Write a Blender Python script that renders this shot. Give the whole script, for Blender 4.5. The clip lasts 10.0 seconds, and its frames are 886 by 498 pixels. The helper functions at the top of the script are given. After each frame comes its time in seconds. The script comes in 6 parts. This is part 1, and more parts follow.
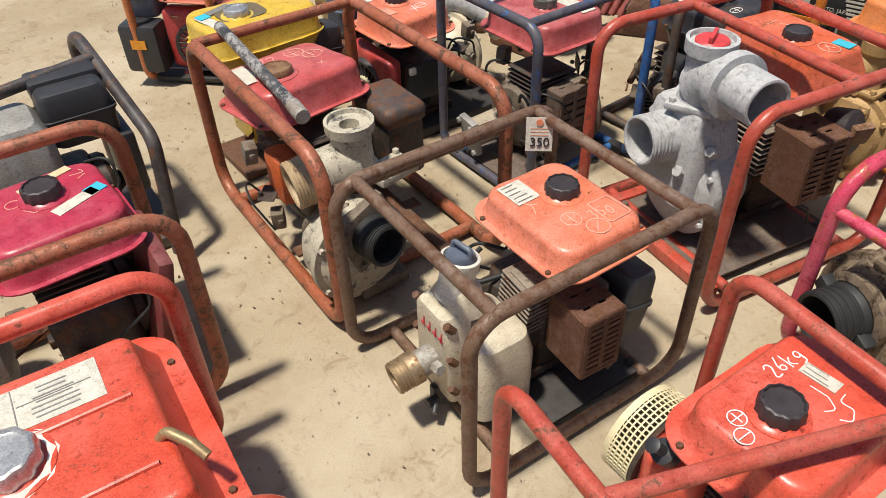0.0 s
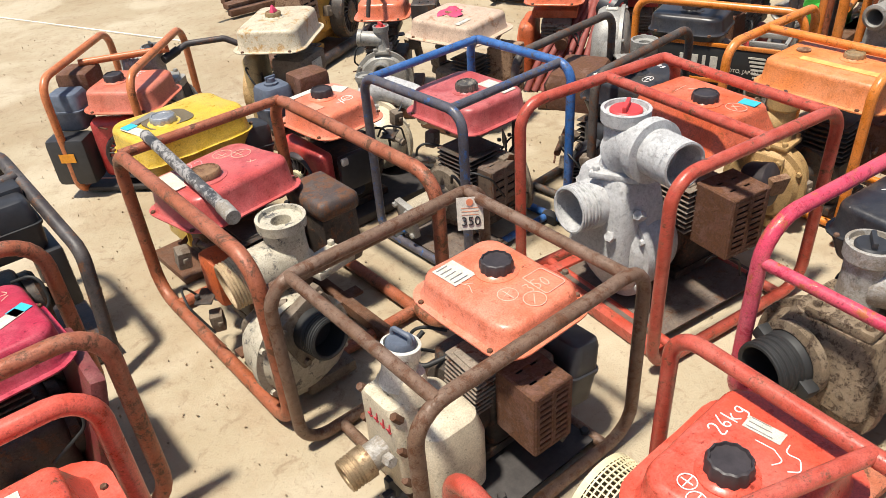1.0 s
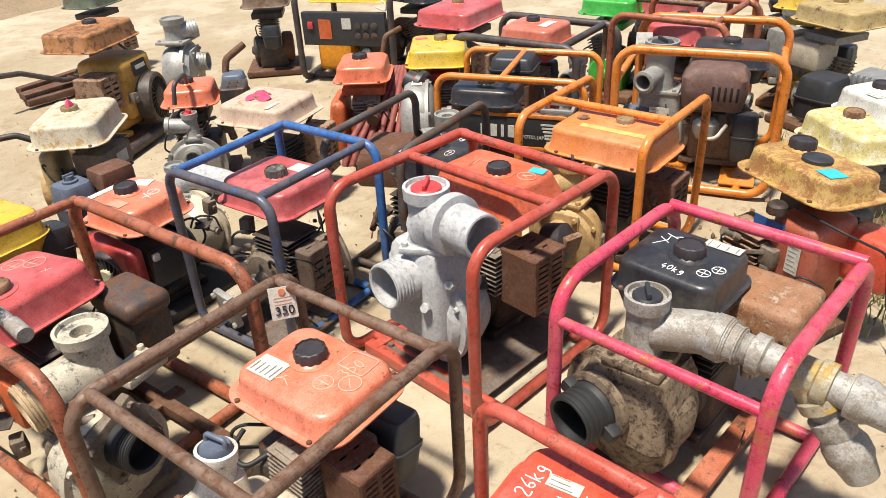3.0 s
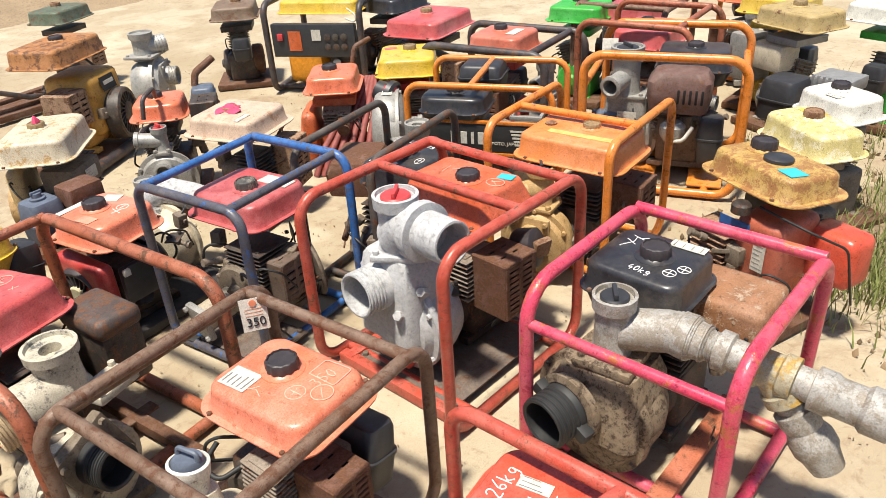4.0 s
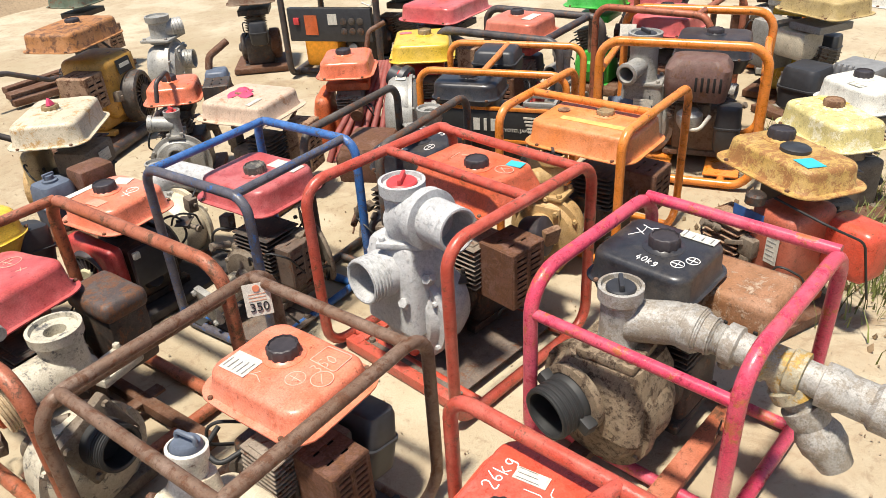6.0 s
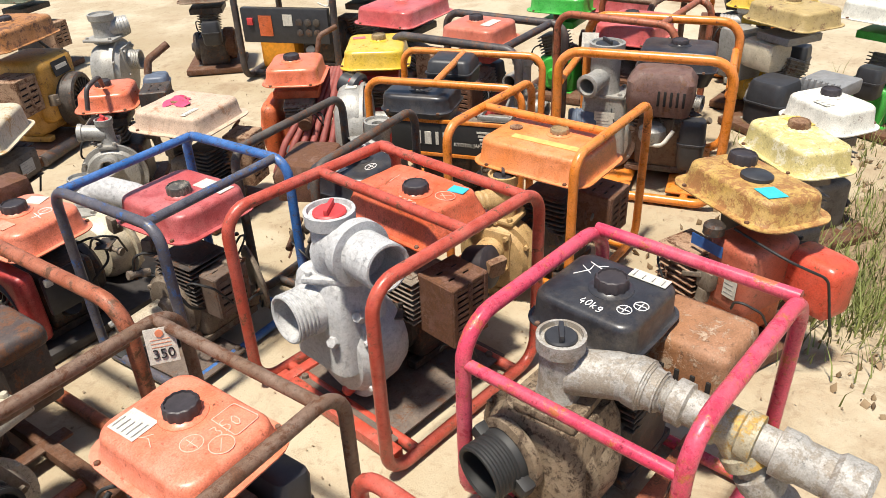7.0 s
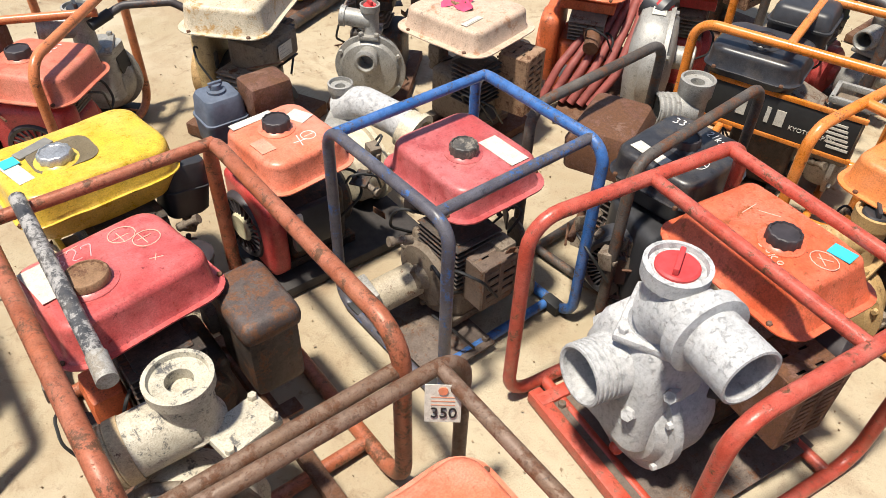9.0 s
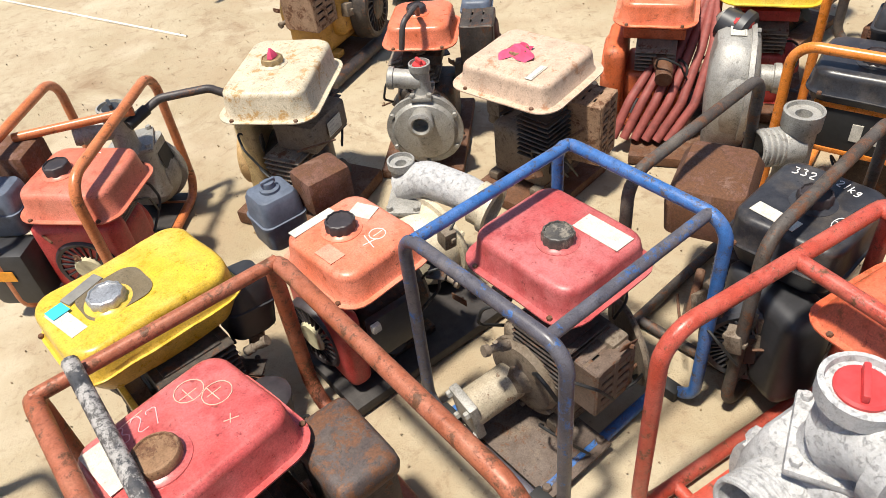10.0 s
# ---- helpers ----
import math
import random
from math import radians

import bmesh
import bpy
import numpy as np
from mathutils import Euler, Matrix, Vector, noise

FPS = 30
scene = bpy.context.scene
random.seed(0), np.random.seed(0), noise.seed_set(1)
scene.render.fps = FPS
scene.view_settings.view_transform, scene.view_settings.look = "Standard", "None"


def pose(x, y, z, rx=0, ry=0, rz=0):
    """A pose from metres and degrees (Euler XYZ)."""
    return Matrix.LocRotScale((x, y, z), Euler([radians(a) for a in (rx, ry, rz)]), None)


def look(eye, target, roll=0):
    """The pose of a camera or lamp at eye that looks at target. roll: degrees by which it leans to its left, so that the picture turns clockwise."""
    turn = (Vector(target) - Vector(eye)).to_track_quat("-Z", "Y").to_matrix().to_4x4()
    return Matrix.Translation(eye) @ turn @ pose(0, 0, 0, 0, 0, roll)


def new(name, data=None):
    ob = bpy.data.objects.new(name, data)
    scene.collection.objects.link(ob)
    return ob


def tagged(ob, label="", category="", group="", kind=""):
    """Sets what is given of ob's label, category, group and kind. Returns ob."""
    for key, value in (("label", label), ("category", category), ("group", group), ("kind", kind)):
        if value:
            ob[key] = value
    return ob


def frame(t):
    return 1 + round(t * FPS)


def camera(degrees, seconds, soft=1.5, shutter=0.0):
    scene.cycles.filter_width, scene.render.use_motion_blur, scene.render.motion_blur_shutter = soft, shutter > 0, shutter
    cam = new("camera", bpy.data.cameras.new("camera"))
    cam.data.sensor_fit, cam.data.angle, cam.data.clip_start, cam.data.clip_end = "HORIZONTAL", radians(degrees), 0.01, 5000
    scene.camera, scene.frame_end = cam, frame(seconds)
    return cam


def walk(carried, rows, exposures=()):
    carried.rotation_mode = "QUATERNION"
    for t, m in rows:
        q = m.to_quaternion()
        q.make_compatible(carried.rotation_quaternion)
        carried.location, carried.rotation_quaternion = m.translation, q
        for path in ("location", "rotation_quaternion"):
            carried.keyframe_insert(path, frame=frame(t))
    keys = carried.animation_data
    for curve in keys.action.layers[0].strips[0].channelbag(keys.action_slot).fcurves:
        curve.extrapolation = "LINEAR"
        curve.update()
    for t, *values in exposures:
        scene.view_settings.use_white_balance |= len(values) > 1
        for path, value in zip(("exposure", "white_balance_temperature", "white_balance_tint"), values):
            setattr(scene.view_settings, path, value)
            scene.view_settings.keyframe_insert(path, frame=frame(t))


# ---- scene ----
cam = camera(62.1, 10.0, soft=0.5)
PATH = [
    (0, (0.435, -0.011, 1.133), (0.855, 1.465, -0.149), -1.8),
    (0.5, (0.483, 0.005, 1.136), (1.051, 1.524, -0.034), -2.1),
    (1, (0.47, -0.015, 1.138), (1.052, 1.539, 0.021), -4.5),
    (1.5, (0.468, -0.039, 1.146), (1.152, 1.466, 0.022), -2.5),
    (2, (0.48, -0.036, 1.167), (1.291, 1.427, 0.07), -1.0),
    (2.5, (0.519, -0.05, 1.179), (1.424, 1.413, 0.158), -3.0),
    (3, (0.534, -0.056, 1.187), (1.518, 1.369, 0.187), -3.0),
    (3.2, (0.529, -0.069, 1.2), (1.533, 1.349, 0.209), -3.2),
    (4.3, (0.545, -0.077, 1.182), (1.584, 1.322, 0.199), -3.6),
    (4.5, (0.54, -0.068, 1.178), (1.559, 1.34, 0.189), -3.4),
    (5, (0.531, -0.062, 1.175), (1.504, 1.363, 0.163), -4.0),
    (5.5, (0.53, -0.058, 1.183), (1.49, 1.374, 0.168), -4.7),
    (6, (0.573, -0.083, 1.181), (1.556, 1.335, 0.17), -3.7),
    (6.2, (0.619, -0.09, 1.177), (1.621, 1.316, 0.167), -3.6),
    (7.3, (0.755, 0.03, 1.183), (1.777, 1.384, 0.124), -1.8),
    (7.5, (0.758, 0.066, 1.193), (1.724, 1.418, 0.079), -0.4),
    (8, (0.775, 0.329, 1.166), (1.565, 1.654, -0.107), 1.9),
    (8.5, (0.753, 0.488, 1.237), (1.361, 1.832, -0.114), 0.3),
    (9, (0.725, 0.547, 1.238), (1.267, 1.929, -0.103), 2.0),
    (9.5, (0.727, 0.733, 1.24), (1.172, 2.146, -0.104), -2.6),
    (10, (0.735, 0.812, 1.251), (1.168, 2.25, -0.07), -7.2),
]
walk(cam, [(t, look(eye, target, roll)) for t, eye, target, roll in PATH], [(0.0, 0.30), (0.5, 0.58), (2.0, 0.66), (4.5, 0.80), (7.5, 0.76), (8.5, 0.76), (10.0, 0.72)])

# ---- world and sun ----
world = bpy.data.worlds.new("sky")
scene.world = world
world.use_nodes = True
_sky = world.node_tree.nodes.new("ShaderNodeTexSky")
_sky.sky_type, _sky.sun_disc = "NISHITA", False
SUN_AZ, SUN_EL = radians(196), radians(74)
_sky.sun_elevation, _sky.sun_rotation = SUN_EL, radians(90) - SUN_AZ
_bg = world.node_tree.nodes["Background"]
_bg.inputs["Strength"].default_value = 0.08
world.node_tree.links.new(_sky.outputs[0], _bg.inputs["Color"])
sun = new("sun", bpy.data.lights.new("sun", "SUN"))
sun.data.energy, sun.data.angle, sun.data.color = 4.3, radians(4.5), (1.0, 0.935, 0.82)
sun.matrix_world = look((20 * math.cos(SUN_EL) * math.cos(SUN_AZ), 20 * math.cos(SUN_EL) * math.sin(SUN_AZ), 20 * math.sin(SUN_EL)), (0, 0, 0))

# ---- materials ----
def nodes_of(name):
    m = bpy.data.materials.new(name)
    m.use_nodes = True
    t = m.node_tree
    b = t.nodes["Principled BSDF"]
    co = t.nodes.new("ShaderNodeTexCoord")
    info = t.nodes.new("ShaderNodeObjectInfo")
    mul = t.nodes.new("ShaderNodeMath")
    mul.operation = "MULTIPLY"
    mul.inputs[1].default_value = 23.0
    t.links.new(info.outputs["Random"], mul.inputs[0])
    add = t.nodes.new("ShaderNodeVectorMath")
    add.operation = "ADD"
    t.links.new(co.outputs["Object"], add.inputs[0])
    t.links.new(mul.outputs[0], add.inputs[1])
    return m, t, b, add.outputs[0]


def noise_tex(t, vec, scale, detail=6, rough=0.6, distort=0.0):
    n = t.nodes.new("ShaderNodeTexNoise")
    n.inputs["Scale"].default_value, n.inputs["Detail"].default_value = scale, detail
    n.inputs["Roughness"].default_value, n.inputs["Distortion"].default_value = rough, distort
    t.links.new(vec, n.inputs["Vector"])
    return n.outputs[0]


def ramp(t, fac, lo, hi, a=(0, 0, 0), b=(1, 1, 1)):
    r = t.nodes.new("ShaderNodeValToRGB")
    r.color_ramp.elements[0].position, r.color_ramp.elements[1].position = lo, hi
    r.color_ramp.elements[0].color, r.color_ramp.elements[1].color = (*a, 1), (*b, 1)
    t.links.new(fac, r.inputs[0])
    return r.outputs[0]


def mix(t, fac, a, b, mode="MIX"):
    m = t.nodes.new("ShaderNodeMix")
    m.data_type, m.blend_type = "RGBA", mode
    for value, socket in ((fac, m.inputs[0]), (a, m.inputs[6]), (b, m.inputs[7])):
        if isinstance(value, (int, float)):
            socket.default_value = value
        elif isinstance(value, tuple):
            socket.default_value = (*value, 1)
        else:
            t.links.new(value, socket)
    return m.outputs[2]


def bump(t, b, height, strength, distance=0.002):
    n = t.nodes.new("ShaderNodeBump")
    n.inputs["Strength"].default_value, n.inputs["Distance"].default_value = strength, distance
    t.links.new(height, n.inputs["Height"])
    t.links.new(n.outputs[0], b.inputs["Normal"])


def worn(name, color, rust=0.35, rough=0.45, metal=0.0, fade=0.25, dirt=0.3, under=None, relief=0.25, scale=1.0, dust=(0.42, 0.33, 0.22)):
    """Painted or bare metal with faded paint, dirt and patches of rust."""
    m, t, b, v = nodes_of(name)
    big, mid, fine = noise_tex(t, v, 7 * scale, 5), noise_tex(t, v, 26 * scale, 8, 0.7), noise_tex(t, v, 160 * scale, 4, 0.7)
    light = tuple(c + (1 - c) * 0.22 for c in color)
    dark = tuple(c * 0.72 for c in color)
    base = mix(t, ramp(t, big, 0.35, 0.7), color, mix(t, fade, color, light))
    base = mix(t, ramp(t, mid, 0.3, 0.55), dark, base)
    base = mix(t, ramp(t, noise_tex(t, v, 11 * scale, 9, 0.75), 0.5, 0.85), base, mix(t, dirt, base, dust))
    speck = ramp(t, noise_tex(t, v, 75 * scale, 5, 0.8), 0.60 - 0.08 * rust, 0.66)
    base = mix(t, speck, base, mix(t, 0.75, base, tuple(c * 0.3 for c in color)))
    lo = 0.655 - 0.24 * rust
    mask = ramp(t, noise_tex(t, v, 24 * scale, 12, 0.82, 0.25), lo, lo + 0.05)
    rusty = under or mix(t, fine, (0.05, 0.021, 0.012), (0.23, 0.10, 0.045))
    base = mix(t, mask, base, rusty)
    base = mix(t, 0.8, base, ramp(t, noise_tex(t, v, 310 * scale, 3, 0.7), 0.36, 0.62, (0.66, 0.64, 0.62), (1.0, 1.0, 1.0)), "MULTIPLY")
    pit = ramp(t, noise_tex(t, v, 130 * scale, 4, 0.75), 0.66, 0.70)
    base = mix(t, pit, base, mix(t, 0.7, base, (0.05, 0.028, 0.018)))
    t.links.new(base, b.inputs["Base Color"])
    rr = t.nodes.new("ShaderNodeMapRange")
    rr.inputs["To Min"].default_value, rr.inputs["To Max"].default_value = rough - 0.16, rough + 0.16
    t.links.new(mid, rr.inputs[0])
    t.links.new(rr.outputs[0], b.inputs["Roughness"])
    b.inputs["Metallic"].default_value = metal
    bump(t, b, mix(t, 0.5, fine, mask), relief, 0.0015)
    return m


def plain(name, color, rough=0.5, metal=0.0, vary=0.25, scale=40):
    m, t, b, v = nodes_of(name)
    n = noise_tex(t, v, scale, 6, 0.7)
    t.links.new(mix(t, ramp(t, n, 0.3, 0.7), tuple(c * (1 - vary) for c in color), tuple(min(1, c * (1 + vary)) for c in color)), b.inputs["Base Color"])
    b.inputs["Roughness"].default_value, b.inputs["Metallic"].default_value = rough, metal
    bump(t, b, n, 0.12, 0.001)
    return m


RUST = worn("rusty_iron", (0.16, 0.075, 0.04), 0.75, 0.75, 0.2, dirt=0.4, relief=0.5)
TUBE_BROWN = worn("brown_rusted_tube", (0.20, 0.115, 0.07), 0.62, 0.50, 0.1, dirt=0.2, relief=0.5, scale=1.6)
TUBE_ORANGE_RUST = worn("orange_tube_rusting", (0.40, 0.11, 0.045), 0.55, 0.45, 0.1, relief=0.4)
TUBE_RED = worn("red_tube", (0.52, 0.075, 0.042), 0.42, 0.35, relief=0.4, scale=1.5)
TUBE_PINK = worn("pink_tube", (0.66, 0.05, 0.11), 0.45, 0.30, fade=0.4, under=(0.45, 0.13, 0.05))
TUBE_BLUE = worn("blue_tube", (0.03, 0.14, 0.42), 0.5, 0.40, dirt=0.3, under=(0.09, 0.075, 0.075), scale=1.8)
TUBE_BLUE_WORN = worn("worn_blue_tube", (0.085, 0.08, 0.10), 0.45, 0.40, dirt=0.3, under=(0.03, 0.11, 0.32), scale=1.4)
TUBE_ORANGE = worn("orange_tube", (0.78, 0.23, 0.02), 0.3, 0.30)
TUBE_SALMON = worn("salmon_tube", (0.62, 0.19, 0.06), 0.3, 0.35)
TUBE_DARK = worn("dark_tube", (0.05, 0.04, 0.04), 0.5, 0.5)
TUBE_PEEL = worn("peeling_black_tube", (0.04, 0.04, 0.045), 0.66, 0.45, under=(0.38, 0.36, 0.34), scale=1.2)
ORANGE_T = worn("orange_tank_paint", (0.78, 0.20, 0.10), 0.2, 0.35, fade=0.55, dirt=0.2, relief=0.12)
ORANGE_B = worn("bright_orange_paint", (0.76, 0.175, 0.07), 0.24, 0.31, fade=0.35, dirt=0.2, relief=0.12)
RED_T = worn("pinkish_red_paint", (0.56, 0.085, 0.08), 0.2, 0.33, fade=0.5, dirt=0.2, relief=0.12)
DARKRED_T = worn("matt_red_paint", (0.47, 0.07, 0.07), 0.14, 0.43, fade=0.45, dirt=0.25, relief=0.12)
SCARLET = worn("scarlet_paint", (0.70, 0.085, 0.042), 0.26, 0.31, fade=0.3, dirt=0.15, relief=0.15)
SALMON = worn("salmon_paint", (0.62, 0.16, 0.09), 0.07, 0.38, fade=0.4, dirt=0.3, relief=0.12)
YELLOW = worn("yellow_paint", (0.72, 0.47, 0.03), 0.12, 0.31, fade=0.4, dirt=0.2, relief=0.12)
RUST_YELLOW = worn("rusty_yellow_paint", (0.52, 0.32, 0.08), 0.72, 0.55, dirt=0.5, relief=0.3, under=(0.32, 0.15, 0.05))
RUST_ORANGE = worn("rusty_orange_paint", (0.42, 0.17, 0.04), 0.6, 0.6, dirt=0.3, relief=0.3)
CREAM_T = worn("cream_paint_with_rust", (0.62, 0.53, 0.38), 0.5, 0.5, dirt=0.4, relief=0.2, under=(0.45, 0.27, 0.1))
PEACH_T = worn("peeling_peach_paint", (0.62, 0.45, 0.33), 0.42, 0.55, dirt=0.4, relief=0.2, under=(0.42, 0.22, 0.12))
WHITE_T = worn("white_paint", (0.72, 0.7, 0.62), 0.2, 0.45, dirt=0.3)
PALE_YELLOW = worn("faded_yellow_paint", (0.62, 0.52, 0.20), 0.6, 0.5, under=(0.72, 0.66, 0.45), dirt=0.3)
BLACK_T = worn("black_tank_paint", (0.025, 0.025, 0.03), 0.04, 0.35, fade=0.12, dirt=0.25, relief=0.1)
GREEN = worn("green_paint", (0.04, 0.42, 0.04), 0.08, 0.4, dirt=0.2)
AMBER = worn("amber_engine_paint", (0.55, 0.28, 0.03), 0.4, 0.55, dirt=0.4)
OCHRE = worn("ochre_cast_paint", (0.5, 0.32, 0.13), 0.3, 0.6, dirt=0.5)
RED_E = worn("red_engine_paint", (0.5, 0.035, 0.03), 0.25, 0.45, dirt=0.3)
ORANGE_E = worn("orange_engine_paint", (0.66, 0.13, 0.03), 0.35, 0.5, dirt=0.4)
ALU_WHITE = worn("white_oxidised_aluminium", (0.54, 0.54, 0.54), 0.45, 0.75, 0.0, dirt=0.12, under=(0.42, 0.42, 0.425), relief=0.8, scale=3.6)
ALU = worn("grey_cast_aluminium", (0.40, 0.39, 0.36), 0.3, 0.55, 0.35, dirt=0.35, under=(0.24, 0.22, 0.2), relief=0.35)
ALU_DIRTY = worn("dirty_cast_aluminium", (0.20, 0.155, 0.11), 0.5, 0.7, 0.1, dirt=0.5, under=(0.13, 0.09, 0.06), relief=0.5)
ALU_BLOTCH = worn("peeling_grey_paint_on_casting", (0.54, 0.49, 0.38), 0.46, 0.6, 0.0, dirt=0.5, under=(0.11, 0.105, 0.10), relief=0.4, scale=1.3)
BROWN_CAST = worn("brown_speckled_casting", (0.26, 0.19, 0.12), 0.62, 0.65, 0.1, dirt=0.5, under=(0.08, 0.05, 0.03), relief=0.8, scale=2.6)
TANK_RUSTING = worn("rusting_orange_paint", (0.70, 0.13, 0.05), 0.45, 0.4, fade=0.3, dirt=0.2, relief=0.2, under=(0.33, 0.09, 0.03))
GALV = worn("galvanised_pipe", (0.42, 0.40, 0.365), 0.7, 0.6, 0.15, dirt=0.3, under=(0.30, 0.26, 0.21), relief=0.4)
CREAM_P = worn("cream_pump_paint", (0.66, 0.58, 0.43), 0.16, 0.45, dirt=0.25, under=(0.35, 0.25, 0.14))
GREASE = worn("greasy_dark_engine", (0.045, 0.033, 0.026), 0.5, 0.55, 0.2, dirt=0.4, relief=0.5)
FIN = worn("dusty_engine_fins", (0.27, 0.22, 0.17), 0.5, 0.65, 0.2, dirt=0.5)
MUFFLER = worn("rusted_muffler", (0.17, 0.07, 0.04), 0.8, 0.8, 0.1, dirt=0.3, relief=0.6)
MUFFLER_TAN = worn("tan_rusted_muffler", (0.36, 0.22, 0.13), 0.6, 0.75, 0.1, dirt=0.4, relief=0.4)
BLACK_P = plain("black_plastic", (0.03, 0.03, 0.033), 0.45)
CAP_BLACK = plain("worn_black_cap", (0.035, 0.028, 0.03), 0.5, vary=0.4)
CAP_RUST = worn("rust_brown_cap", (0.28, 0.15, 0.07), 0.6, 0.75, relief=0.5)
CAP_SILVER = worn("silver_cap", (0.6, 0.6, 0.6), 0.2, 0.35, 0.7)
CAP_BRASS = worn("dull_brass_cap", (0.42, 0.3, 0.15), 0.4, 0.5, 0.5)
BLUE_GREY = plain("blue_grey_plastic", (0.10, 0.12, 0.16), 0.5, vary=0.3)
RUBBER = plain("black_rubber", (0.02, 0.02, 0.02), 0.6)
RED_PLUG = plain("red_plastic_plug", (0.55, 0.05, 0.05), 0.45)
BASE_PLATE = worn("brown_base_plate", (0.12, 0.085, 0.065), 0.45, 0.75, dirt=0.45)
DARK_PLATE = plain("dark_base_plate", (0.035, 0.03, 0.028), 0.7, vary=0.4)
PAPER = worn("paper_label", (0.66, 0.63, 0.54), 0.12, 0.65, fade=0.3, dirt=0.35, relief=0.05, under=(0.36, 0.28, 0.18), scale=2.5)
CYAN = plain("cyan_sticker", (0.04, 0.42, 0.55), 0.5, vary=0.1)
GREY_INK = plain("faded_print", (0.22, 0.21, 0.2), 0.6)
INK = plain("black_ink", (0.02, 0.02, 0.02), 0.6)
CHALK = plain("chalk_marks", (0.76, 0.40, 0.31), 0.9, vary=0.25, scale=300)
CHALK_P = plain("pink_chalk_marks", (0.74, 0.36, 0.36), 0.9, vary=0.25, scale=300)
CHALK_W = plain("white_paint_pen", (0.78, 0.75, 0.72), 0.7, vary=0.2, scale=300)
PINK_CLOTH = plain("pink_cloth", (0.65, 0.06, 0.14), 0.8)
RED_INK = plain("red_lettering", (0.5, 0.03, 0.05), 0.5)
ORANGE_STICKER = plain("orange_sticker", (0.75, 0.3, 0.02), 0.5)
HOSE = plain("dull_red_hose", (0.24, 0.06, 0.05), 0.65, vary=0.35)
BRASS = worn("brass_valve", (0.38, 0.27, 0.15), 0.4, 0.5, 0.6)
CREAM_GRILLE = plain("cream_plastic_grille", (0.66, 0.58, 0.36), 0.5)
# near-black colour that stands in for the shade inside openings
HOLE_SHADE = plain("painted_hole_shade", (0.012, 0.01, 0.009), 0.8)

# ---- mesh tools ----


def part(name, bm, material, parent, label="", smooth=38):
    """Links a bmesh as one mesh object under a thing."""
    me = bpy.data.meshes.new(name)
    bmesh.ops.recalc_face_normals(bm, faces=bm.faces)
    bm.to_mesh(me)
    bm.free()
    me.materials.append(material)
    for p in me.polygons:
        p.use_smooth = True
    me.set_sharp_from_angle(angle=radians(smooth))
    ob = new(name, me)
    ob.parent = parent
    if label:
        tagged(ob, label)
    return ob


def thing(name, x, y, yaw, label, category, group="", z=0.0, rx=0.0, ry=0.0):
    ob = new(name)
    ob.empty_display_size = 0.05
    ob.matrix_world = pose(x, y, z, rx, ry, yaw)
    return tagged(ob, label, category, group)


def at(x, y, z, rx=0, ry=0, rz=0):
    return pose(x, y, z, rx, ry, rz)


def rbox(bm, size, m, bev=0.006, seg=2):
    made = bmesh.ops.create_cube(bm, size=1, matrix=m @ Matrix.Diagonal((*size, 1)))
    if bev:
        edges = list({e for v in made["verts"] for e in v.link_edges})
        bmesh.ops.bevel(bm, geom=edges, offset=min(bev, 0.45 * min(size)), segments=seg, affect="EDGES", profile=0.6)
    return bm


def ring_pts(hx, hy, r, n=5):
    out = []
    r = min(r, hx * 0.99, hy * 0.99)
    for k, (sx, sy) in enumerate(((1, 1), (-1, 1), (-1, -1), (1, -1))):
        for i in range(n + 1):
            a = math.pi / 2 * (k + i / n)
            out.append((sx * (hx - r) + r * math.cos(a), sy * (hy - r) + r * math.sin(a)))
    full = []
    for i, (x, y) in enumerate(out):
        full.append((x, y))
        if i % (n + 1) == n:
            x2, y2 = out[(i + 1) % len(out)]
            full += [(x + (x2 - x) * k / 6, y + (y2 - y) * k / 6) for k in range(1, 6)]
    return full


def loft(bm, rings, m, n=5, shift=None):
    """Rounded rectangles (z, half x, half y, corner radius) joined from the first to the last."""
    rows = []
    for i, (z, hx, hy, r) in enumerate(rings):
        dx, dy = shift[i] if shift else (0, 0)
        rows.append([bm.verts.new(m @ Vector((x + dx, y + dy, z))) for x, y in ring_pts(hx, hy, r, n)])
    for a, b in zip(rows, rows[1:]):
        for i in range(len(a)):
            bm.faces.new((a[i - 1], a[i], b[i], b[i - 1]))
    bm.faces.new(rows[0][::-1])
    bm.faces.new(rows[-1])
    return bm


def lathe(bm, profile, m, seg=24, lobes=0, depth=0.0):
    """A profile of (radius, height) turned round z; lobes: scallops on the rim."""
    rows = []
    for r, z in profile:
        if r < 1e-6:
            rows.append([bm.verts.new(m @ Vector((0, 0, z)))])
            continue
        row = []
        for i in range(seg):
            a = 2 * math.pi * i / seg
            q = r * (1 - depth * (0.5 + 0.5 * math.cos(lobes * a))) if lobes else r
            row.append(bm.verts.new(m @ Vector((q * math.cos(a), q * math.sin(a), z))))
        rows.append(row)
    for a, b in zip(rows, rows[1:]):
        for i in range(seg):
            if len(a) == 1 and len(b) == 1:
                continue
            if len(a) == 1:
                bm.faces.new((a[0], b[i], b[i - 1]))
            elif len(b) == 1:
                bm.faces.new((a[i - 1], a[i], b[0]))
            else:
                bm.faces.new((a[i - 1], a[i], b[i], b[i - 1]))
    for row in (rows[0], rows[-1]):
        if len(row) > 1 and all(len([f for f in v.link_faces]) < 4 for v in row[:2]) and row is rows[0]:
            bm.faces.new(row[::-1])
        elif len(row) > 1:
            bm.faces.new(row)
    return bm


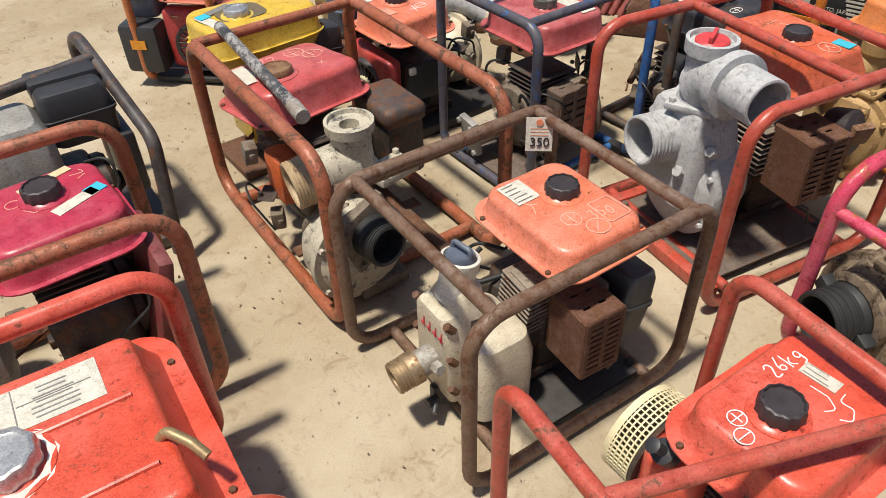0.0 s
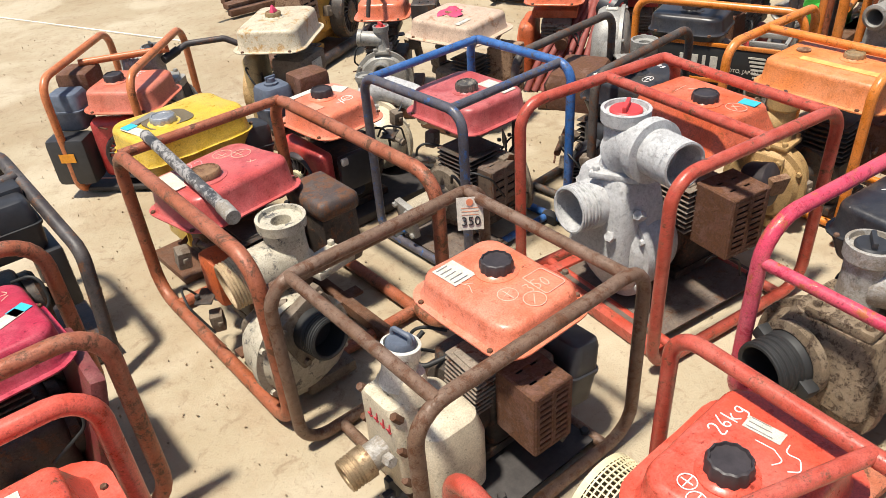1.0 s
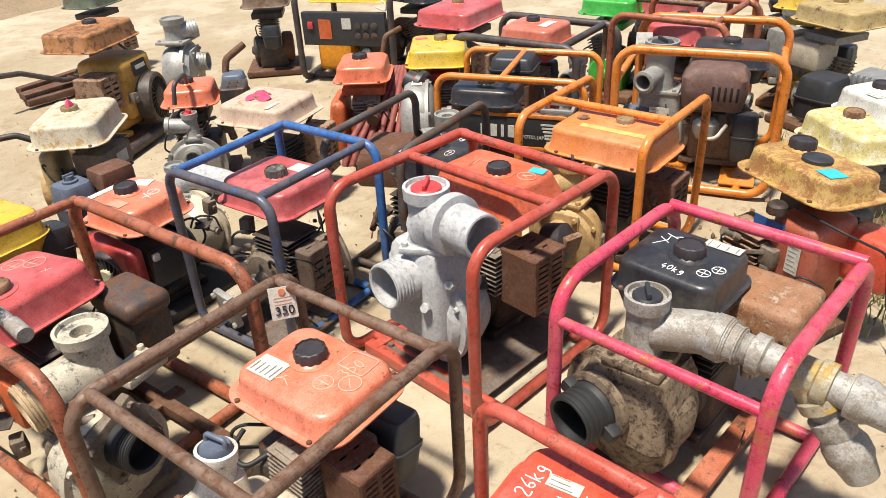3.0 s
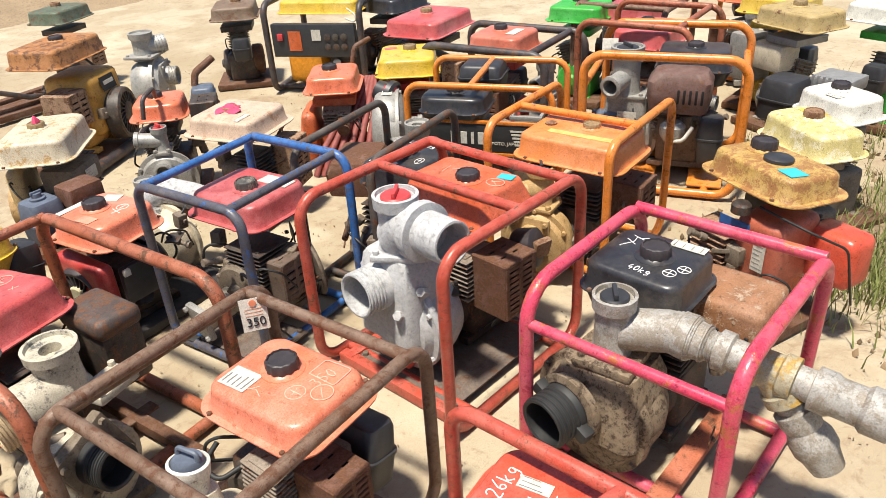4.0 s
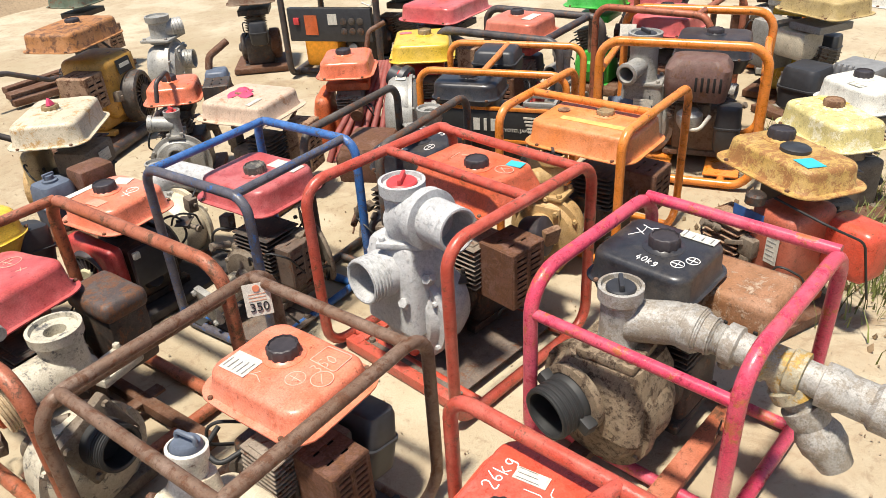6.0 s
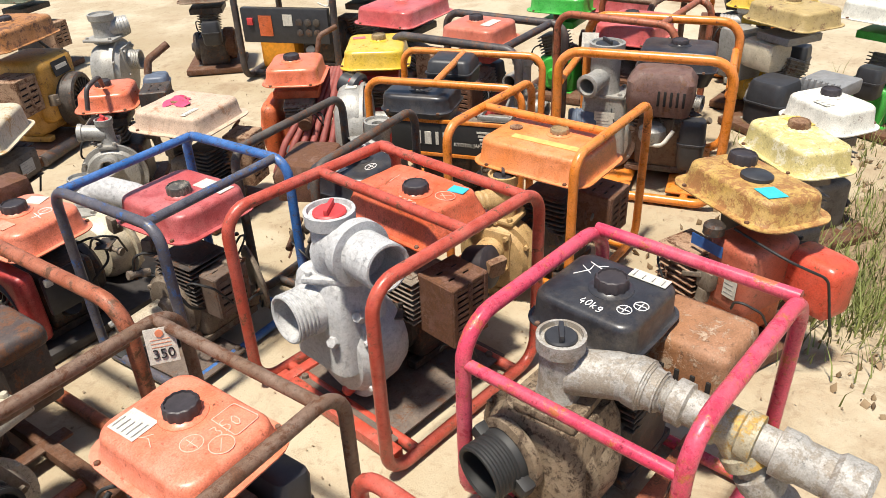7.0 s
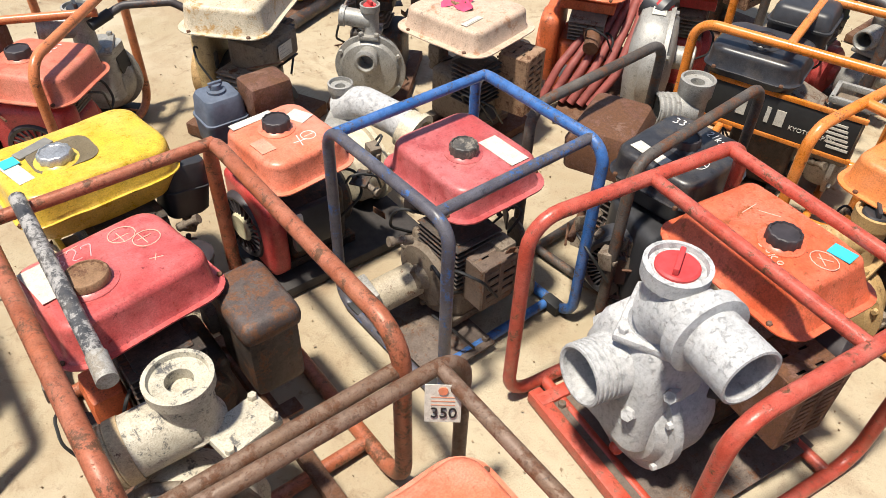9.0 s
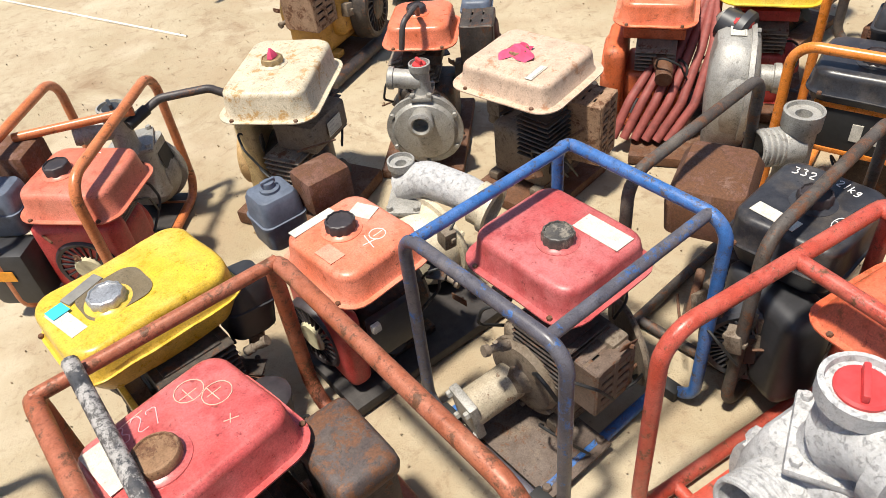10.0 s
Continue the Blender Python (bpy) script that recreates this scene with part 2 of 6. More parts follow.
def rounded_path(pts, bend, closed=False, n=6):
    pts = [Vector(p) for p in pts]
    out = []
    for i, p in enumerate(pts):
        if not closed and i in (0, len(pts) - 1):
            out.append(p)
            continue
        a, b = pts[i - 1] - p, pts[(i + 1) % len(pts)] - p
        turn = a.angle(b)
        if turn > math.pi - 0.05:
            out.append(p)
            continue
        d = min(bend / math.tan(turn / 2), 0.48 * a.length, 0.48 * b.length)
        r = d * math.tan(turn / 2)
        a.normalize(), b.normalize()
        c = p + (a + b).normalized() * (r / math.sin(turn / 2))
        u, w = (p + a * d) - c, (p + b * d) - c
        total = u.angle(w)
        for k in range(n + 1):
            s = k / n
            out.append(c + (u * math.sin((1 - s) * total) + w * math.sin(s * total)) / math.sin(total))
    return out


def tube(bm, pts, r, bend=0.05, closed=False, seg=12, m=None, n=6):
    path = rounded_path(pts, bend, closed, n)
    if m:
        path = [m @ p for p in path]
    count = len(path)
    rows = []
    up = None
    for i, p in enumerate(path):
        if closed:
            d = (path[(i + 1) % count] - path[i - 1]).normalized()
        else:
            d = (path[min(i + 1, count - 1)] - path[max(i - 1, 0)]).normalized()
        if up is None:
            up = d.orthogonal().normalized()
        up = (up - d * up.dot(d)).normalized()
        side = d.cross(up)
        rows.append([bm.verts.new(p + r * (math.cos(2 * math.pi * k / seg) * up + math.sin(2 * math.pi * k / seg) * side)) for k in range(seg)])
    for a, b in zip(rows, rows[1:]):
        for i in range(seg):
            bm.faces.new((a[i - 1], a[i], b[i], b[i - 1]))
    if closed:
        a, b = rows[-1], rows[0]
        off = min(range(seg), key=lambda k: (a[0].co - b[k].co).length)
        for i in range(seg):
            bm.faces.new((a[i - 1], a[i], b[(i + off) % seg], b[(i - 1 + off) % seg]))
    else:
        bm.faces.new(rows[0][::-1])
        bm.faces.new(rows[-1])
    return bm


def aim(p, d):
    """The pose at p whose z axis points along d."""
    return Matrix.Translation(p) @ Vector(d).to_track_quat("Z", "Y").to_matrix().to_4x4()


def nut(bm, p, d=(0, 0, 1), r=0.007, h=0.006):
    return lathe(bm, [(r, 0), (r, h * 0.8), (r * 0.85, h), (0, h)], aim(p, d), 6)


def B():
    return bmesh.new()


# ---- parts of the machines ----


LAST = {"pose": None, "tank": None}


def under(m, p):
    """The tank itself as parent for what lies on it."""
    return LAST["tank"] if p is LAST["pose"] else m


def tank(m, L, W, ztop, H, mat, x=0, y=0, yaw=0, cap=None, capat=(0, 0), capr=0.03, caph=0.024, lobes=12, lip=0.012, r=0.04, tilt=(0, 0), taper=0.005, bolts=True, name="fuel_tank", dent=0.0013):
    """A pressed-steel fuel tank with a seam flange, and its cap."""
    low = lip >= 0.01
    H *= 0.72 if low else 1.0
    p = at(x, y, ztop - H, tilt[0], tilt[1], yaw)
    a, b = L / 2, W / 2
    s = (0.16 if low else 0.44) * H
    tray = 0.72 if low else 0.86
    rings = [(0, a * tray, b * tray, r), (s * 0.6, a * 0.94, b * 0.94, r), (s, a, b, r), (s, a + lip, b + lip, r + lip), (s + 0.003, a + lip, b + lip, r + lip), (s + 0.0035, a + 0.001, b + 0.001, r), (s + 0.010, a - 0.003, b - 0.003, r)]
    k = 0.014
    lean = taper + (0.003 if low else 0.0)
    for deg in (0, 22, 45, 68, 90):
        q = radians(deg)
        inset = lean + k * (1 - math.cos(q))
        rings.append((H - 0.0015 - k * (1 - math.sin(q)), a - inset, b - inset, max(0.014, r - inset * 0.5)))
    rings += [(H - 0.0007, a * 0.68, b * 0.68, r * 0.7), (H, a * 0.4, b * 0.4, r * 0.4), (H, a * 0.1, b * 0.1, r * 0.1)]
    bm = loft(B(), rings, p)
    for v in bm.verts:
        v.co += dent * noise.noise_vector(v.co * 14 + Vector((x * 31, y * 17, L * 50)))
    ob = part(name, bm, mat, m, smooth=40)
    LAST["pose"], LAST["tank"], LAST["flat"] = p, ob, (a - lean - k * 0.7, b - lean - k * 0.7)
    if bolts:
        for sx in (-1, 1):
            for sy in (-1, 1):
                part("bolt", nut(B(), p @ Vector((sx * (a + lip * 0.4), sy * b * 0.72, s + 0.002)), r=0.0055), RUST, ob)
    if cap:
        q = p @ at(capat[0], capat[1], H * 0.99)
        bm = lathe(B(), [(capr * 1.32, 0), (capr * 1.30, 0.002), (capr * 1.02, 0.004), (capr * 0.9, 0.008), (0, 0.008)], q, 28)
        part("filler_neck", bm, mat, ob)
        bm = lathe(B(), [(capr * 0.9, 0.004), (capr, 0.006), (capr, caph * 0.75), (capr * 0.93, caph * 0.95), (capr * 0.84, caph), (capr * 0.8, caph * 0.86), (capr * 0.2, caph * 0.84), (0, caph * 0.84)], q, 48, lobes, 0.07 if lobes else 0)
        part("cap", bm, cap, ob)
    return p, H


def on_top(p, x, y, w, h, yaw=0):
    """Keeps a sticker of size w x h within the flat top of the tank."""
    if p is not LAST["pose"]:
        return x, y
    c, q = abs(math.cos(radians(yaw))), abs(math.sin(radians(yaw)))
    fx, fy = max(0, LAST["flat"][0] - (w * c + h * q) / 2), max(0, LAST["flat"][1] - (w * q + h * c) / 2)
    return min(fx, max(-fx, x)), min(fy, max(-fy, y))


def sheet(m, name, p, x, y, w, h, mat, yaw=0, lift=0.0024, label="", z=0.0):
    """A thin sticker or painted patch lying on a surface whose pose is p."""
    x, y = on_top(p, x, y, w, h, yaw)
    bm = rbox(B(), (w, h, 0.0012), p @ at(x, y, z + lift - (0.0012 if p is LAST["pose"] else 0), 0, 0, yaw), 0)
    return part(name, bm, mat, under(m, p), label)


def label_bars(m, p, x, y, w, h, z, mat=PAPER, rows=4, yaw=0, ink=None):
    x, y = on_top(p, x, y, w, h, yaw)
    sheet(m, "label", p, x, y, w, h, mat, yaw, z=z)
    bm = B()
    rnd = random.Random(int(abs(x * 1e4) + abs(y * 1e3) + w * 1e4))
    for i in range(rows):
        ln = w * rnd.uniform(0.35, 0.8)
        q = p @ at(x, y, z, 0, 0, yaw) @ at(-w * 0.42 + ln / 2, h * (0.38 - 0.76 * i / max(1, rows - 1)), 0.0034)
        rbox(bm, (ln, h * 0.02, 0.0006), q, 0)
    if rows:
        part("lettering", bm, ink or GREY_INK, under(m, p))
    else:
        bm.free()


def strokes(m, p, z, lines, mat=CHALK, w=0.0009, name="chalk_mark"):
    """Hand-drawn lines on a flat top."""
    for line in lines:
        part(name, tube(B(), [(x, y, z + 0.0004) for x, y in line], w, 0.006, seg=5, m=p, n=3), mat, under(m, p))


def circle(x, y, r, k=14, ey=1.0):
    return [(x + r * math.cos(6.4 * i / k + 0.4), y + ey * r * math.sin(6.4 * i / k + 0.4)) for i in range(k + 1)]


GLYPHS = {
    "0": [[(0.3, 1), (0.08, 0.6), (0.12, 0.15), (0.32, 0), (0.52, 0.4), (0.45, 0.9), (0.26, 0.98)]],
    "1": [[(0.3, 1), (0.28, 0)]],
    "2": [[(0.05, 0.8), (0.2, 1), (0.45, 0.92), (0.48, 0.65), (0.05, 0), (0.56, 0.04)]],
    "3": [[(0.05, 0.95), (0.5, 0.95), (0.25, 0.55), (0.5, 0.35), (0.4, 0.05), (0.05, 0.05)]],
    "4": [[(0.35, 1), (0.02, 0.35), (0.55, 0.38)], [(0.42, 0.62), (0.38, 0)]],
    "5": [[(0.5, 1), (0.12, 0.98), (0.08, 0.55), (0.4, 0.55), (0.5, 0.25), (0.3, 0), (0.05, 0.06)]],
    "6": [[(0.45, 1), (0.12, 0.5), (0.08, 0.2), (0.3, 0), (0.5, 0.2), (0.35, 0.45), (0.1, 0.3)]],
    "7": [[(0.05, 0.8), (0.06, 1), (0.52, 1), (0.22, 0)]],
    "9": [[(0.5, 0.7), (0.3, 0.5), (0.1, 0.7), (0.25, 1), (0.5, 0.85), (0.45, 0)]],
    "k": [[(0.08, 1), (0.06, 0)], [(0.42, 0.6), (0.1, 0.3), (0.45, 0)]],
    "g": [[(0.45, 0.55), (0.2, 0.6), (0.08, 0.35), (0.25, 0.1), (0.45, 0.3), (0.46, 0.6), (0.42, -0.2), (0.1, -0.25)]],
}


def hand_lettering(m, p, text, x, y, z, size, mat, yaw=0, name="chalk_number"):
    """Letters drawn by hand in chalk or paint pen, centred at x, y."""
    h = 0.72 * size
    q = p @ at(x, y, z + 0.0004, 0, 0, yaw)
    bm = B()
    for i, c in enumerate(text):
        x0 = (i - len(text) / 2) * 0.68 * h
        up = 0.06 * h * math.sin(i * 2.1)
        for line in GLYPHS[c]:
            tube(bm, [(x0 + u * h, (w - 0.5) * h + up, 0) for u, w in line], 0.0011, 0.004, seg=5, m=q, n=3)
    return part(name, bm, mat, under(m, p))


def writing(m, p, text, x, y, z, size, mat, yaw=0, name="lettering", thick=0.0006):
    cu = bpy.data.curves.new("letters", "FONT")
    cu.body, cu.size, cu.align_x, cu.align_y, cu.extrude = text, size, "CENTER", "CENTER", thick
    ob = new("letters", cu)
    me = bpy.data.meshes.new_from_object(ob)
    bpy.data.objects.remove(ob)
    me.transform(p @ at(x, y, z + 0.0011, 0, 0, yaw))
    me.materials.clear()
    me.materials.append(mat)
    made = new(name, me)
    made.parent = under(m, p)
    return made


def hoops(m, kind, L, W, H, r, mat, bars=(-0.4, 0.4), x=0, y=0, bend=0.055, barz=0.0, base=True, bar_mat=None, low=True, leanx=0.0):
    """Two closed tube hoops along x ('x') or y ('y'), with cross bars between them."""
    mats = mat if isinstance(mat, tuple) else (mat, mat)
    mat = mats[1]
    z0 = r + 0.002
    a = L / 2
    for s in (-1, 1):
        pts = [(-a, s * W / 2, z0), (a, s * W / 2, z0), (a + leanx, s * W / 2, H), (-a + leanx, s * W / 2, H)]
        if kind == "y":
            pts = [(py, px, pz) for px, py, pz in pts]
        part("hoop", tube(B(), [(px + x, py + y, pz) for px, py, pz in pts], r, bend, True, 14), mats[(s + 1) // 2], m)
    for f in bars:
        pts = [(f * L, -W / 2, H + barz), (f * L, W / 2, H + barz)]
        if kind == "y":
            pts = [(py, px, pz) for px, py, pz in pts]
        part("cross_bar", tube(B(), [(px + x, py + y, pz) for px, py, pz in pts], r * 0.92), bar_mat or mat, m)
    if low:
        for f in (-0.32, 0.36):
            pts = [(f * L, -W / 2, z0), (f * L, W / 2, z0)]
            if kind == "y":
                pts = [(py, px, pz) for px, py, pz in pts]
            part("floor_bar", tube(B(), [(px + x, py + y, pz) for px, py, pz in pts], r * 0.92), mat, m)


def plate(m, L, W, z, mat, x=0, y=0, yaw=0):
    bm = rbox(B(), (L, W, 0.006), at(x, y, z, 0, 0, yaw), 0.002)
    for sx in (-1, 1):
        for sy in (-1, 1):
            nut(bm, at(x, y, z, 0, 0, yaw) @ Vector((sx * L * 0.43, sy * W * 0.42, 0.003)), r=0.009, h=0.009)
    part("base_plate", bm, mat, m)


def muffler(m, size, p, mat, face=(0, -1), slots=7, name="muffler", bev=0.016):
    """A muffler box with a guard; slots are cut between slats on one side and on top."""
    sx, sy, sz = size
    # with slots, the core is painted near-black as shade behind the slats
    LAST["muffler"] = part(name, rbox(B(), (sx * 0.9, sy * 0.9, sz * 0.9), p, bev), HOLE_SHADE if slots else mat, m)
    if not slots:
        return
    t = 0.004
    body = LAST["muffler"]

    def panel(key, dims, *places):
        me = unit(key, rbox(B(), dims, Matrix(), 0.0015, 1), mat)
        for q in places:
            shared(key, me, body, p @ at(*q))

    panel("back_panel", (sx, t, sz), (0, sy / 2, 0))
    panel("end_panel", (t, sy, sz), (-sx / 2, 0, 0), (sx / 2, 0, 0))
    panel("bottom_panel", (sx, sy, t), (0, 0, -sz / 2))
    panel("top_strip", (sx * 0.22, sy, t), *((s * sx * 0.39, 0, sz / 2 - 0.0006) for s in (-1, 0, 1)))
    panel("guard_post", (sx * 0.12, t * 1.2, sz), *((f * sx * 0.87, -sy / 2 - 0.0005, 0) for f in (-0.5, 0.0, 0.5)))
    step = sz / (slots + 1)
    panel("slat", (sx, t, step * 0.72), *((0, -sy / 2, -sz / 2 + step * min(max(i, 0.27), slots + 0.73)) for i in range(slots + 2)))
    panel("top_slat", (sx, sy * 0.30, t), *((0, f * sy, sz / 2) for f in (-0.35, 0.0, 0.35)))


def air_box(m, size, p, mat, name="air_cleaner", knob=False, r=0.02):
    sx, sy, sz = size
    bm = loft(B(), [(-sz / 2, sx * 0.40, sy * 0.40, r), (-sz * 0.42, sx * 0.47, sy * 0.47, r), (0, sx * 0.49, sy * 0.49, r), (0.001, sx * 0.515, sy * 0.515, r), (0.007, sx * 0.515, sy * 0.515, r), (0.008, sx * 0.48, sy * 0.48, r), (sz * 0.4, sx * 0.45, sy * 0.45, r), (sz * 0.48, sx * 0.40, sy * 0.40, r * 0.8), (sz / 2, sx * 0.34, sy * 0.34, r * 0.6)], p)
    part(name, bm, mat, m)
    if knob:
        bm = lathe(B(), [(0.022, 0), (0.022, 0.006), (0.014, 0.008), (0.013, 0.02), (0, 0.021)], p @ at(0, 0, sz / 2), 18)
        rbox(bm, (0.034, 0.008, 0.012), p @ at(0, 0, sz / 2 + 0.02), 0.003)
        part("wing_knob", bm, mat, m)


def shared(name, me, m, p):
    ob = new(name, me)
    ob.parent, ob.matrix_local = m, p
    return ob


def unit(key, bm, mat):
    """A small mesh that alike pieces share."""
    me = bpy.data.meshes.new(key)
    bm.to_mesh(me)
    bm.free()
    me.materials.append(mat)
    return me


def fins(m, p, size=(0.1, 0.1, 0.1), n=7, mat=FIN, name="cylinder"):
    sx, sy, sz = size
    core = part(name, rbox(B(), (sx * 0.78, sy * 0.78, sz), p, 0.006), mat, m)
    me = unit("fin", rbox(B(), (sx, sy, 0.0045), Matrix(), 0.0015, 1), mat)
    for i in range(n):
        shared("cooling_fin", me, core, p @ at(0, 0, -sz / 2 + sz * (i + 0.5) / n))


def recoil(m, p, r, mat, core=None, depth=0.045, spokes=22, ring=None):
    """A recoil starter: a shallow drum with a slotted face and a hub. p: z along the axis."""
    bm = lathe(B(), [(r * 0.98, -depth), (r, -depth * 0.4), (r * 0.97, 0), (r * 0.9, 0.006), (r * 0.8, 0.004), (r * 0.78, -0.006), (0, -0.006)], p, 40)
    drum_ob = part("fan_housing", bm, ring or mat, m)
    me = unit("rib", rbox(B(), (r * 0.42, 0.0045, 0.01), Matrix(), 0.001, 1), mat)
    for i in range(spokes):
        shared("rib", me, drum_ob, p @ at(0, 0, 0, 0, 0, 360 * i / spokes) @ at(r * 0.6, 0, 0, 0, 0, 12))
    bm = lathe(B(), [(r * 0.42, -0.004), (r * 0.42, 0.006), (r * 0.36, 0.01), (r * 0.1, 0.008), (0, 0.008)], p, 28)
    part("hub", bm, core or mat, m)


def crank(m, p, mat=GREASE, s=1.0, bits=True):
    """A crankcase: a bevelled block with a side cover, feet, ribs and bolts. p: x along the shaft."""
    bm = rbox(B(), (0.15 * s, 0.17 * s, 0.16 * s), p @ at(0, 0, 0.105 * s), 0.022, 3)
    lathe(bm, [(0.078 * s, 0), (0.078 * s, 0.02 * s), (0.07 * s, 0.03 * s), (0.03 * s, 0.034 * s), (0.02 * s, 0.05 * s), (0, 0.05 * s)], p @ aim((0.072 * s, 0, 0.115 * s), (1, 0, 0)), 24)
    rbox(bm, (0.19 * s, 0.03 * s, 0.022), p @ at(0, 0.07 * s, 0.022), 0.004)
    rbox(bm, (0.19 * s, 0.03 * s, 0.022), p @ at(0, -0.07 * s, 0.022), 0.004)
    for i in range(6):
        a = i * math.pi / 3
        nut(bm, p @ Vector((0.09 * s, 0.062 * s * math.cos(a), 0.115 * s + 0.062 * s * math.sin(a))), p.to_3x3() @ Vector((1, 0, 0)), 0.006, 0.008)
    part("crankcase", bm, mat, m)
    if bits:
        bm = lathe(B(), [(0.018, 0), (0.018, 0.03), (0.024, 0.032), (0.024, 0.045), (0, 0.046)], p @ aim((-0.03 * s, -0.08 * s, 0.07 * s), (0, -0.8, 0.6)), 14)
        part("oil_filler", bm, BLACK_P, m)
        part("spark_wire", tube(B(), [(0.05, -0.06, 0.22), (0.1, -0.1, 0.24), (0.1, -0.12, 0.17), (0.03, -0.11, 0.12)], 0.0035, 0.03, seg=8, m=p), RUBBER, m)
        bm = rbox(B(), (0.045, 0.045, 0.05), p @ at(-0.02, 0.105 * s, 0.2), 0.008)
        lathe(bm, [(0.016, 0), (0.016, 0.03), (0.01, 0.034), (0, 0.034)], p @ aim((-0.02, 0.115 * s, 0.175), (0, 0.2, -1)), 12)
        rbox(bm, (0.05, 0.006, 0.012), p @ at(0.01, 0.13 * s, 0.205, 0, 20, 10), 0.002)
        part("carburettor", bm, ALU_DIRTY, m)


def port(m, p0, d, r, ln, mat, thread=0, lip=0.0, name="port", inner=HOLE_SHADE, wall=0.008):
    """A hollow pipe end from p0 along d, with a thread or a rolled lip."""
    q = aim(p0, d)
    prof = [(r * 1.0, 0)]
    if thread:
        z0 = ln * 0.45
        prof += [(r * 1.05, 0.0), (r * 1.05, z0 * 0.9), (r, z0)]
        for i in range(thread):
            z = z0 + (ln - z0) * (i + 0.2) / thread
            dz = (ln - z0) / thread
            prof += [(r * 1.03, z), (r * 1.03, z + dz * 0.35), (r * 0.975, z + dz * 0.5), (r * 0.975, z + dz * 0.75)]
    elif lip:
        prof += [(r, ln - lip * 2.2), (r * 1.16, ln - lip * 2), (r * 1.18, ln - lip * 0.3)]
    prof += [(r, ln), (r - wall * 0.5, ln + 0.001), (r - wall, ln - 0.002), (r - wall * 1.15, ln * 0.25), (0, ln * 0.25)]
    part(name, lathe(B(), prof, q, 30), mat, m)


def drum(m, p, R, ln, mat, name="pump_casing", bolts=6, foot=True, rim=0.012):
    """A snail-shaped pump casing. p: z along the shaft."""
    prof = [(0, -ln * 0.5), (R * 0.55, -ln * 0.5), (R * 0.82, -ln * 0.42), (R * 0.97, -ln * 0.2), (R, 0), (R * 0.98, ln * 0.18), (R * 0.98, ln * 0.2), (R + rim, ln * 0.21), (R + rim, ln * 0.33), (R * 0.97, ln * 0.34), (R * 0.88, ln * 0.46), (R * 0.6, ln * 0.52), (R * 0.3, ln * 0.56), (0, ln * 0.56)]
    bm = lathe(B(), prof, p, 40)
    for v in bm.verts:
        v.co += 0.002 * noise.noise_vector(v.co * 14)
    for i in range(bolts):
        a = 2 * math.pi * (i + 0.5) / bolts
        nut(bm, p @ Vector(((R + rim * 0.4) * math.cos(a), (R + rim * 0.4) * math.sin(a), ln * 0.33)), p.to_3x3() @ Vector((0, 0, 1)), 0.007, 0.009)
    part(name, bm, mat, m)


def flange(m, p, w, h, mat, t=0.014, name="flange", bolts=True):
    bm = rbox(B(), (w, h, t), p, 0.006)
    if bolts:
        for sx in (-1, 1):
            for sy in (-1, 1):
                nut(bm, p @ Vector((sx * w * 0.4, sy * h * 0.38, t / 2)), p.to_3x3() @ Vector((0, 0, 1)), 0.008, 0.009)
    part(name, bm, mat, m)


def neck(m, x, y, z0, z1, r, mat, plug=None, lip=0.014, hole=False, name="priming_neck"):
    """An upright filling neck with a cup at the top and a winged plug, or an open hole."""
    h = z1 - z0
    prof = [(r * 1.25, 0), (r * 1.05, h * 0.12), (r, h * 0.5), (r * 1.02, h * 0.75), (r * 1.2, h * 0.8), (r * 1.22, h), (r * 1.05, h + 0.001), (r * 1.0, h - 0.008)]
    prof += [(r * 0.5, h - 0.009), (r * 0.48, h - 0.03), (0, h - 0.03)] if hole else [(0, h - 0.008)]
    part(name, lathe(B(), prof, at(x, y, z0), 30), mat, m)
    if plug:
        bm = lathe(B(), [(r * 0.8, 0), (r * 0.8, 0.004), (r * 0.72, 0.007), (0, 0.007)], at(x, y, z1 - 0.008), 24)
        rbox(bm, (r * 1.3, 0.009, 0.016), at(x, y, z1 + 0.004, 0, 0, 35), 0.003)
        part("plug", bm, plug, m)


def pump(m, x, y, d, mat, R=0.095, ln=0.11, zc=0.135, suction=0.032, out=0.03, top=0.36, outdir=None, plug=BLACK_P, thread=4, inner=None):
    """A complete trash pump whose suction port faces along the angle d (degrees)."""
    c, s = math.cos(radians(d)), math.sin(radians(d))
    drum(m, aim((x, y, zc), (c, s, 0)), R, ln, mat)
    part("pump_foot", rbox(B(), (0.10, 0.10, 0.03), at(x, y, 0.02, 0, 0, d), 0.006), mat, m)
    q = aim((x + c * ln * 0.5, y + s * ln * 0.5, zc + R * 0.35), (c, s, 0))
    flange(m, q, suction * 3.0, suction * 3.2, mat)
    port(m, q.translation, (c, s, 0), suction, 0.06, mat, thread, name="suction_port")
    flange(m, at(x, y, zc + R + 0.008, 0, 0, d), 0.09, 0.10, mat)
    neck(m, x, y, zc + R, top, out * 1.1, mat, plug)
    od = radians(outdir if outdir is not None else d - 90)
    port(m, (x, y, zc + R + (top - zc - R) * 0.45), (math.cos(od), math.sin(od), 0.05), out, 0.11, mat, thread, name="discharge_port")


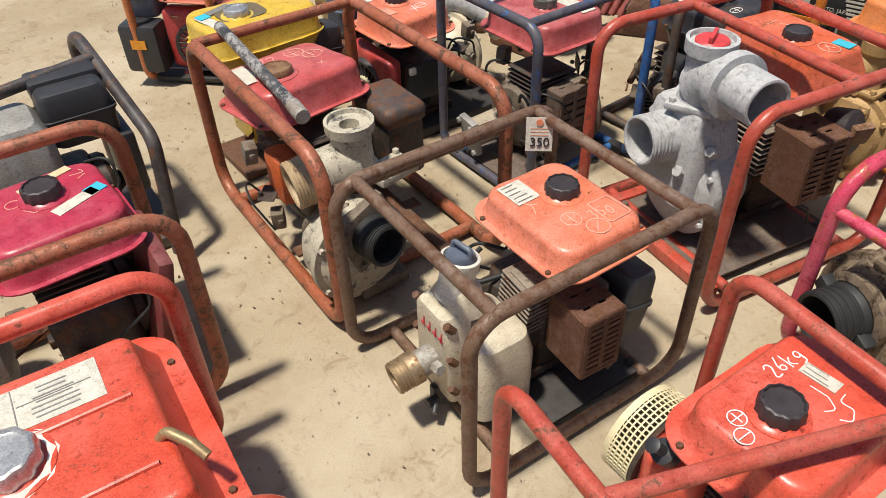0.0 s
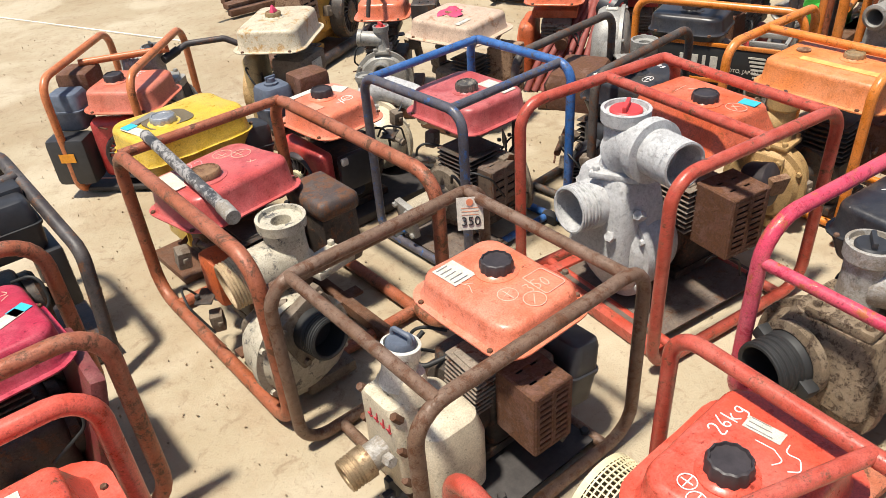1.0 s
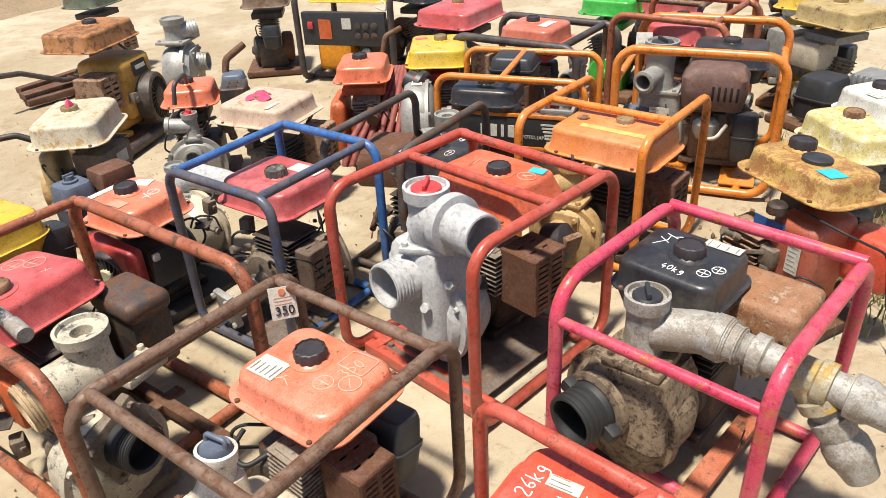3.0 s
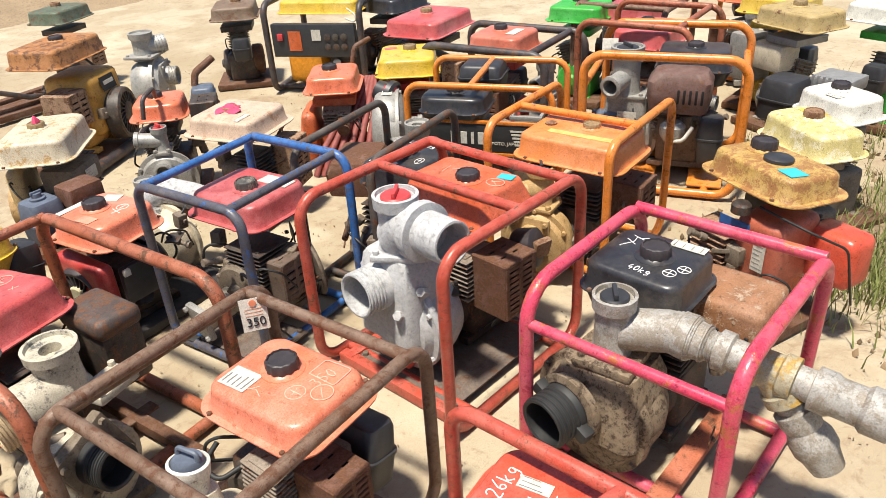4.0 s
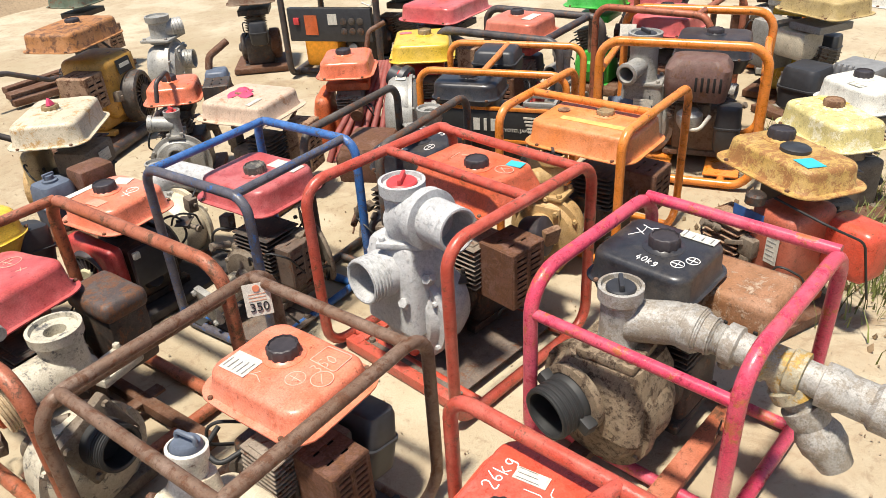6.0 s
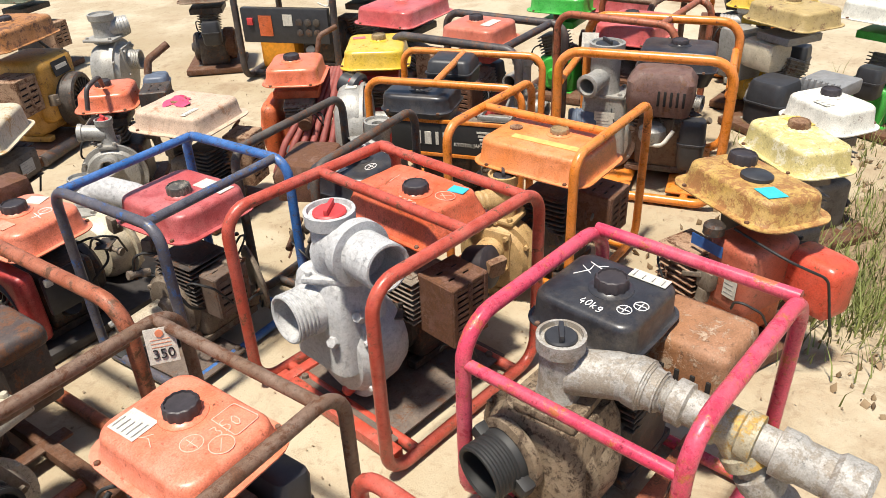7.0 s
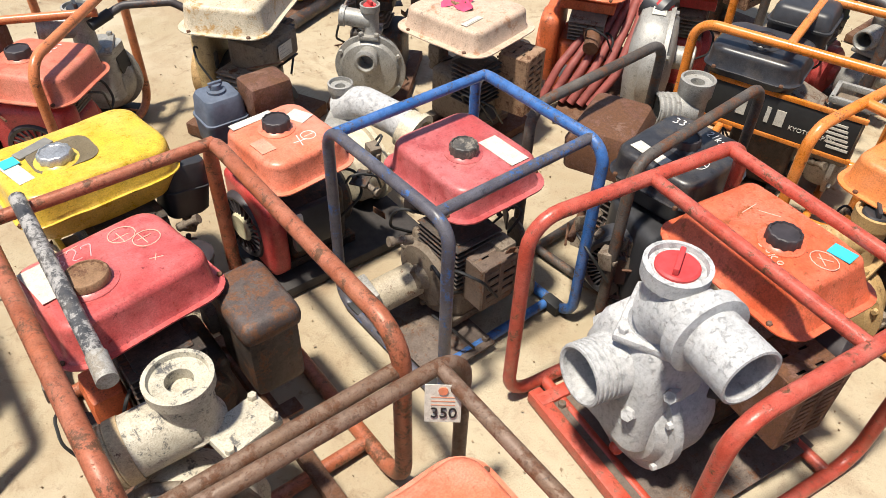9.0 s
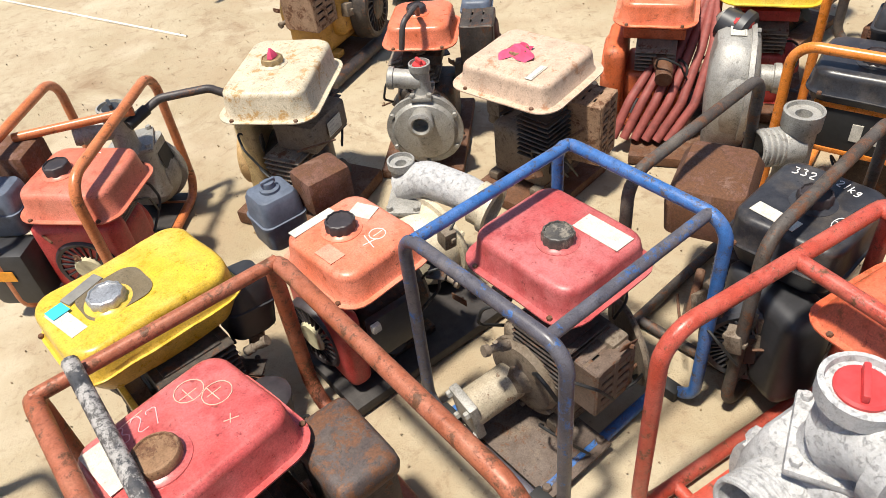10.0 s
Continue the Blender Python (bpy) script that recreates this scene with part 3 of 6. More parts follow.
def engine(m, x, y, d, tank_args, muf=None, air=None, rec=None, case=GREASE, s=1.0, fin=FIN, flip=1, muf_at=(0.0, -0.13, 0.2), muf_size=(0.12, 0.09, 0.13), air_at=(-0.02, 0.14, 0.22), air_size=(0.1, 0.08, 0.12), knob=False, rec_r=0.085, rec_ring=None, rec_core=None, slots=6):
    """An engine whose shaft points along d, with its tank, muffler, air cleaner and starter."""
    p = at(x, y, 0, 0, 0, d)
    f = flip
    crank(m, p, case, s)
    fins(m, p @ at(0.01, -0.03 * f, 0.23 * s, 18 * f, 0, 0), (0.11, 0.12, 0.11), 8, fin)
    if muf:
        muffler(m, muf_size, p @ at(muf_at[0], muf_at[1] * f, muf_at[2], 0, 0, 0 if f > 0 else 180), muf, slots=slots)
    if air:
        air_box(m, air_size, p @ at(air_at[0], air_at[1] * f, air_at[2]), air, knob=knob)
    if rec:
        recoil(m, p @ aim((-0.105 * s, 0, 0.125 * s), (-1, 0, 0)), rec_r, rec, rec_core, ring=rec_ring)
    if tank_args:
        L, W, zt, H, mat, cap, capat, capr = tank_args
        part("tank_bracket", rbox(B(), (L * 0.7, W * 0.6, 0.03), at(x, y, zt - H - 0.012, 0, 0, d), 0.004), case, m)
        return tank(m, L, W, zt, H, mat, x, y, 0, cap, capat, capr)

def loose_parts(m, p, seed, mats=None, n=7, span=(0.10, 0.09), z=(0.08, 0.27)):
    """The small ironmongery round an engine: cables, levers, brackets, unions, plug cap and bolts."""
    rnd = random.Random(seed)
    mats = mats or (ALU_DIRTY, RUST, GREASE, BLACK_P)

    def spot():
        a = rnd.uniform(0, 2 * math.pi)
        return Vector((span[0] * math.cos(a), span[1] * math.sin(a), rnd.uniform(*z)))

    for i in range(n):
        o = spot()
        out = Vector((o.x, o.y, 0)).normalized()
        side = Vector((-out.y, out.x, 0))
        kind = i % 7
        if kind in (0, 4):
            q = o + out * 0.035
            part("control_cable", tube(B(), [o, q + Vector((0, 0, 0.05)), q + side * 0.06 + Vector((0, 0, 0.02)), o + side * 0.09 - Vector((0, 0, 0.05))], 0.003, 0.03, seg=6, m=p, n=4), RUBBER, m)
        elif kind == 1:
            bm = rbox(B(), (0.05, 0.003, 0.016), p @ Matrix.Translation(o + out * 0.02) @ at(0, 0, 0, rnd.uniform(-30, 30), rnd.uniform(-30, 30), rnd.uniform(0, 180)), 0.001, 1)
            nut(bm, p @ (o + out * 0.022), p.to_3x3() @ out, 0.005, 0.008)
            part("lever", bm, mats[1], m)
        elif kind == 2:
            bm = lathe(B(), [(0.010, 0), (0.010, 0.018), (0.007, 0.02), (0.007, 0.04), (0.011, 0.042), (0.011, 0.052), (0, 0.052)], p @ aim(o, out + Vector((0, 0, rnd.uniform(-0.4, 0.6)))), 10)
            part("pipe_stub", bm, mats[0], m)
        elif kind == 3:
            bm = rbox(B(), (0.035, 0.03, 0.045), p @ Matrix.Translation(o + out * 0.012) @ at(0, 0, 0, rnd.uniform(-15, 15), rnd.uniform(-15, 15), rnd.uniform(0, 90)), 0.005)
            rbox(bm, (0.012, 0.046, 0.012), p @ Matrix.Translation(o + out * 0.014), 0.003)
            part("carburettor_body", bm, mats[0], m)
        elif kind == 5:
            bm = rbox(B(), (0.06, 0.004, 0.04), p @ Matrix.Translation(o) @ at(0, 0, 0, 90 * (i % 2), 0, rnd.uniform(0, 180)), 0.001, 1)
            for k in (-1, 1):
                nut(bm, p @ (o + Vector((0.02 * k, 0, 0.006))), (0, 0, 1), 0.006, 0.007)
            part("bracket", bm, mats[2], m)
        else:
            part("linkage_rod", tube(B(), [o, o + side * 0.10 + Vector((0, 0, 0.02))], 0.003, seg=6, m=p), mats[1], m)


# ---- ground ----
def ground_material():
    m, t, b, v = nodes_of("dusty_concrete")
    big, mid, fine = noise_tex(t, v, 1.1, 6, 0.6, 0.4), noise_tex(t, v, 6, 9, 0.7), noise_tex(t, v, 70, 6, 0.75)
    col = mix(t, ramp(t, big, 0.35, 0.68), (0.335, 0.265, 0.165), (0.46, 0.39, 0.275))
    col = mix(t, ramp(t, mid, 0.40, 0.56), mix(t, 0.45, col, (0.33, 0.24, 0.15)), col)
    col = mix(t, ramp(t, noise_tex(t, v, 3.3, 8, 0.7, 1.0), 0.56, 0.72), col, (0.25, 0.17, 0.10))
    col = mix(t, ramp(t, noise_tex(t, v, 22, 8, 0.75, 0.6), 0.54, 0.64), col, mix(t, 0.6, col, (0.24, 0.165, 0.10)))
    col = mix(t, ramp(t, noise_tex(t, v, 2.1, 5, 0.5, 0.3), 0.52, 0.60), col, mix(t, 0.35, col, (0.57, 0.50, 0.375)))
    col = mix(t, ramp(t, fine, 0.60, 0.74), col, (0.22, 0.17, 0.12))
    t.links.new(col, b.inputs["Base Color"])
    b.inputs["Roughness"].default_value = 0.85
    bump(t, b, mix(t, 0.55, mid, fine), 0.9, 0.008)
    return m


def soil_material():
    m, t, b, v = nodes_of("bare_soil")
    n, f = noise_tex(t, v, 5, 9, 0.75), noise_tex(t, v, 60, 6, 0.75)
    col = mix(t, n, (0.16, 0.11, 0.065), (0.42, 0.31, 0.19))
    t.links.new(mix(t, ramp(t, f, 0.5, 0.75), col, (0.12, 0.09, 0.06)), b.inputs["Base Color"])
    b.inputs["Roughness"].default_value = 0.95
    bump(t, b, mix(t, 0.5, n, f), 0.9, 0.012)
    return m


def grid_sheet(name, xs, ys, height, mat):
    bm = B()
    rows = [[bm.verts.new((x, y, height(x, y))) for y in ys] for x in xs]
    for a, b in zip(rows, rows[1:]):
        for i in range(1, len(ys)):
            bm.faces.new((a[i - 1], b[i - 1], b[i], a[i]))
    return part(name, bm, mat, None, smooth=60)


def spread(lo, hi, step, far):
    n = int((hi - lo) / step)
    return [lo - far, lo - far / 4, lo - far / 16] + [lo + step * i for i in range(n + 1)] + [hi + far / 16, hi + far / 4, hi + far]


def low_relief(x, y):
    return -0.004 + 0.004 * noise.noise(Vector((x * 2.3, y * 2.3, 0))) if -2 < x < 6 and -2 < y < 8 else -0.004


ground = grid_sheet("ground", spread(-1.5, 5.5, 0.07, 300), spread(-1.5, 8.0, 0.07, 300), low_relief, ground_material())
tagged(ground, "sandy beige dusty concrete yard with stains and cracks", "ground", kind="structure")

line = part("ground_line", tube(B(), [(-0.6, 5.47, 0.0), (0.032, 4.696, 0.0), (0.684, 3.895, 0.0)], 0.006, seg=6, m=Matrix.Diagonal((1, 1, 0.15, 1))), plain("faded_white_line", (0.72, 0.66, 0.54), 0.9, vary=0.3, scale=20), None)
tagged(line, "faint whitish line drawn across the concrete", "marking", kind="structure")

SOIL = soil_material()


def bank_height(x, y):
    wave = 0.10 * noise.noise(Vector((x * 4, y * 4, 2)))
    edge = min((x - 2.46) - 0.55 * (y - 0.6) + wave, 0.98 + 0.10 * (x - 3) - y + wave)
    side = min(1.0, max(0.0, edge / 0.25))
    return -0.02 + side * (0.035 + 0.02 * noise.noise(Vector((x * 9, y * 9, 5))))


def steps(*runs):
    """Grid lines: from lo to hi by each step in turn."""
    return [lo + d * i for lo, hi, d in runs for i in range(round((hi - lo) / d))]


bank = grid_sheet("soil_verge", steps((-12, 1.2, 0.4), (1.2, 6, 0.08), (6, 40, 2.0)), steps((-25, -0.5, 0.5), (-0.5, 1.8, 0.08), (1.8, 6, 0.6)), bank_height, SOIL)
tagged(bank, "strip of bare brown soil beside the concrete yard", "soil", kind="structure")


def far_height(x, y):
    edge = (y - 6.35) - 0.35 * x + 0.3 * noise.noise(Vector((x, y, 9)))
    return -0.03 + 0.26 * min(1.0, max(0.0, edge / 0.7)) + 0.03 * noise.noise(Vector((x * 4, y * 4, 3)))


bank2 = grid_sheet("soil_bank", steps((-60, -6, 3.0), (-6, 10, 0.2), (10, 70, 3.0)), steps((3.4, 13.6, 0.2), (13.6, 90, 6.0)), far_height, SOIL)
tagged(bank2, "low bank of brown soil along the far edge of the yard", "soil", kind="structure")


def grass(cx, cy, sx, sy, n, seed):
    rnd = random.Random(seed)
    bm = B()
    for _ in range(n):
        x, y = cx + rnd.gauss(0, sx), cy + rnd.gauss(0, sy)
        a, h, w = rnd.uniform(0, 6.3), rnd.uniform(0.03, 0.10), rnd.uniform(0.0015, 0.003)
        d, lean = Vector((math.cos(a), math.sin(a), 0)), rnd.uniform(0.2, 0.9)
        side = d.cross(Vector((0, 0, 1))) * w
        o = Vector((x, y, 0.0))
        row = []
        for s in (0, 0.5, 1):
            q = o + d * h * lean * s * s + Vector((0, 0, h * s))
            row.append((bm.verts.new(q - side * (1 - s * 0.85)), bm.verts.new(q + side * (1 - s * 0.85))))
        for p, q in zip(row, row[1:]):
            bm.faces.new((p[0], p[1], q[1], q[0]))
    ob = part("grass", bm, GRASS, None)
    return tagged(ob, "sparse green and dry grass on the soil edge", "grass", kind="stuff")


GRASS = plain("grass_blades", (0.17, 0.19, 0.05), 0.7, vary=0.5, scale=14)
grass(2.60, 0.58, 0.14, 0.10, 900, 1)
grass(2.95, 0.76, 0.2, 0.12, 700, 2)
grass(3.8, 1.15, 0.4, 0.2, 700, 3)



def pebbles(n, seed, x0, x1, y0, y1, lo, hi, mat, name, label):
    rnd = random.Random(seed)
    bm = B()
    for _ in range(n):
        s = rnd.uniform(lo, hi)
        m = at(rnd.uniform(x0, x1), rnd.uniform(y0, y1), s * 0.15, rnd.uniform(0, 360), rnd.uniform(0, 360), rnd.uniform(0, 360)) @ Matrix.Diagonal((s, s * rnd.uniform(0.5, 0.9), s * rnd.uniform(0.3, 0.7), 1))
        verts = [bm.verts.new(m @ Vector(c)) for c in ((1, 0, 0), (-1, 0, 0), (0, 1, 0), (0, -1, 0), (0, 0, 1), (0, 0, -1))]
        for i, j, k in ((0, 2, 4), (2, 1, 4), (1, 3, 4), (3, 0, 4), (2, 0, 5), (1, 2, 5), (3, 1, 5), (0, 3, 5)):
            bm.faces.new((verts[i], verts[j], verts[k]))
    ob = part(name, bm, mat, None, smooth=70)
    return tagged(ob, label, "gravel", kind="stuff")


pebbles(2600, 3, -0.4, 3.2, 0.2, 4.5, 0.0012, 0.005, plain("grit", (0.34, 0.26, 0.17), 0.9, vary=0.5, scale=9), "grit", "fine brown grit scattered over the concrete")
pebbles(500, 4, 2.2, 4.2, 0.0, 1.2, 0.004, 0.018, plain("soil_crumbs", (0.27, 0.19, 0.11), 0.95, vary=0.4, scale=9), "soil_crumbs", "crumbs of dry soil at the yard's edge")

G1 = "engine pumps standing in the yard"

# ---- the numbered pump with the orange tank ----
A = thing("water_pump", 0.836, 0.916, 17, "pump with faded orange tank, cream casing and rusty brown frame", "water pump", G1)
hoops(A, "x", 0.50, 0.405, 0.41, 0.0125, TUBE_BROWN, (-0.41, 0.40), bend=0.06)
plate(A, 0.26, 0.30, 0.018, DARK_PLATE, 0.06, -0.03)
crank(A, at(0.07, 0.0, 0.02, 0, 0, 180), GREASE)
fins(A, at(-0.005, -0.045, 0.215, 8, 0, 0), (0.075, 0.085, 0.11), 9, FIN)
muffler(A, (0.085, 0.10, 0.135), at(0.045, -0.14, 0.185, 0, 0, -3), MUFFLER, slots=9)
air_box(A, (0.085, 0.11, 0.14), at(0.15, -0.115, 0.19, 0, 12, 0), BLACK_P)
tp, th = tank(A, 0.20, 0.25, 0.372, 0.082, ORANGE_T, 0.08, -0.02, 0, CAP_BLACK, (0.015, 0.02), 0.031, 0.026, lip=0.014)
label_bars(A, tp, -0.045, 0.066, 0.05, 0.062, th - 0.0006, rows=5, yaw=2)
hand_lettering(A, tp, "350", 0.035, -0.06, th + 0.0002, 0.034, CHALK, -7, "chalk_number")
strokes(A, tp, th - 0.0002, [circle(-0.02, -0.045, 0.018), circle(0.004, -0.085, 0.02), [(-0.028, -0.045), (-0.01, -0.04)], [(-0.02, -0.032), (-0.02, -0.06)], [(-0.006, -0.095), (0.012, -0.075)], [(-0.065, 0.05), (-0.05, 0.02), (-0.06, 0.0)], [(-0.055, 0.03), (-0.04, 0.02)], [(0.03, -0.03), (0.075, -0.03), (0.078, -0.088), (0.028, -0.09), (0.03, -0.03)]])
part("fuel_hose", tube(B(), [(-0.02, 0.08, 0.25), (-0.06, 0.085, 0.22), (-0.06, 0.04, 0.21), (0.0, 0.02, 0.22)], 0.005, 0.02), RUBBER, A)
# cream casing
bm = loft(B(), [(0.025, 0.055, 0.062, 0.025), (0.04, 0.064, 0.078, 0.03), (0.16, 0.064, 0.08, 0.03), (0.205, 0.055, 0.07, 0.03), (0.22, 0.035, 0.05, 0.02)], at(-0.105, -0.045, 0, 0, 0, 0))
part("pump_casing", bm, CREAM_P, A)
bm = loft(B(), [(0.06, 0.022, 0.052, 0.012), (0.07, 0.026, 0.058, 0.014), (0.205, 0.026, 0.056, 0.014), (0.25, 0.03, 0.048, 0.014), (0.262, 0.028, 0.04, 0.014)], at(-0.168, -0.012, 0))
part("casing_cover", bm, CREAM_P, A)
bm = loft(B(), [(0, 0.036, 0.05, 0.02), (0.012, 0.033, 0.047, 0.02), (0.05, 0.026, 0.036, 0.02)], at(-0.14, -0.012, 0.245, 0, 12, 0))
part("shoulder", bm, CREAM_P, A)
for yy, zz in ((-0.066, 0.09), (-0.064, 0.165), (-0.058, 0.24), (0.038, 0.24), (0.042, 0.165), (0.042, 0.09)):
    part("bolt", nut(B(), (-0.18, yy, zz), (-0.6, 0, 0.8), 0.0085, 0.022), RUST, A)
bm = B()
for k in range(4):
    rbox(bm, (0.002, 0.012, 0.004), at(-0.1955, -0.042 + 0.018 * k, 0.212, 12, 0, 0), 0)
    rbox(bm, (0.002, 0.004, 0.03), at(-0.1955, -0.046 + 0.018 * k, 0.222, 12, 0, 0), 0)
part("maker_mark", bm, RED_INK, A, "red painted maker's mark")
nk = at(-0.145, -0.012, 0.27, 0, 10, 0)
bm = lathe(B(), [(0.034, 0), (0.031, 0.02), (0.031, 0.052), (0.034, 0.056), (0.034, 0.078), (0.029, 0.08), (0.027, 0.07), (0, 0.07)], nk, 28)
part("priming_neck", bm, WHITE_T, A)
bm = lathe(B(), [(0.026, 0.068), (0.026, 0.082), (0.022, 0.088), (0, 0.088)], nk, 24)
tube(bm, [(-0.02, 0, 0.086), (-0.02, 0.0, 0.1), (0.02, 0.0, 0.1), (0.02, 0, 0.086)], 0.0045, 0.008, seg=8, m=nk @ at(0, 0, 0, 0, 0, 100))
part("plug", bm, BLUE_GREY, A)
port(A, (-0.185, -0.012, 0.145), (-1, 0.05, -0.15), 0.026, 0.045, GALV, name="union")
port(A, (-0.225, -0.010, 0.139), (-1, 0.05, -0.15), 0.030, 0.05, BRASS, 4, name="suction_port")
part("union_bolt", nut(B(), (-0.205, -0.038, 0.15), (0, -1, 0.2), 0.012, 0.018), GALV, A)
bm = rbox(B(), (0.03, 0.018, 0.05), at(-0.19, -0.02, 0.05), 0.005)
nut(bm, (-0.20, -0.03, 0.045), (-1, 0, 0), 0.012, 0.02)
tube(bm, [(-0.2, -0.03, 0.05), (-0.22, -0.05, 0.04)], 0.007)
part("drain_tap", bm, BLACK_P, A)
# paper tag
tag = thing("paper_tag", 0.0, 0.0, 0, "white paper tag with black stamped number hanging from the frame", "tag")
tag.matrix_world = A.matrix_world @ at(0.178, 0.162, 0.384, 78, 0, -38)
part("card", rbox(B(), (0.052, 0.068, 0.0012), at(0, 0, 0), 0), PAPER, tag)
part("eyelet", lathe(B(), [(0.007, 0), (0.007, 0.002), (0, 0.002)], at(0, 0.024, 0.0006), 14), plain("red_eyelet", (0.6, 0.2, 0.1), 0.6), tag)
writing(tag, at(0, 0, 0), "350", 0.001, -0.016, 0.0012, 0.026, INK, 0, "number")
bm = B()
for i in range(3):
    rbox(bm, (0.034, 0.0015, 0.0004), at(0, 0.012 - 0.007 * i, 0.001), 0)
part("print", bm, plain("red_print", (0.55, 0.25, 0.15), 0.6), tag)

# ---- the pump with the long lever ----
P2 = thing("water_pump", 0.62, 1.415, 18, "pump with pinkish red tank, rust-brown cap and blotchy grey casing", "water pump", G1)
hoops(P2, "y", 0.66, 0.42, 0.425, 0.0155, TUBE_ORANGE_RUST, (), bend=0.07, x=0.026, y=0.052)
part("cross_bar", tube(B(), [(-0.184, 0.345, 0.425), (0.236, 0.345, 0.425)], 0.0125), TUBE_ORANGE_RUST, P2)
part("cross_bar", tube(B(), [(-0.184, -0.275, 0.355), (0.236, -0.275, 0.355)], 0.013), TUBE_BROWN, P2)
part("lever", tube(B(), [(-0.115, 0.345, 0.45), (-0.125, -0.07, 0.418)], 0.0135), TUBE_PEEL, P2)
part("lever_sleeve", tube(B(), [(-0.124, -0.045, 0.42), (-0.127, -0.095, 0.416)], 0.016), GALV, P2)
crank(P2, at(-0.01, 0.10, 0.02, 0, 0, -90), GREASE)
fins(P2, at(-0.03, 0.06, 0.235), (0.13, 0.12, 0.11), 8, GREASE)
part("carburettor_cover", rbox(B(), (0.06, 0.09, 0.12), at(-0.13, 0.06, 0.2), 0.02), ORANGE_E, P2)
muffler(P2, (0.11, 0.16, 0.19), at(0.138, 0.03, 0.225), GREASE, slots=0)
part("muffler_lid", rbox(B(), (0.112, 0.162, 0.05), at(0.138, 0.03, 0.303), 0.024, 3), worn("half_rusted_lid", (0.07, 0.05, 0.045), 0.7, 0.6), P2)
bm = lathe(B(), [(0.036, 0), (0.038, 0.04), (0.042, 0.042), (0.042, 0.05), (0.034, 0.056), (0, 0.056)], at(0.10, 0.20, 0.26), 24)
part("air_cleaner", bm, CAP_BLACK, P2)
tp, th = tank(P2, 0.27, 0.225, 0.405, 0.12, RED_T, -0.04, 0.145, 8, CAP_RUST, (-0.045, -0.02), 0.037, 0.02, 0, tilt=(-4, 0), dent=0.0022)
label_bars(P2, tp, -0.118, 0.03, 0.045, 0.10, th - 0.0002, rows=0)
hand_lettering(P2, tp, "327", -0.03, 0.06, th, 0.05, CHALK_P, -6, "chalk_number")
strokes(P2, tp, th - 0.0002, [circle(0.05, 0.055, 0.023), circle(0.075, 0.015, 0.023), [(0.03, 0.05), (0.06, 0.05)], [(0.045, 0.035), (0.045, 0.065)], [(0.06, 0.02), (0.085, 0.02)], [(0.07, 0.0), (0.07, 0.038)], [(-0.11, 0.075), (-0.015, 0.082)], [(0.05, -0.04), (0.07, -0.05)], [(0.055, -0.05), (0.065, -0.035)]])
drum(P2, aim((-0.10, -0.175, 0.14), (0.1, -1, 0)), 0.105, 0.13, ALU_BLOTCH)
bm = tube(B(), [(-0.045, -0.125, 0.30), (-0.15, -0.115, 0.29)], 0.05, seg=24)
part("discharge_bend", bm, ALU_BLOTCH, P2)
port(P2, (-0.135, -0.116, 0.29), (-1, 0.1, -0.12), 0.05, 0.05, worn("tan_thread", (0.5, 0.36, 0.2), 0.3, 0.6), 4, name="discharge_port")
neck(P2, -0.045, -0.125, 0.29, 0.395, 0.042, ALU_BLOTCH, None, hole=True)
flange(P2, aim((-0.085, -0.235, 0.20), (0.12, -1, 0.05)) @ at(0, 0, 0, 0, 0, 20), 0.13, 0.13, ALU_DIRTY, 0.025)
flange(P2, at(0.01, -0.18, 0.285, 0, 0, 10), 0.10, 0.07, ALU_BLOTCH, 0.02)
port(P2, (-0.085, -0.245, 0.2), (0.12, -1, 0.05), 0.045, 0.06, RUBBER, 5, name="suction_port")
part("pump_foot", rbox(B(), (0.12, 0.12, 0.03), at(-0.05, -0.17, 0.03), 0.006), ALU_DIRTY, P2)
bm = tube(B(), [(-0.165, -0.13, 0.07), (-0.175, -0.135, 0.2), (-0.14, -0.16, 0.235), (-0.10, -0.19, 0.24)], 0.011, 0.03)
part("casing_bracket", bm, ALU_DIRTY, P2)
part("skid_bar", rbox(B(), (0.03, 0.5, 0.03), at(0.12, -0.02, 0.03), 0.004), RUST, P2)
part("skid_bar", rbox(B(), (0.34, 0.035, 0.008), at(0.0, -0.02, 0.04), 0.003), RUST, P2)

# ---- dented yellow tank engine ----
P3 = thing("engine", 0.494, 1.885, 20, "small petrol engine with dented yellow tank and silver cap", "engine", G1)
crank(P3, at(0.02, 0, 0.01, 0, 0, 90), GREASE)
fins(P3, at(0.02, -0.05, 0.22), (0.15, 0.12, 0.12), 9, GREASE)
air_box(P3, (0.10, 0.09, 0.13), at(0.165, -0.02, 0.27, 0, 8, 0), BLACK_P)
part("side_cover", rbox(B(), (0.012, 0.12, 0.15), at(-0.10, -0.03, 0.17), 0.004), YELLOW, P3)
part("exhaust_stub", tube(B(), [(0.05, -0.10, 0.17), (0.11, -0.13, 0.15)], 0.022, seg=16), RUST, P3)
tp, th = tank(P3, 0.31, 0.215, 0.405, 0.115, YELLOW, 0.0, 0.02, 3, CAP_SILVER, (-0.045, -0.01), 0.033, 0.022, 10, r=0.045, lip=0.006, dent=0.0045)
part("grime", loft(B(), [(0, 0.06, 0.05, 0.03), (0.0008, 0.06, 0.05, 0.03)], tp @ at(-0.03, 0.0, th + 0.0004)), worn("oily_grime", (0.16, 0.12, 0.06), 0.3, 0.5), P3)
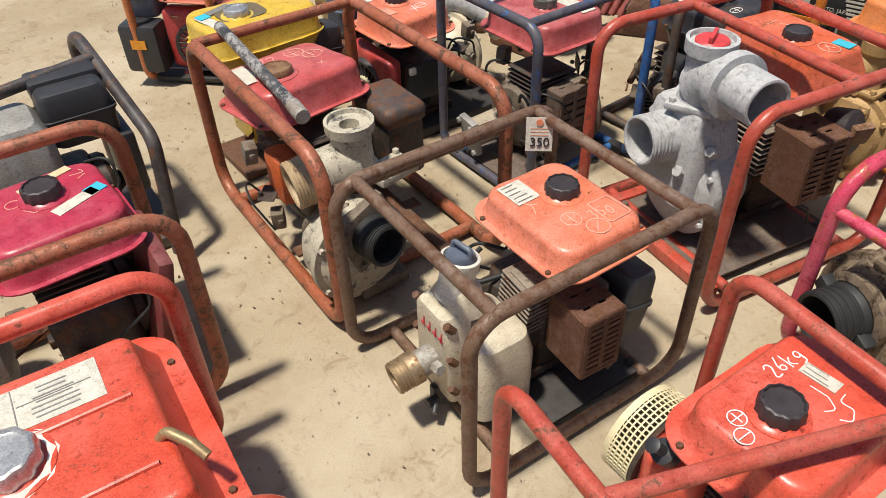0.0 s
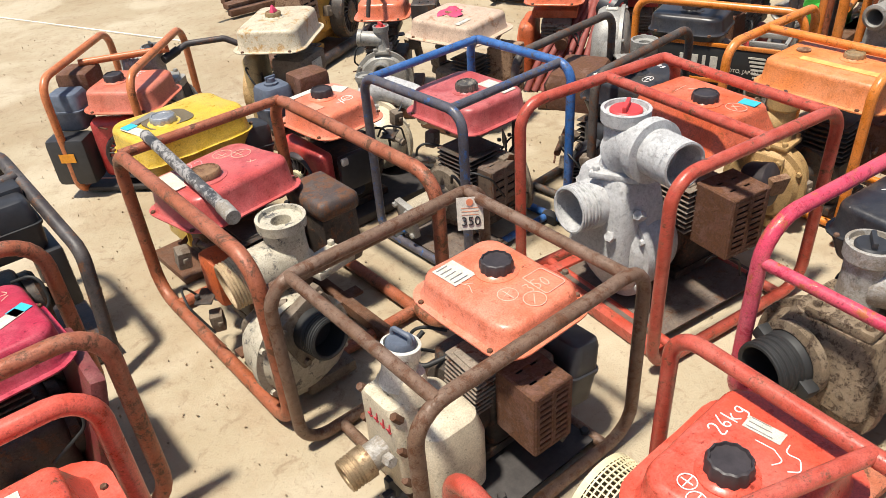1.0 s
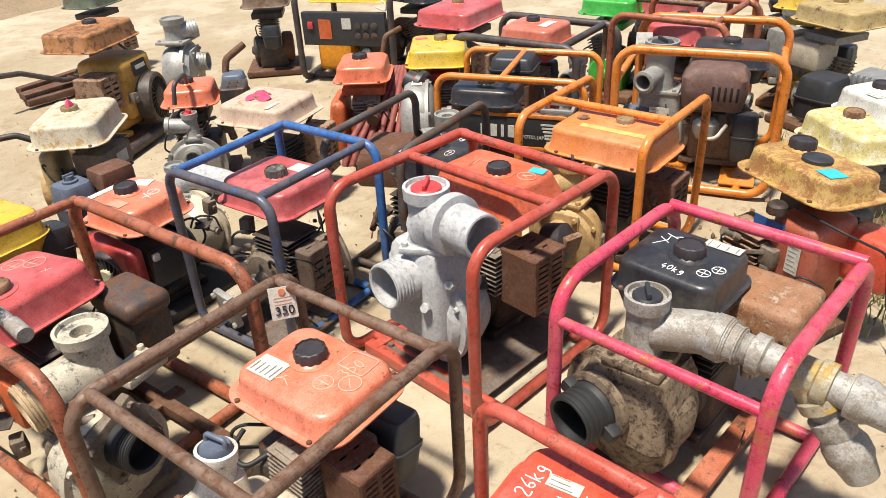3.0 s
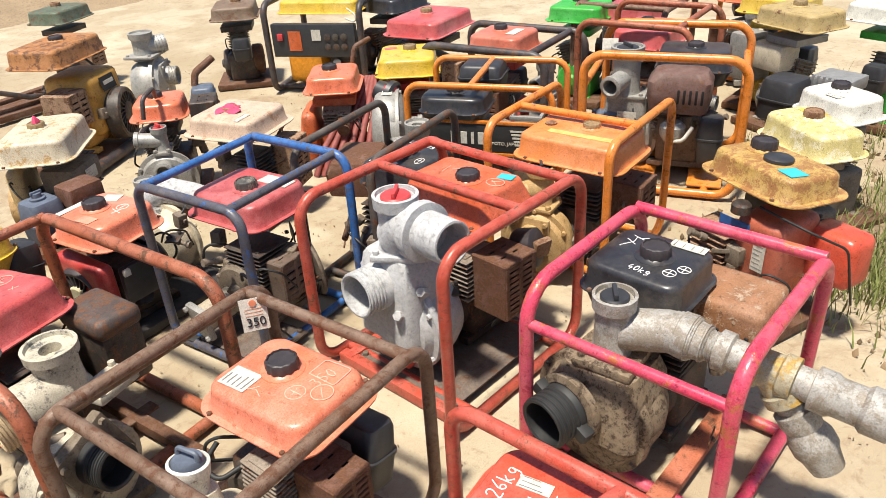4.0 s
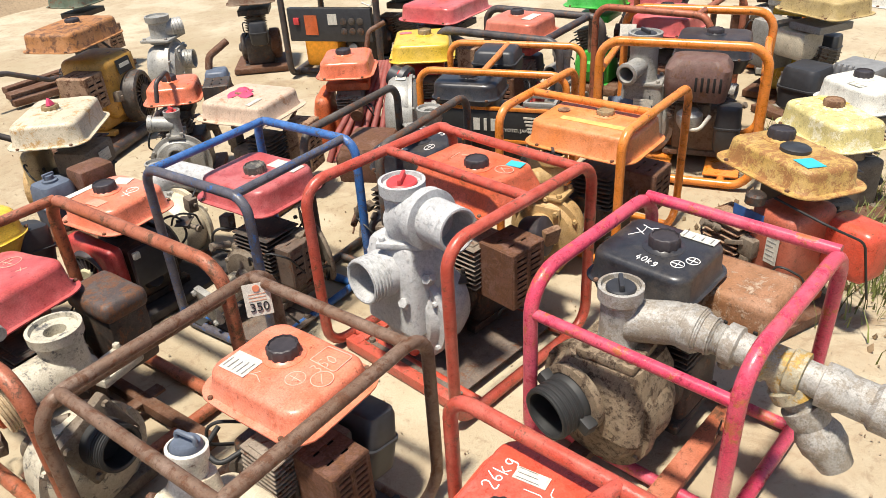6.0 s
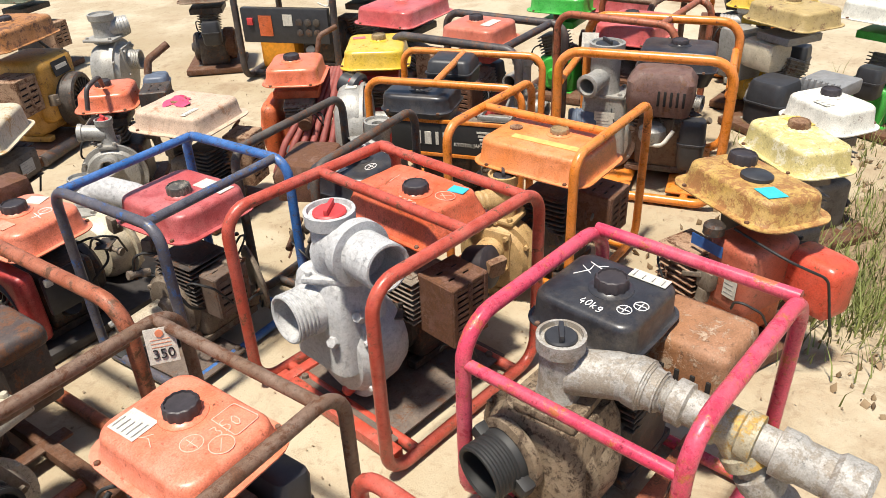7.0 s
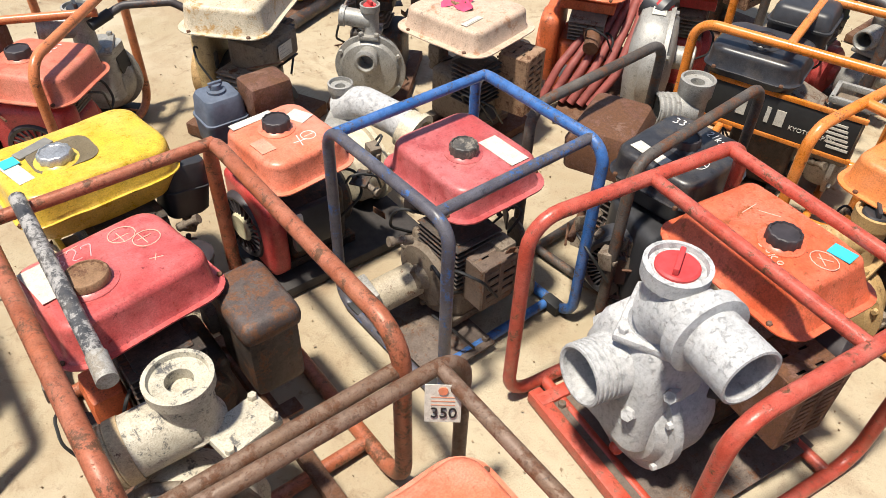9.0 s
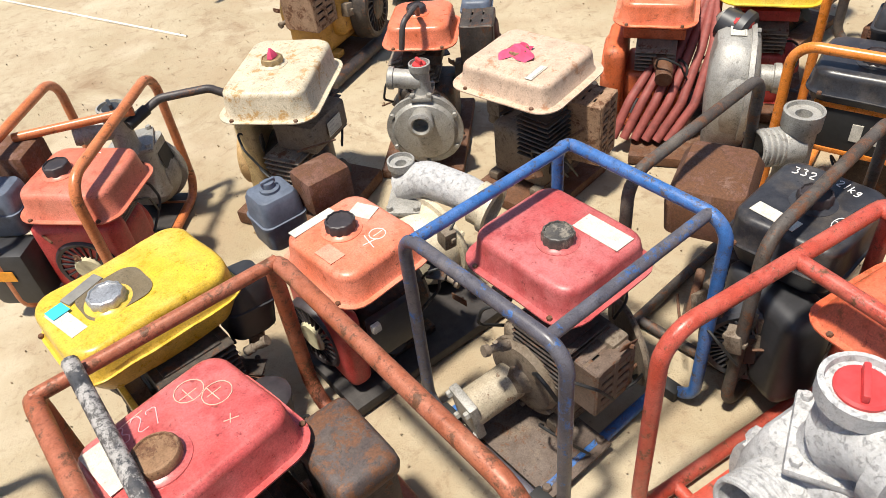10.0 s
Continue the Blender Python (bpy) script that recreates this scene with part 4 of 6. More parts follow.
part("gauge_plate", rbox(B(), (0.075, 0.026, 0.006), tp @ at(-0.065, 0.055, th - 0.0002, 0, 0, 16), 0.008), plain("grey_gauge", (0.2, 0.19, 0.17), 0.5), P3)
sheet(P3, "label", tp, -0.118, 0.0, 0.03, 0.09, PAPER, 8, z=th - 0.0008)
sheet(P3, "sticker", tp, -0.118, 0.033, 0.032, 0.03, CYAN, 8, z=th + 0.0012)
part("skid", rbox(B(), (0.3, 0.2, 0.02), at(0, 0, 0.01), 0.004), RUST, P3)

# ---- orange tank with red fan housing ----
P4 = thing("water_pump", 0.885, 1.905, 18, "pump with orange tank, blue-grey air cleaner and white outlet", "water pump", G1)
part("skid", rbox(B(), (0.42, 0.26, 0.03), at(0.08, 0.02, 0.015), 0.008), DARK_PLATE, P4)
crank(P4, at(0.03, 0.03, 0.02), GREASE)
fins(P4, at(0.05, 0.10, 0.23), (0.11, 0.1, 0.11), 8, GREASE)
part("fan_shroud", rbox(B(), (0.05, 0.21, 0.20), at(-0.085, 0.02, 0.15), 0.03, 3), RED_E, P4)
recoil(P4, aim((-0.118, 0.03, 0.14), (-1, -0.15, 0)), 0.085, CAP_BLACK, plain("cream_disc", (0.55, 0.5, 0.33), 0.5), ring=CAP_BLACK)
part("engine_panel", rbox(B(), (0.12, 0.02, 0.11), at(0.0, -0.10, 0.18), 0.008), BLACK_P, P4)
part("switch", rbox(B(), (0.02, 0.012, 0.02), at(-0.05, -0.118, 0.225), 0.004), PAPER, P4)
muffler(P4, (0.12, 0.10, 0.10), at(0.07, 0.225, 0.325), MUFFLER, slots=0)
air_box(P4, (0.105, 0.10, 0.13), at(-0.035, 0.26, 0.285), BLUE_GREY, knob=True)
tp, th = tank(P4, 0.205, 0.22, 0.365, 0.105, ORANGE_T, 0.0, 0.0, 5, CAP_BLACK, (-0.005, 0.02), 0.031, 0.026)
sheet(P4, "label", tp, -0.03, 0.082, 0.10, 0.022, PAPER, 0, z=th - 0.0008)
sheet(P4, "label", tp, 0.062, 0.03, 0.04, 0.05, PAPER, 20, z=th - 0.0008)
sheet(P4, "chalk_patch", tp, -0.065, -0.02, 0.034, 0.05, worn("smeared_chalk", (0.68, 0.3, 0.2), 0.0, 0.8), 0, z=th - 0.0008)
strokes(P4, tp, th - 0.0002, [circle(0.03, -0.045, 0.016), [(0.0, -0.07), (0.01, -0.03)], [(-0.01, -0.05), (0.02, -0.055)], [(0.02, -0.045), (0.042, -0.045)]], CHALK_W)
drum(P4, aim((0.225, 0.10, 0.13), (1, 0.1, 0)), 0.10, 0.11, CREAM_P)
flange(P4, at(0.235, 0.16, 0.225, 0, 0, 45), 0.12, 0.08, ALU)
neck(P4, 0.255, 0.19, 0.22, 0.31, 0.026, ALU, None, hole=True)
bm = tube(B(), [(0.255, 0.19, 0.24), (0.28, 0.13, 0.275), (0.32, 0.05, 0.255), (0.34, -0.005, 0.235)], 0.042, 0.05, seg=22)
part("discharge_bend", bm, ALU_WHITE, P4)
port(P4, (0.33, 0.02, 0.24), (0.3, -0.9, -0.25), 0.05, 0.045, CREAM_P, 0, 0.008, name="discharge_port")

# ---- blue frame pump ----
P5 = thing("water_pump", 1.18, 1.615, 19, "pump with matt red tank in chipped blue tube frame", "water pump", G1)
hoops(P5, "y", 0.365, 0.375, 0.475, 0.012, (TUBE_BLUE_WORN, TUBE_BLUE), (0.42,), bend=0.045)
part("cross_bar", tube(B(), [(-0.1875, -0.145, 0.475), (0.1875, -0.145, 0.475)], 0.011), TUBE_BLUE_WORN, P5)
plate(P5, 0.17, 0.24, 0.02, BASE_PLATE, -0.09, -0.02)
for sx in (-1, 1):
    for sy in (-1, 1):
        part("rubber_foot", rbox(B(), (0.03, 0.05, 0.03), at(sx * 0.182, sy * 0.13, 0.012), 0.006), RUBBER, P5)
crank(P5, at(0.02, 0.02, 0.03, 0, 0, 180), ALU_DIRTY)
fins(P5, at(-0.01, -0.01, 0.22), (0.12, 0.13, 0.11), 9, GREASE)
muffler(P5, (0.10, 0.09, 0.11), at(0.005, -0.08, 0.19), worn("grimy_brown_muffler", (0.13, 0.085, 0.06), 0.5, 0.7, dirt=0.4), slots=4)
part("belt_guard", lathe(B(), [(0.0, -0.006), (0.085, -0.006), (0.09, 0.0), (0.085, 0.006), (0, 0.006)], aim((0.13, -0.06, 0.14), (1, -0.5, 0.1)), 32), ALU_DIRTY, P5)
drum(P5, aim((-0.045, 0.03, 0.13), (-1, 0, 0)), 0.075, 0.07, ALU_DIRTY)
port(P5, (-0.07, 0.045, 0.12), (-1, 0.15, -0.15), 0.038, 0.115, worn("grimy_cream_casting", (0.42, 0.36, 0.26), 0.4, 0.6, dirt=0.5), name="suction_pipe")
flange(P5, aim((-0.185, 0.062, 0.10), (-1, 0.15, -0.15)), 0.075, 0.10, ALU, 0.02)
part("choke_cable", tube(B(), [(-0.09, -0.02, 0.2), (-0.12, -0.06, 0.26), (-0.10, -0.09, 0.19), (-0.05, -0.07, 0.15)], 0.004, 0.03), RUBBER, P5)
tp, th = tank(P5, 0.225, 0.255, 0.40, 0.105, DARKRED_T, 0.05, 0.055, 0, worn("worn_grey_cap", (0.06, 0.055, 0.05), 0.5, 0.5, under=(0.25, 0.22, 0.18)), (-0.015, -0.015), 0.03, 0.026, lip=0.014)
sheet(P5, "label", tp, 0.055, -0.055, 0.045, 0.10, PAPER, 0, z=th - 0.0008)

# ---- white oxidised pump in red frame ----
P6 = thing("water_pump", 1.485, 1.175, 10, "pump with white oxidised casing, orange tank and red frame", "water pump", G1)
hoops(P6, "x", 0.50, 0.445, 0.475, 0.0135, TUBE_RED, (0.02, 0.40), bend=0.06, x=-0.01)
plate(P6, 0.40, 0.34, 0.022, BASE_PLATE, -0.01, 0.0)
part("rail", rbox(B(), (0.42, 0.03, 0.03), at(-0.01, 0.17, 0.018), 0.004), TUBE_RED, P6)
part("rail", rbox(B(), (0.03, 0.40, 0.03), at(-0.21, 0.0, 0.016), 0.004), TUBE_RED, P6)
crank(P6, at(0.09, 0.03, 0.025, 0, 0, 180), GREASE)
fins(P6, at(0.04, -0.01, 0.24), (0.12, 0.13, 0.12), 9, FIN)
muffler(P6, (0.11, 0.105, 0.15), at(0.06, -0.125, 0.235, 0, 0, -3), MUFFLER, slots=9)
part("air_cleaner", lathe(B(), [(0.045, 0), (0.05, 0.01), (0.05, 0.055), (0.044, 0.06), (0, 0.062)], aim((0.15, -0.095, 0.27), (0.25, -1, 0.25)), 28), CAP_BLACK, P6)
part("intake_band", rbox(B(), (0.05, 0.02, 0.05), at(0.165, -0.16, 0.285, 15, 0, -14), 0.006), CAP_RUST, P6)
tp, th = tank(P6, 0.21, 0.30, 0.455, 0.125, TANK_RUSTING, 0.11, 0.03, 0, CAP_BLACK, (-0.02, -0.025), 0.03, 0.024, r=0.035, taper=0.022)
sheet(P6, "sticker", tp, 0.045, -0.095, 0.03, 0.04, CYAN, 10, z=th - 0.0008)
hand_lettering(P6, tp, "36kg", -0.055, -0.04, th - 0.0002, 0.03, CHALK, -104, "chalk_weight")
strokes(P6, tp, th - 0.0002, [circle(0.005, -0.09, 0.02, ey=1.2), [(-0.005, -0.10), (0.01, -0.075)], [(0.0, -0.08), (0.015, -0.10)], [(0.01, 0.05), (0.03, 0.02)], [(-0.02, 0.06), (0.02, 0.065)]])
drum(P6, aim((-0.10, 0.02, 0.165), (-1, 0.1, 0)), 0.118, 0.15, ALU_WHITE)
bm = loft(B(), [(0.13, 0.075, 0.09, 0.03), (0.27, 0.072, 0.085, 0.03), (0.335, 0.062, 0.07, 0.025), (0.345, 0.055, 0.062, 0.02)], at(-0.14, 0.025, 0.02, 0, 0, 0))
part("volute_top", bm, ALU_WHITE, P6)
port(P6, (-0.19, 0.03, 0.292), (-1, 0.06, 0.05), 0.053, 0.085, ALU_WHITE, 5, name="suction_port")
flange(P6, at(-0.14, 0.02, 0.37, 0, 0, 32), 0.14, 0.11, ALU_WHITE, 0.016)
neck(P6, -0.147, 0.012, 0.37, 0.507, 0.043, ALU_WHITE, RED_PLUG)
bm = tube(B(), [(-0.145, 0.015, 0.40), (-0.148, -0.02, 0.435), (-0.155, -0.075, 0.445)], 0.054, 0.04, seg=24)
part("discharge_bend", bm, ALU_WHITE, P6)
part("collar", lathe(B(), [(0.05, 0), (0.068, 0.002), (0.068, 0.028), (0.05, 0.03)], aim((-0.15, -0.055, 0.44), (-0.12, -1, 0.05)), 30), ALU_WHITE, P6)
port(P6, (-0.153, -0.08, 0.443), (-0.12, -1, 0.05), 0.05, 0.088, ALU_WHITE, name="discharge_port")
for q in ((-0.16, 0.11, 0.30), (-0.2, -0.03, 0.23), (-0.15, -0.06, 0.28), (-0.03, 0.1, 0.27)):
    part("bolt", nut(B(), q, (-0.8, -0.3, 0.5), 0.013, 0.03), ALU_WHITE, P6)
part("drain_plug", lathe(B(), [(0.014, 0), (0.014, 0.018), (0.009, 0.024), (0, 0.024)], aim((-0.155, 0.0, 0.06), (-1, 0, -0.2)), 8), SCARLET, P6)

# ---- pink frame pump ----
P7 = thing("water_pump", 1.57, 0.611, 11, "pump with black tank, weathered casing and bright pink frame", "water pump", G1)
hoops(P7, "x", 0.46, 0.40, 0.44, 0.0145, TUBE_PINK, (0.43,), bend=0.08, x=0.04, y=-0.013)
part("cross_bar", tube(B(), [(-0.188, -0.213, 0.365), (-0.188, 0.187, 0.365)], 0.0115), TUBE_PINK, P7)
part("gusset", rbox(B(), (0.30, 0.005, 0.05), at(0.02, 0.181, 0.06), 0.001), TUBE_PINK, P7)
part("rail", rbox(B(), (0.45, 0.045, 0.022), at(0.0, -0.09, 0.03), 0.004), worn("orange_rail", (0.45, 0.12, 0.05), 0.5, 0.6), P7)
part("rail", rbox(B(), (0.45, 0.045, 0.022), at(0.0, 0.09, 0.03), 0.004), RUST, P7)
crank(P7, at(0.10, 0.04, 0.03, 0, 0, 180), GREASE)
fins(P7, at(0.07, 0.02, 0.235), (0.12, 0.13, 0.11), 8, GREASE)
tp, th = tank(P7, 0.20, 0.215, 0.425, 0.115, BLACK_T, 0.085, 0.075, 0, CAP_BLACK, (0.0, -0.01), 0.032, 0.028, lip=0.008, r=0.035)
label_bars(P7, tp, 0.07, -0.05, 0.028, 0.075, th - 0.0002, rows=4)
hand_lettering(P7, tp, "40kg", -0.065, -0.01, th - 0.0002, 0.026, CHALK_W, -90, "chalk_weight")
strokes(P7, tp, th - 0.0002, [circle(-0.045, -0.062, 0.013), circle(-0.018, -0.08, 0.013), [(-0.055, -0.062), (-0.035, -0.062)], [(-0.045, -0.072), (-0.045, -0.05)], [(-0.028, -0.08), (-0.008, -0.08)], [(-0.018, -0.09), (-0.018, -0.068)], [(0.0, 0.07), (0.03, 0.052), (0.05, 0.055)], [(0.02, 0.045), (0.035, 0.07)], [(0.045, 0.035), (0.055, 0.065)], [(0.06, 0.03), (0.05, 0.045)]], CHALK_W)
muffler(P7, (0.15, 0.17, 0.13), at(0.185, -0.07, 0.275, 0, 0, 0), worn("blistered_rust_cover", (0.30, 0.15, 0.08), 0.6, 0.75, under=(0.48, 0.36, 0.26), relief=0.6), slots=0, name="muffler_cover", bev=0.02)
part("cover", rbox(B(), (0.155, 0.175, 0.11), at(0.185, -0.07, 0.295), 0.022, 3), worn("blistered_rust_cover", (0.33, 0.15, 0.065), 0.5, 0.7, under=(0.46, 0.34, 0.24), relief=0.7, dirt=0.15), P7, "blistered rusty muffler cover")
# no openings cut: raised black strips paint the slots' inner shade on the cover
bm = B()
for k in range(5):
    rbox(bm, (0.006, 0.009, 0.035), at(0.1065, -0.13 + 0.03 * k, 0.275), 0.002)
part("slots", bm, HOLE_SHADE, P7)
drum(P7, aim((-0.06, 0.075, 0.145), (-1, 0.15, 0)), 0.125, 0.17, BROWN_CAST)
bm = loft(B(), [(0.13, 0.09, 0.10, 0.03), (0.24, 0.085, 0.09, 0.03), (0.28, 0.07, 0.075, 0.025)], at(-0.08, 0.06, 0.0))
part("volute_top", bm, BROWN_CAST, P7)
flange(P7, at(-0.075, 0.055, 0.29, 0, 0, 5), 0.15, 0.12, BROWN_CAST, 0.02)
port(P7, (-0.13, 0.09, 0.195), (-1, 0.2, -0.05), 0.062, 0.05, BROWN_CAST, name="suction_flange", thread=0, lip=0.01)
port(P7, (-0.15, 0.095, 0.193), (-1, 0.2, -0.05), 0.053, 0.095, RUBBER, 4, name="hose_coupling")
part("coupling_lug", rbox(B(), (0.03, 0.15, 0.03), at(-0.19, 0.10, 0.195, 20, 0, -12), 0.008), RUBBER, P7)
neck(P7, -0.085, 0.06, 0.29, 0.425, 0.035, GALV, BLACK_P)
bm = tube(B(), [(-0.075, 0.05, 0.345), (-0.04, -0.03, 0.353), (-0.034, -0.06, 0.353)], 0.041, 0.03, seg=24)
part("discharge_bend", bm, GALV, P7)
SC = Matrix.Diagonal((0.74, 0.74, 0.78, 1))
lathe_q = aim((-0.035, -0.03, 0.355), (0.03, -1, -0.06)) @ SC
bm = lathe(B(), [(0.045, 0), (0.055, 0.004), (0.055, 0.02), (0.062, 0.024), (0.064, 0.062), (0.054, 0.066), (0.048, 0.09), (0.052, 0.092), (0.044, 0.10)], lathe_q, 10)
bmesh.ops.bevel(bm, geom=list(bm.edges), offset=0.003, segments=2, affect="EDGES")
part("pipe_union", bm, GALV, P7)
NIP = [(0.04, 0.085)]
for k in range(5):
    NIP += [(0.041, 0.09 + 0.006 * k), (0.038, 0.093 + 0.006 * k)]
part("nipple", lathe(B(), NIP + [(0.04, 0.12), (0.052, 0.121), (0.052, 0.15), (0.042, 0.155), (0.042, 0.20)], lathe_q, 28), GALV, P7)
TEE = worn("yellow_stained_galvanised", (0.45, 0.40, 0.28), 0.6, 0.6, 0.1, under=(0.46, 0.29, 0.07), relief=0.5)
br = aim(lathe_q @ Vector((0, 0, 0.243)), (0.03, -0.6, -0.8)) @ SC
bm = lathe(B(), [(0.04, 0.19), (0.054, 0.192), (0.054, 0.22), (0.046, 0.225), (0.046, 0.26), (0.054, 0.265), (0.054, 0.295), (0.04, 0.297)], lathe_q, 28)
lathe(bm, [(0.045, 0), (0.046, 0.045), (0.054, 0.048), (0.054, 0.075), (0.04, 0.077)], br, 28)
part("pipe_tee", bm, TEE, P7, "yellow-stained galvanised tee")
bm = lathe(B(), [(0.04, 0.29), (0.04, 0.33), (0.053, 0.332), (0.053, 0.37), (0.047, 0.38), (0.047, 0.43), (0.056, 0.44), (0.056, 0.49), (0.045, 0.50), (0.03, 0.50), (0.03, 0.45), (0, 0.45)], lathe_q, 28)
part("straight_pipe", bm, GALV, P7)
bm = lathe(B(), [(0.038, 0.07), (0.038, 0.10), (0.05, 0.102), (0.05, 0.13), (0.044, 0.15), (0.055, 0.175), (0.055, 0.205), (0.048, 0.22), (0.04, 0.26), (0.03, 0.262), (0.03, 0.2), (0, 0.2)], br, 28)
part("ball_valve", bm, GALV, P7)
hp = br @ Vector((0, 0, 0.13))
bm = rbox(B(), (0.02, 0.02, 0.05), at(hp.x + 0.01, hp.y, hp.z + 0.045), 0.004)
tube(bm, [(hp.x + 0.01, hp.y, hp.z + 0.06), (hp.x + 0.05, hp.y - 0.06, hp.z + 0.05), (hp.x + 0.06, hp.y - 0.17, hp.z - 0.02)], 0.009, 0.03)
part("valve_handle", bm, ORANGE_E, P7, "orange-coated lever handle")

# ---- orange tank with hand-written weight ----
P8 = thing("water_pump", 0.945, 0.375, 12, "orange pump with chalk-marked tank and cream fan grille", "water pump", G1)
hoops(P8, "y", 0.48, 0.40, 0.425, 0.0125, TUBE_RED, (), bend=0.05, x=-0.04, y=-0.02)
part("cross_bar", tube(B(), [(-0.24, 0.03, 0.425), (0.16, -0.072, 0.428)], 0.0115), TUBE_RED, P8)
crank(P8, at(0.08, 0.03, 0.01, 0, 0, -90), SCARLET)
part("shroud", rbox(B(), (0.19, 0.09, 0.19), at(0.035, 0.105, 0.17, 0, 0, 6), 0.03, 3), SCARLET, P8)
fins(P8, at(0.06, 0.0, 0.22), (0.15, 0.13, 0.1), 7, GREASE)
fan_p = aim((0.012, 0.155, 0.185), (-0.1, 1, 0))
fan = part("fan_housing", lathe(B(), [(0.082, -0.01), (0.078, 0.0), (0.066, 0.002), (0.066, 0.04), (0, 0.042)], fan_p, 32), GREASE, P8)
for k in range(6):
    z = 0.0012 + k * 0.0088
    w = 0.0055 if k == 5 else 0.0013
    part("grille_ring", lathe(B(), [(0.076, z - w), (0.0785, z - w), (0.0785, z + w), (0.076, z + w), (0.076, z - w)], fan_p, 40), CREAM_GRILLE, fan)
bar = unit("grille_bar", rbox(B(), (0.0025, 0.0022, 0.046), Matrix(), 0), CREAM_GRILLE)
for k in range(56):
    shared("grille_bar", bar, fan, fan_p @ at(0, 0, 0, 0, 0, 360 * k / 56) @ at(0.0772, 0, 0.023))
part("grille_face", lathe(B(), [(0.078, 0.044), (0.074, 0.051), (0.05, 0.054), (0, 0.055)], fan_p, 40), CREAM_GRILLE, fan)
tp, th = tank(P8, 0.25, 0.19, 0.392, 0.10, SCARLET, 0.076, 0.024, 6, CAP_BLACK, (-0.04, 0.008), 0.03, 0.028, r=0.04, lip=0.02)
hand_lettering(P8, tp, "26kg", 0.038, 0.056, th - 0.0002, 0.034, CHALK_W, 2, "chalk_weight")
label_bars(P8, tp, 0.052, 0.012, 0.05, 0.022, th - 0.0002, rows=3, yaw=-86)
strokes(P8, tp, th - 0.0002, [circle(-0.085, 0.034, 0.012), circle(-0.1, 0.012, 0.012), [(-0.095, 0.034), (-0.075, 0.034)], [(-0.085, 0.026), (-0.085, 0.043)], [(-0.11, 0.012), (-0.09, 0.012)], [(0.03, 0.012), (0.032, -0.012), (0.022, -0.03), (0.008, -0.022)], [(0.052, -0.022), (0.036, -0.024), (0.04, -0.042), (0.022, -0.052), (0.012, -0.04)]], CHALK_W)
part("throttle_stub", lathe(B(), [(0.018, 0), (0.018, 0.02), (0.008, 0.022), (0.007, 0.045), (0.011, 0.05), (0, 0.054)], aim((-0.052, 0.097, 0.285), (-0.6, 0.1, 0.7)), 16), BLACK_P, P8)

# ---- pinkish red tank pump in orange-rust frame ----
P9 = thing("water_pump", 0.005, 1.10, 17, "pump with crimson tank in rusting orange tube frame", "water pump", G1)
hoops(P9, "x", 0.48, 0.36, 0.44, 0.015, TUBE_ORANGE_RUST, (), bend=0.07, y=0.02)
crank(P9, at(0.07, 0.06, 0.02), GREASE)
fins(P9, at(0.06, 0.04, 0.23), (0.12, 0.12, 0.11), 8, GREASE)
part("side_cover", rbox(B(), (0.03, 0.20, 0.26), at(0.185, 0.0, 0.17, 0, 12, 0), 0.01), worn("dark_red_cover", (0.2, 0.03, 0.03), 0.4, 0.5), P9)
recoil(P9, aim((0.20, 0.13, 0.16), (1, 0.5, 0.1)), 0.075, GREASE, GREASE, ring=ALU_DIRTY)
tp, th = tank(P9, 0.245, 0.235, 0.385, 0.12, worn("crimson_paint", (0.48, 0.02, 0.06), 0.08, 0.35, fade=0.35, dirt=0.15, relief=0.1), 0.075, 0.075, 4, CAP_BLACK, (0.005, 0.02), 0.034, 0.028, r=0.045)
sheet(P9, "label", tp, 0.045, -0.03, 0.085, 0.026, PAPER, 22, z=th - 0.0008)
sheet(P9, "sticker", tp, 0.088, -0.012, 0.034, 0.028, CYAN, 22, z=th - 0.0008)
sheet(P9, "label", tp, 0.02, 0.085, 0.10, 0.02, plain("cream_decal", (0.6, 0.5, 0.3), 0.6), 18, z=th - 0.0008)
strokes(P9, tp, th - 0.0002, [circle(-0.045, 0.03, 0.013), [(0.07, 0.04), (0.085, 0.05)], [(-0.035, 0.0), (-0.02, -0.02), (0.0, -0.012), (-0.01, 0.008), (-0.035, 0.0)], [(0.06, 0.06), (0.09, 0.055), (0.08, 0.07)]])
drum(P9, aim((-0.14, 0.05, 0.15), (-1, 0, 0)), 0.11, 0.12, ALU)

# ---- big red tank machine ----
P10 = thing("generator", 0.08, 0.61, 16, "bright red engine with chipped tank, labels and red frame", "engine", G1)
hoops(P10, "x", 0.50, 0.44, 0.425, 0.0165, SCARLET, (), bend=0.06)
crank(P10, at(0.0, 0.0, 0.02), RED_E, 1.2)
part("body", rbox(B(), (0.36, 0.34, 0.2), at(0.0, 0.0, 0.16), 0.02), RED_E, P10)
tp, th = tank(P10, 0.40, 0.345, 0.405, 0.12, SCARLET, 0.0, 0.0, 0, CAP_SILVER, (0.0, 0.0), 0.042, 0.03, 10, r=0.03, lip=0.03, taper=0.02)
bm = rbox(B(), (0.27, 0.075, 0.0012), tp @ at(-0.01, 0.085, th - 0.0002), 0)
part("label", bm, PAPER, P10)
bm = B()
rnd = random.Random(5)
for i in range(14):
    w = rnd.uniform(0.05, 0.085) if i % 2 == 0 else rnd.uniform(0.03, 0.06)
    rbox(bm, (w, 0.0022, 0.0006), tp @ at(-0.085 if i % 2 == 0 else 0.068, 0.058 + 0.0085 * (i // 2), th + 0.0009), 0)
